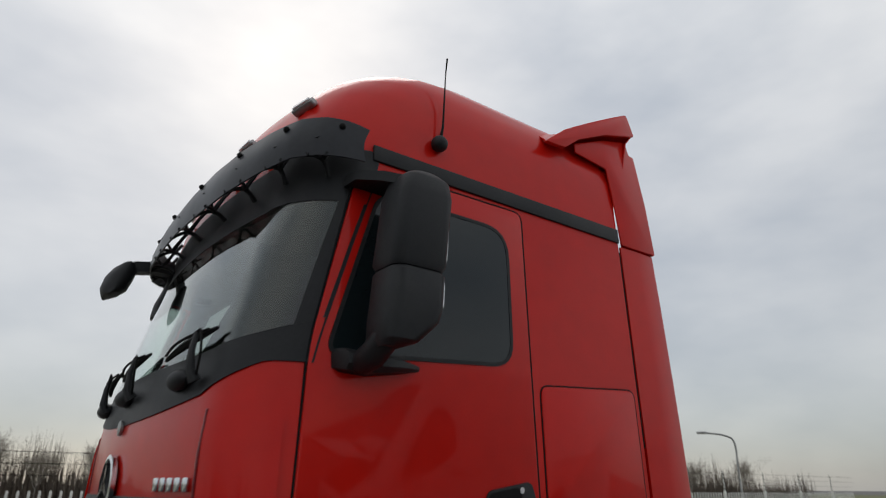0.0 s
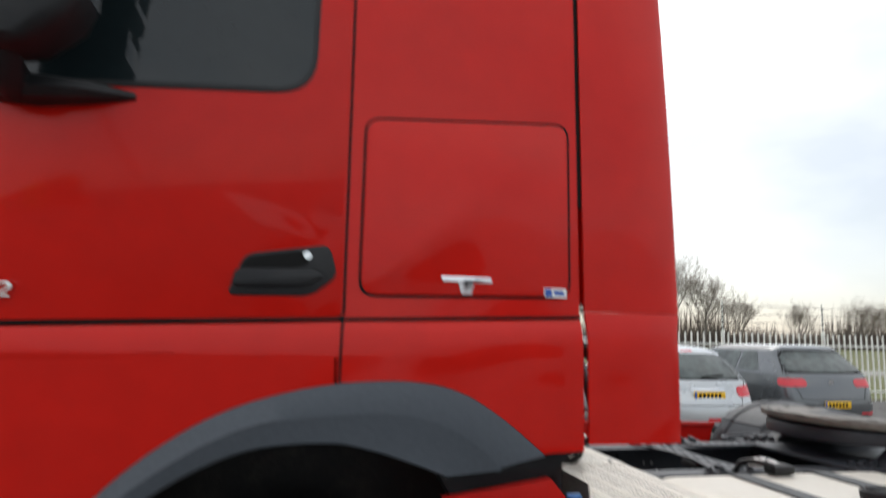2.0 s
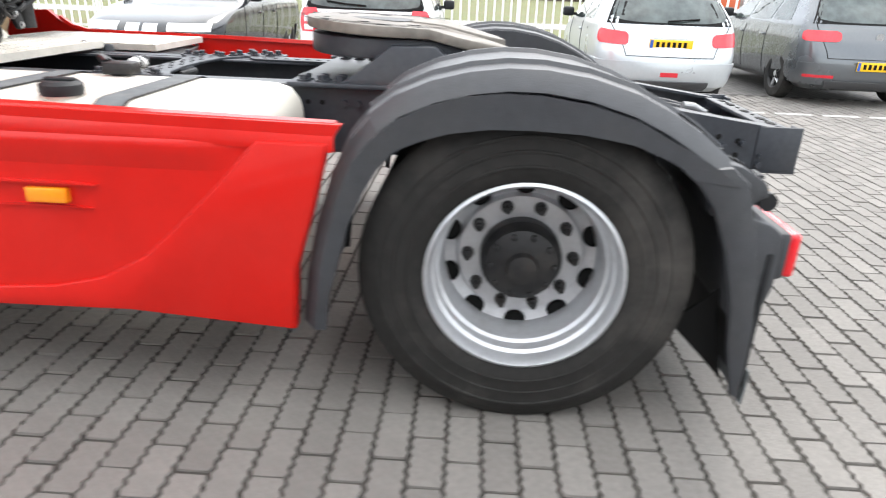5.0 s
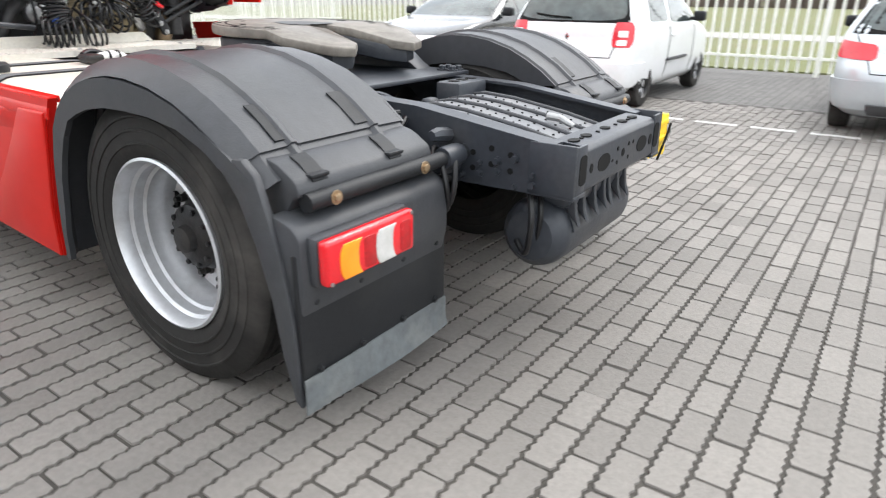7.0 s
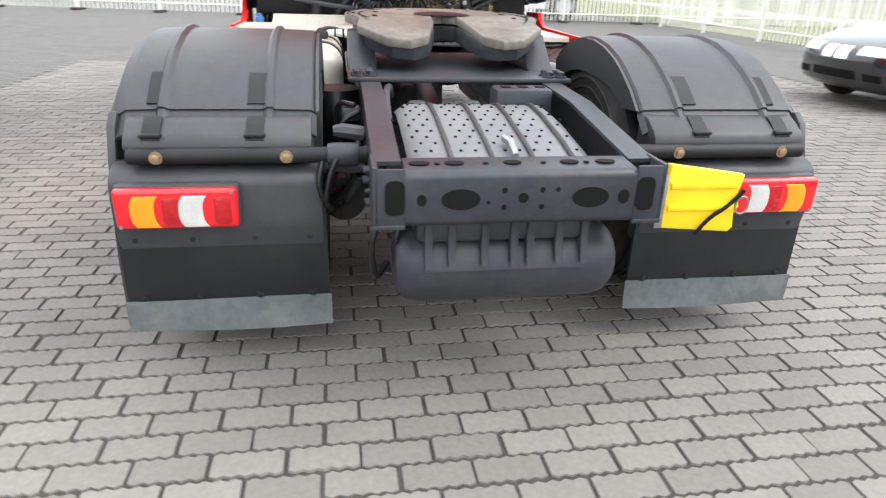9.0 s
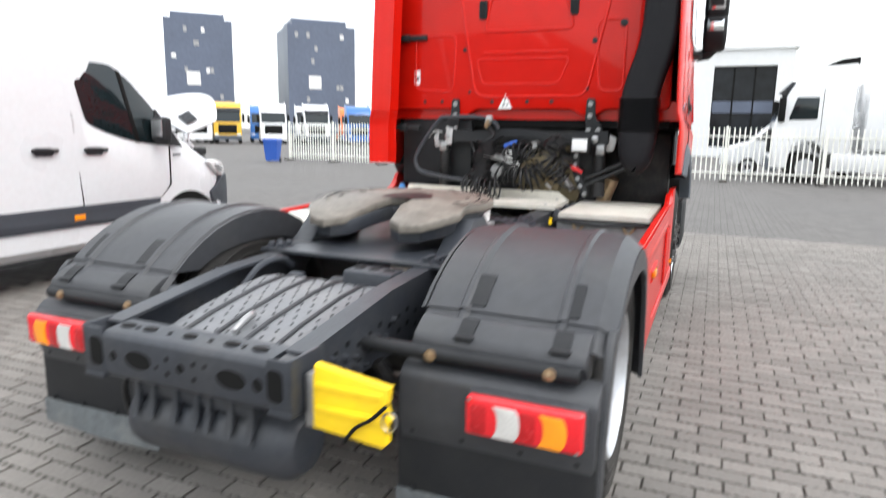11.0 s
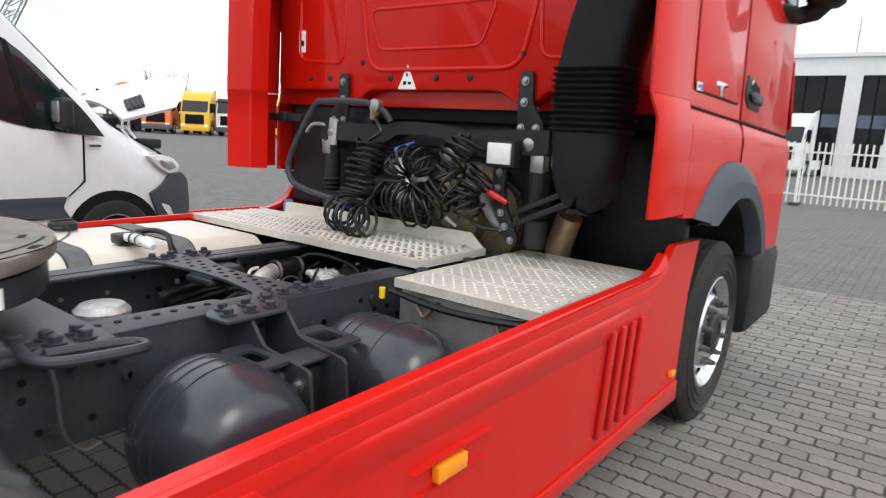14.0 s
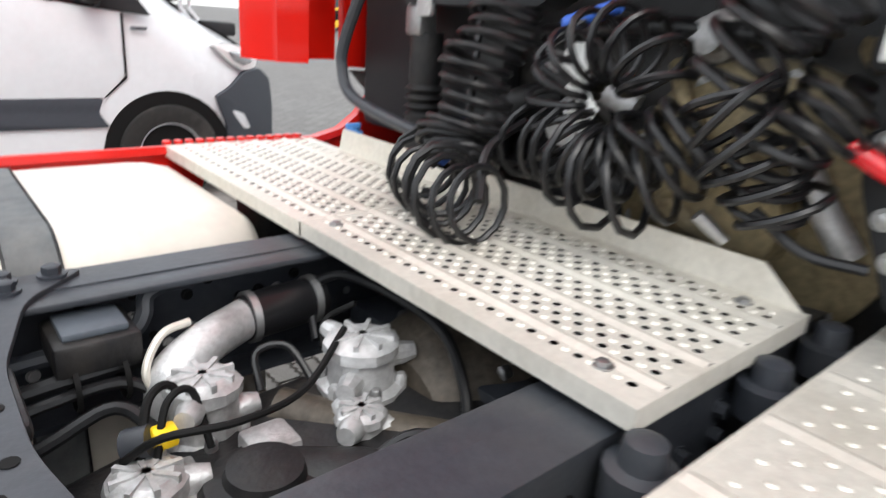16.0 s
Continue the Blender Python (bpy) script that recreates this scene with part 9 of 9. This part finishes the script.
for z in (1.95, 2.15, 2.35):
    solo("fence_wire", tube(bm_new(), [(-15.5, 10.58, z), (32, 10.38, z)], 0.004, 4), INK_AND_SHADE, "thin wire strung above the pale fence", "wire", group="fence wires")

# blue bin
binn = thing("waste_bin", "blue plastic wheeled bin beside the fence", "bin", at=pose(-17.2, -16.6, 0, 0, 0, 15))
part("body", loft(bm_new(), [[(x, y, z) for x, y in rrect(-a, a, -a, a, 0.05)] for z, a in ((0.06, 0.25), (0.9, 0.32), (0.95, 0.34))]), BLUE, binn)
part("lid", loft(bm_new(), [[(x, y, z) for x, y in rrect(-a, a, -a, a, 0.05)] for z, a in ((0.95, 0.35), (1.0, 0.34), (1.03, 0.28))]), BLUE, binn)
for s in (-1, 1):
    part("wheel", lathe(bm_new(), (-0.22, s * 0.25, 0.09), [(0.09, -0.03), (0.09, 0.03)], "y", 16), RUBBER, binn)

# ---- grass, road and trees behind the near fence ----
GRASS = mat("winter_grass", (0.115, 0.125, 0.042), 0.9, var=0.3, scales=(0.3, 6), dirt=(0.15, 0.115, 0.062), dirt_amount=0.8, dirt_scale=0.16, bump=0.5, bscale=30)
VERGE = mat("pale_road", (0.30, 0.29, 0.27), 0.9, var=0.1, scales=(0.2, 6))
HEDGE = mat("bare_hedge", (0.085, 0.065, 0.055), 0.95, var=0.35, scales=(0.4, 5))
solo("grass_field", box(bm_new(), -60, 300, 11.2, 400, -0.05, 0.02), GRASS, "flat green-brown winter grass field behind the fence", "grass", kind="structure")
solo("road", box(bm_new(), -60, 300, 21, 25, 0.0, 0.035), VERGE, "pale narrow road across the grass", "road", kind="structure")
rg = random.Random(9)
verts, faces = [], []
for k in range(5200):
    x, y, z = rg.uniform(-10, 180), 103 + rg.uniform(-5, 5), 0
    h, w = rg.uniform(0.8, 3.6), rg.uniform(0.04, 0.22)
    a = rg.uniform(0, 3.14)
    dx, dy = w * math.cos(a), w * math.sin(a)
    b0 = len(verts)
    lean = rg.uniform(-0.6, 0.6)
    verts += [(x - dx, y - dy, 0), (x + dx, y + dy, 0), (x + lean, y, h)]
    faces.append((b0, b0 + 1, b0 + 2))
me = bpy.data.meshes.new("undergrowth")
me.from_pydata(verts, [], faces)
me.materials.append(HEDGE)
tagged(new("undergrowth", me), "dark bare undergrowth along the tree line", "bushes", kind="stuff")


def tree_meshes(h, seed, upright=False, fork=(9, 6, 4, 3, 3)):
    rg = random.Random(seed)
    wood, twig = bm_new(), bm_new()

    def branch(p, d, length, r, depth):
        n = 3
        pts, rr = [p], [r]
        for k in range(n):
            d = (d + Vector((rg.uniform(-1, 1), rg.uniform(-1, 1), rg.uniform(-0.2, 0.6) + (0.5 if upright else 0))) * 0.16).normalized()
            p = p + d * length / n
            pts.append(p)
            rr.append(r * (1 - 0.35 * (k + 1) / n))
        tube(wood if depth < 3 else twig, pts, rr, 6 if depth < 2 else 3, caps=False)
        if depth >= 5:
            return
        kids = fork[depth]
        for k in range(kids):
            t = rg.uniform(0.3, 1.0) if depth else 0.42 + 0.58 * k / (kids - 1)
            q = pts[0].lerp(pts[-1], t)
            side = Vector((rg.uniform(-1, 1), rg.uniform(-1, 1), rg.uniform(-0.1, 0.7))).normalized()
            if depth == 0 and not upright:
                side = Vector((math.cos(k * 2.4), math.sin(k * 2.4), 0.1 + 0.7 * t))
            spread = 0.35 if upright else (0.95 if depth == 0 else 0.8)
            nd = (d * (1 - spread * 0.5) + side * spread + Vector((0, 0, 0.15 + (0.5 if upright else 0)))).normalized()
            branch(q, nd, length * rg.uniform(0.52, 0.80) * (1.55 - 0.65 * t if depth == 0 and not upright else 1.0), max(r * 0.47, 0.011), depth + 1)

    branch(Vector((0, 0, 0)), Vector((0, 0, 1)), h * (0.40 if upright else 0.52), h * 0.016, 0)
    a, b = finish(wood, False), finish(twig, False)
    a.materials.append(BARK)
    b.materials.append(TWIG)
    return a, b


TREES = [tree_meshes(11.5, 21), tree_meshes(10.0, 22), tree_meshes(12.0, 25)]
POPLAR = tree_meshes(10.0, 31, True, (5, 4, 3, 2, 2))


def tree(meshes, x, y, s, turn, label="tall bare winter tree with a spreading crown", group="trees along the road"):
    t = thing("tree", label, "tree", group, at=Matrix.Translation((x, y, 0)) @ Matrix.Rotation(turn, 4, "Z"))
    for nm, me in zip(("trunk", "crown"), meshes):
        o = part(nm, me, BARK, t)
        o.scale = (s, s, s)


for k, (x, y, s) in enumerate([(14, 92, 0.62), (20, 91, 0.85), (25, 93, 0.9), (31, 92, 1.0), (34, 90, 0.8), (40, 90, 1.0), (44, 92, 0.85), (50, 88, 1.12), (56, 86, 1.15), (61, 86, 1.05), (67, 85, 0.8), (76, 82, 0.6), (83, 78, 0.65), (88, 76, 0.7), (92, 72, 0.65), (97, 74, 0.6), (8, 95, 0.6), (2, 94, 0.62), (-4, 96, 0.55), (104, 66, 0.6), (110, 60, 0.55), (47, 95, 0.9), (28, 96, 0.8)]):
    tree(TREES[k % 3], x, y, s * 0.93, k * 1.7)
for k, (x, y) in enumerate([(-55, -101), (-57, -99), (-53, -103)]):
    tree(POPLAR, x, y, 1.1, k, "bare upright poplar far off", "poplars")
for x, y in ((21.5, 54), (23.5, 53.5), (26, 54)):
    solo("container", box(bm_new(), x - 1.2, x + 0.9, y - 0.6, y + 0.6, 0.02, 1.5, 0.05), mat("faded_orange", (0.50, 0.10, 0.04), 0.6) if x < 25 else STEEL, "low orange object far across the grass", "container", group="far containers")

# scrub beyond the grass
rgs = random.Random(77)
bm = bm_new()
for k in range(6500):
    x, y = rgs.uniform(-40, 150), rgs.uniform(97, 106)
    y -= max(0, x - 60) * 0.35
    h = rgs.uniform(2.2, 6.2) * (1 + 0.4 * math.sin(x * 0.21) + 0.2 * math.sin(x * 0.9))
    dx, dy = rgs.uniform(-0.8, 0.8), rgs.uniform(-0.5, 0.5)
    a = [bm.verts.new((x + 0.09 * math.cos(q * 2.1), y + 0.09 * math.sin(q * 2.1), 0)) for q in range(3)]
    t_ = bm.verts.new((x + dx, y + dy, h))
    for q in range(3):
        bm.faces.new((a[q], a[(q + 1) % 3], t_))
solo("scrub", bm, TWIG2, "bare brown scrub and hedges beyond the grass", "scrub", kind="stuff")

# worn road paint
LINE = mat("worn_white_paint", (0.55, 0.54, 0.52), 0.8, var=0.2, scales=(2, 30), dirt=(0.17, 0.16, 0.15), dirt_amount=1.0, dirt_scale=5, bump=0.2)
for k in range(16):
    x0 = 1.0 + 0.56 * k
    solo("road_line", box(bm_new(), x0, x0 + 0.43, 5.02 - 0.05, 5.02 + 0.05, 0.002, 0.0055), LINE, "worn white line block painted across the paving", "road marking", group="road lines", kind="structure")

# ---- white office building and towers ----
RENDER_WHITE = mat("white_facade", (0.74, 0.75, 0.76), 0.7, var=0.05, scales=(0.3, 4), dirt=(0.5, 0.5, 0.5), dirt_amount=0.25, dirt_scale=0.5)
# cladding colour has the far towers' haze mixed in, lighter and bluer
TOWER = mat("blue_grey_cladding", (0.10, 0.12, 0.17), 0.45, var=0.15, scales=(0.05, 1.2))
ROOM = mat("dim_room", (0.10, 0.10, 0.095), 0.8, var=0.4, scales=(0.6, 4))
office = thing("office_building", "white two-storey office building with tall dark windows", "building", at=pose(-44, 0, 0))
Y = [(-14.5, -12.0), (-11.2, -7.6), (-6.6, -3.3), (-2.4, -0.8), (1.0, 5.0)]
edges = [-17.0] + [v for p in Y for v in p] + [6.0]
for a, b in zip(edges[::2], edges[1::2]):
    part("wall", box(bm_new(), -0.5, 0, a, b, 0, 7.4), RENDER_WHITE, office)
for a, b in Y:
    part("wall", box(bm_new(), -0.5, 0, a, b, 6.3, 7.4), RENDER_WHITE, office)
    part("wall", box(bm_new(), -0.5, 0, a, b, 0, 0.7), RENDER_WHITE, office)
    w = new("window")
    w.parent = office
    part("pane", box(bm_new(), -0.36, -0.33, a, b, 0.7, 6.3), OFFICEGLASS, w)
    n = max(2, round((b - a) / 1.2))
    for k in range(n + 1):
        y = a + (b - a) * k / n
        part("mullion", box(bm_new(), -0.34, -0.26, y - 0.05, y + 0.05, 0.7, 6.3), INK_AND_SHADE, w)
    part("spandrel", box(bm_new(), -0.33, -0.28, a, b, 3.1, 3.9), TOWER, w)
part("roof", box(bm_new(), -26, 0.15, -17.2, 6.2, 7.4, 7.65), RENDER_WHITE, office)
part("wall", box(bm_new(), -26, -0.5, 5.5, 6.0, 0, 7.4), RENDER_WHITE, office)
part("wall", box(bm_new(), -26, -25.5, -17, 5.5, 0, 7.4), RENDER_WHITE, office)
part("wall", box(bm_new(), -26, -0.5, -17, -16.5, 0, 7.4), RENDER_WHITE, office)
part("mast", tube(bm_new(), [(-3, -3.3, 7.6), (-3, -3.3, 10.2)], 0.04, 6), STEEL, office)
for y in (-4.1, -2.0, 1.5):
    part("roof_vent", box(bm_new(), -4, -3.5, y, y + 0.4, 7.65, 8.0), STEEL, office)


def tower(x, y, w, d, h, turn, seed):
    t = thing("tower_block", "dark blue-grey clad tower with scattered windows", "building", "far towers", at=pose(x, y, 0, 0, 0, turn))
    part("wall", box(bm_new(), -w / 2, w / 2, -d / 2, d / 2, 0, h), TOWER, t)
    part("roof", box(bm_new(), -w / 2 + 2, w / 2 - 4, -d / 2 + 2, d / 2 - 2, h, h + 2.4), TOWER, t)
    rg = random.Random(seed)
    for k in range(26):
        z = rg.choice((6, 10, 14, 18, 22, 26, 30)) * h / 34
        v = rg.uniform(-0.42, 0.42)
        bm = bm_new()
        if k % 2:
            box(bm, w / 2, w / 2 + 0.15, v * d - 0.5, v * d + 0.5, z, z + 1.6)
        else:
            box(bm, v * w - 0.5, v * w + 0.5, d / 2, d / 2 + 0.15, z, z + 1.6)
        part("window", bm, STEEL if k % 3 else WHITELENS, t)
    part("sign_panel", box(bm_new(), w / 2, w / 2 + 0.2, -d * 0.2, -d * 0.2 + 4, h * 0.42, h * 0.42 + 4), STICKER, t)
    return t


tower(-163, -158, 24, 20, 34.5, 45, 3)
tower(-186, -128, 24, 22, 34.5, 45, 4)


# ---- other lorries in the yard ----
def lorry(name, label, paint, at, group, box_body=False, dark_visor=True):
    t = thing(name, label, "truck", group, at=at)
    prof = [(0.0, 0.45), (0.0, 1.35), (0.06, 2.0), (0.42, 3.0), (0.75, 3.45), (1.15, 3.72), (2.2, 3.80), (2.25, 3.70), (2.25, 0.95), (1.55, 0.95), (1.45, 1.15), (1.2, 1.32), (0.9, 1.32), (0.65, 1.15), (0.55, 0.9), (0.5, 0.45)]
    bm = bm_new()
    prism(bm, prof, "y", -1.22, 1.22, 0.08, 3)
    part("cab", bm, paint, t)
    rows = [[(x - 0.02, y, z) for y in (-1.08, -0.5, 0, 0.5, 1.08)] for x, z in ((0.06, 1.98), (0.22, 2.45), (0.38, 2.92))]
    part("windshield", sheet(bm_new(), rows, 0.01), GLASS, t)
    part("grille", box(bm_new(), -0.03, 0.02, -0.8, 0.8, 0.95, 1.75, 0.02), INK_AND_SHADE, t)
    part("bumper", box(bm_new(), -0.06, 0.25, -1.2, 1.2, 0.35, 0.80, 0.05), paint if not dark_visor else GREYPLAST, t)
    for s in (-1, 1):
        part("side_window", prism(bm_new(), round_poly([(0.42, 2.02), (1.25, 2.05), (1.25, 2.75), (0.62, 2.75)], 0.06), "y", s * 1.215, s * 1.232, 0.004), GLASS, t)
        part("door_gap", prism(bm_new(), [(1.36, 1.35), (1.375, 1.35), (1.375, 3.0), (1.36, 3.0)], "y", s * 1.215, s * 1.226), INK_AND_SHADE, t)
        part("mirror", box(bm_new(), 0.10, 0.30, s * 1.28, s * 1.50, 1.95, 2.75, 0.05), INK_AND_SHADE, t)
        part("head_lamp", box(bm_new(), -0.05, 0.12, s * 0.80, s * 1.15, 0.70, 0.92, 0.03), WHITELENS, t)
        for x in (1.05, 4.6):
            wh = new("wheel")
            wh.parent, wh.location = t, (x, s * 1.05, 0.5)
            part("tyre", TYRE, RUBBER, wh)
            part("rim", lathe(bm_new(), (0, 0, 0), [(0.29, s * 0.14), (0.27, s * 0.10), (0.2, s * 0.06), (0.02, s * 0.10)], "y", 24), RIM, wh)
        part("skirt", box(bm_new(), 1.75, 3.9, s * 1.18, s * 1.22, 0.40, 0.98, 0.02), paint, t)
        part("roof_fairing", prism(bm_new(), round_poly([(1.3, 3.72), (2.24, 3.72), (2.24, 3.98), (1.75, 3.92)], 0.04), "y", s * 1.14, s * 1.20, 0.01), INK_AND_SHADE if box_body else paint, t)
    if dark_visor:
        part("sun_visor", prism(bm_new(), [(0.22, 3.0), (0.40, 2.92), (0.55, 3.22), (0.45, 3.25)], "y", -1.15, 1.15, 0.02), SHADE, t)
    part("chassis", box(bm_new(), 2.2, 5.4, -0.42, 0.42, 0.65, 0.92, 0.02), FRAME, t)
    if box_body:
        part("trailer_body", box(bm_new(), 2.6, 11.0, -1.25, 1.25, 1.1, 3.3, 0.05), paint, t)
    return t


YELLOWT = mat("yellow_lorry_paint", (0.72, 0.42, 0.02), 0.35, var=0.06, coat=0.4)
BLUET = mat("blue_lorry_paint", (0.03, 0.14, 0.42), 0.35, var=0.06, coat=0.4)
ORANGET = mat("orange_lorry_paint", (0.75, 0.16, 0.03), 0.35, var=0.06, coat=0.4)


def toward(x, y, ox, oy):
    """Turn about z for a lorry whose nose looks at a place."""
    return math.degrees(math.atan2(oy - y, ox - x)) + 180


lorry("lorry", "white lorry with a dark sun visor behind the fence", WHITE, pose(-18.9, 3.2, 0, 0, 0, 90), "white lorries", box_body=True)
for k in range(4):
    lorry("lorry", "white tractor unit in a row before the office", WHITE, pose(-39.5 + 0.4 * k, -5.6 + 0.2 * k - 2.9 * k, 0, 0, 0, 180 - 8), "white lorries", dark_visor=False)
row = [(-31.5, -64, ORANGET), (-34.5, -61.5, YELLOWT), (-37.8, -60, WHITE), (-41.5, -56.8, YELLOWT), (-44.6, -54.2, WHITE), (-48.2, -51.5, WHITE), (-50.5, -49.3, YELLOWT), (-54.5, -46, WHITE), (-58.3, -42.5, WHITE), (-61.8, -38.6, BLUET), (-64.5, -35.0, BLUET), (-67.5, -31.5, WHITE)]
row += [(x * 1.12 + 1.5, y * 1.12, m_) for (x, y, _), (_, _, m_) in zip(row, row[3:] + row[:3])]
for k, (x, y, m_) in enumerate(row):
    nm = {ORANGET: "orange", YELLOWT: "yellow", WHITE: "white", BLUET: "blue"}[m_]
    lorry("lorry", f"{nm} tractor unit parked in a long row far off", m_, pose(x * 0.80, y * 0.80, 0, 0, 0, toward(x, y, x + 7, y + 6)), "lorries in the far row", dark_visor=k % 2 == 0)
# dark loader body with an orange tank, behind the van
ld = thing("tank_lorry", "dark lorry body with an orange tank far off", "truck", "lorries in the far row", at=pose(-27, -58, 0, 0, 0, 40))
part("chassis", box(bm_new(), -4, 4, -1.2, 1.2, 0.5, 1.4, 0.1), DARK, ld)
for wx in (-3, -1.8, 2.6):
    for wy in (-1.05, 1.05):
        part("wheel", lathe(bm_new(), (wx, wy, 0.5), [(0.1, -0.14), (0.48, -0.14), (0.5, -0.08), (0.5, 0.08), (0.48, 0.14), (0.1, 0.14)], "y", 20), RUBBER, ld)
part("tank", lathe(bm_new(), (0, 0, 3.2), [(0.5, -2.6), (1.1, -2.3), (1.25, 0), (1.1, 2.3), (0.5, 2.6)], "x", 24), ORANGET, ld)
for k in range(9):
    part("frame_bar", tube(bm_new(), [(-5 + k, -1.2, 1.4), (-4.6 + k, -1.2, 3.0), (-3.2 + k, -1.2, 3.4)], 0.10, 6), DARK, ld)
# white van behind the fence
wv = thing("panel_van", "white van parked behind the pale fence", "van", at=pose(-21.8, 1.7, 0, 0, 0, 90))
bm = bm_new()
prism(bm, [(0.0, 0.4), (0.0, 0.85), (0.35, 1.1), (1.0, 1.3), (1.75, 2.0), (2.3, 2.35), (5.6, 2.4), (5.7, 0.4)], "y", -0.98, 0.98, 0.09, 3)
part("body", bm, WHITE, wv)
for s in (-1, 1):
    part("side_window", prism(bm_new(), round_poly([(1.15, 1.35), (2.3, 1.35), (2.3, 1.95), (1.85, 1.92)], 0.05), "y", s * 0.975, s * 0.99), GLASS, wv)
    for x in (1.0, 4.4):
        car_wheel(0.34, 0.22, "", wv, x, s * 0.88, 0.34, True)

# ---- masts, crane, street lamp ----
mast = thing("floodlight_mast", "tall grey floodlight mast far off", "lamp mast", at=pose(-46.5, -71.4, 0))
part("pole", tube(bm_new(), [(0, 0, 0), (0, 0, 24)], [0.30, 0.14], 10), STEEL, mast)
part("head", lathe(bm_new(), (0, 0, 23.8), [(0.2, 0), (0.9, 0.1), (0.95, 0.35), (0.2, 0.5)], "z", 16), STEEL, mast)
for k in range(6):
    a = 2 * math.pi * k / 6
    part("floodlight", box(bm_new(), 0.9 * math.cos(a) - 0.25, 0.9 * math.cos(a) + 0.25, 0.9 * math.sin(a) - 0.25, 0.9 * math.sin(a) + 0.25, 23.4, 23.8, 0.03), DARK, mast)
for x, y, h in ((-62, -92, 12), (-28, -90, 13), (-18, -80, 22)):
    lp = thing("lamp_post", "thin grey lamp post far off", "lamp post", "far lamp posts", at=pose(x, y, 0))
    part("pole", tube(bm_new(), [(0, 0, 0), (0, 0, h)], 0.07, 6), STEEL, lp)
    part("head", box(bm_new(), -0.5, 0.5, -0.15, 0.15, h - 0.1, h + 0.1), STEEL, lp)
crane = thing("crane", "pale lattice crane boom with a hanging flag", "crane", at=pose(0, 0, 0))
A, B = Vector((-30.0, -118.0, 0.0)), Vector((-51.6, -103.4, 53.6))
d = (B - A).normalized()
side = d.cross(Vector((0, 0, 1))).normalized()
up = side.cross(d)
n = 26
for a, b in ((1, 1), (1, -1), (-1, 1), (-1, -1)):
    part("chord", tube(bm_new(), [A + (side * a + up * b) * 1.0, A.lerp(B, 0.75) + (side * a + up * b) * 0.8, B + (side * a + up * b) * 0.15], 0.14, 5), STEEL, crane)
for k in range(n):
    t0, t1 = k / n, (k + 1) / n
    w0, w1 = 1.0 - 0.6 * t0, 1.0 - 0.6 * t1
    for a in (1, -1):
        part("lattice", tube(bm_new(), [A.lerp(B, t0) + (side * a + up * w0) * w0, A.lerp(B, t1) + (side * a - up * w1) * w1], 0.08, 4), STEEL, crane)
        part("lattice", tube(bm_new(), [A.lerp(B, t0) + (side + up * a) * w0, A.lerp(B, t1) + (-side + up * a) * w1], 0.08, 4), STEEL, crane)
part("hook_line", tube(bm_new(), [B, B + Vector((0, 0, -8))], 0.05, 4), INK_AND_SHADE, crane)
part("flag", sheet(bm_new(), [[B + side * (0.2 + 0.55 * k) + Vector((0.1 * math.sin(k), 0, -5.2 + 0.15 * k)), B + side * (0.1 + 0.5 * k) + Vector((0.1 * math.sin(k + 1), 0, -9.0 + 0.45 * k))] for k in range(8)], 0.03), BLUE, crane, "hanging blue flag")
lamp = thing("street_lamp", "grey street lamp with a curved arm", "street lamp", at=pose(37.2, 18.8, 0))
part("pole", tube(bm_new(), curve_pts([(0, 0, 0), (0, 0, 3), (0, 0, 4.5), (-0.25, 0.4, 4.95), (-0.9, 1.4, 5.15)], 5), 0.06, 8), STEEL, lamp)
part("head", box(bm_new(), -1.25, -0.75, 1.25, 1.75, 5.08, 5.22, 0.04), STEEL, lamp)
# ---- the paving blocks near the walk, last in the file ----
pave_rng = random.Random(5)
near, rest = [], []
cols = int((YARD[1] - YARD[0]) / PW)
rows_n = int((YARD[3] - YARD[2]) / PL)
for i in range(cols):
    for j in range(rows_n):
        x, y = YARD[0] + (i + 0.5) * PW, YARD[2] + (j + 0.5 + (0.5 if i % 2 else 0.0)) * PL
        spot = (x + pave_rng.uniform(-0.002, 0.002), y + pave_rng.uniform(-0.003, 0.003), pave_rng.uniform(-0.006, 0.006), pave_rng.uniform(-0.0025, 0.0025), pave_rng.uniform(-0.012, 0.012))
        (near if 1.0 < x < 3.4 and -1.9 < y < -0.85 and len(near) < 290 else rest).append(spot)
verts, faces = [], []
for x, y, turn, dz, tilt in rest:
    c, s_ = math.cos(turn), math.sin(turn)
    o = paver_outline(PW - 0.012, PL - 0.010)
    b0 = len(verts)
    n = len(o)
    for px, py in o:
        verts.append((x + (px * c - py * s_) * 0.965, y + (px * s_ + py * c) * 0.985, dz + tilt * py))
    for px, py in o:
        verts.append((x + px * c - py * s_, y + px * s_ + py * c, dz + tilt * py - 0.012))
    faces.append(tuple(range(b0, b0 + n)))
    for k in range(n):
        faces.append((b0 + n + k, b0 + n + (k + 1) % n, b0 + (k + 1) % n, b0 + k))
me = bpy.data.meshes.new("paving")
me.from_pydata(verts, [], faces)
me.materials.append(PAVER)
pav = new("paving_blocks", me)
tagged(pav, "grey interlocking concrete paving blocks with dark joints", "paving", kind="stuff")
one = bm_new()
paver_bm(one, 0, 0, 0, 0, 0)
one = finish(one, False)
one.materials.append(PAVER_OB)
for x, y, turn, dz, tilt in near:
    b = new("paving_block", one)
    b.parent = ground
    b.location, b.rotation_euler = (x, y, dz), (tilt, 0, turn)
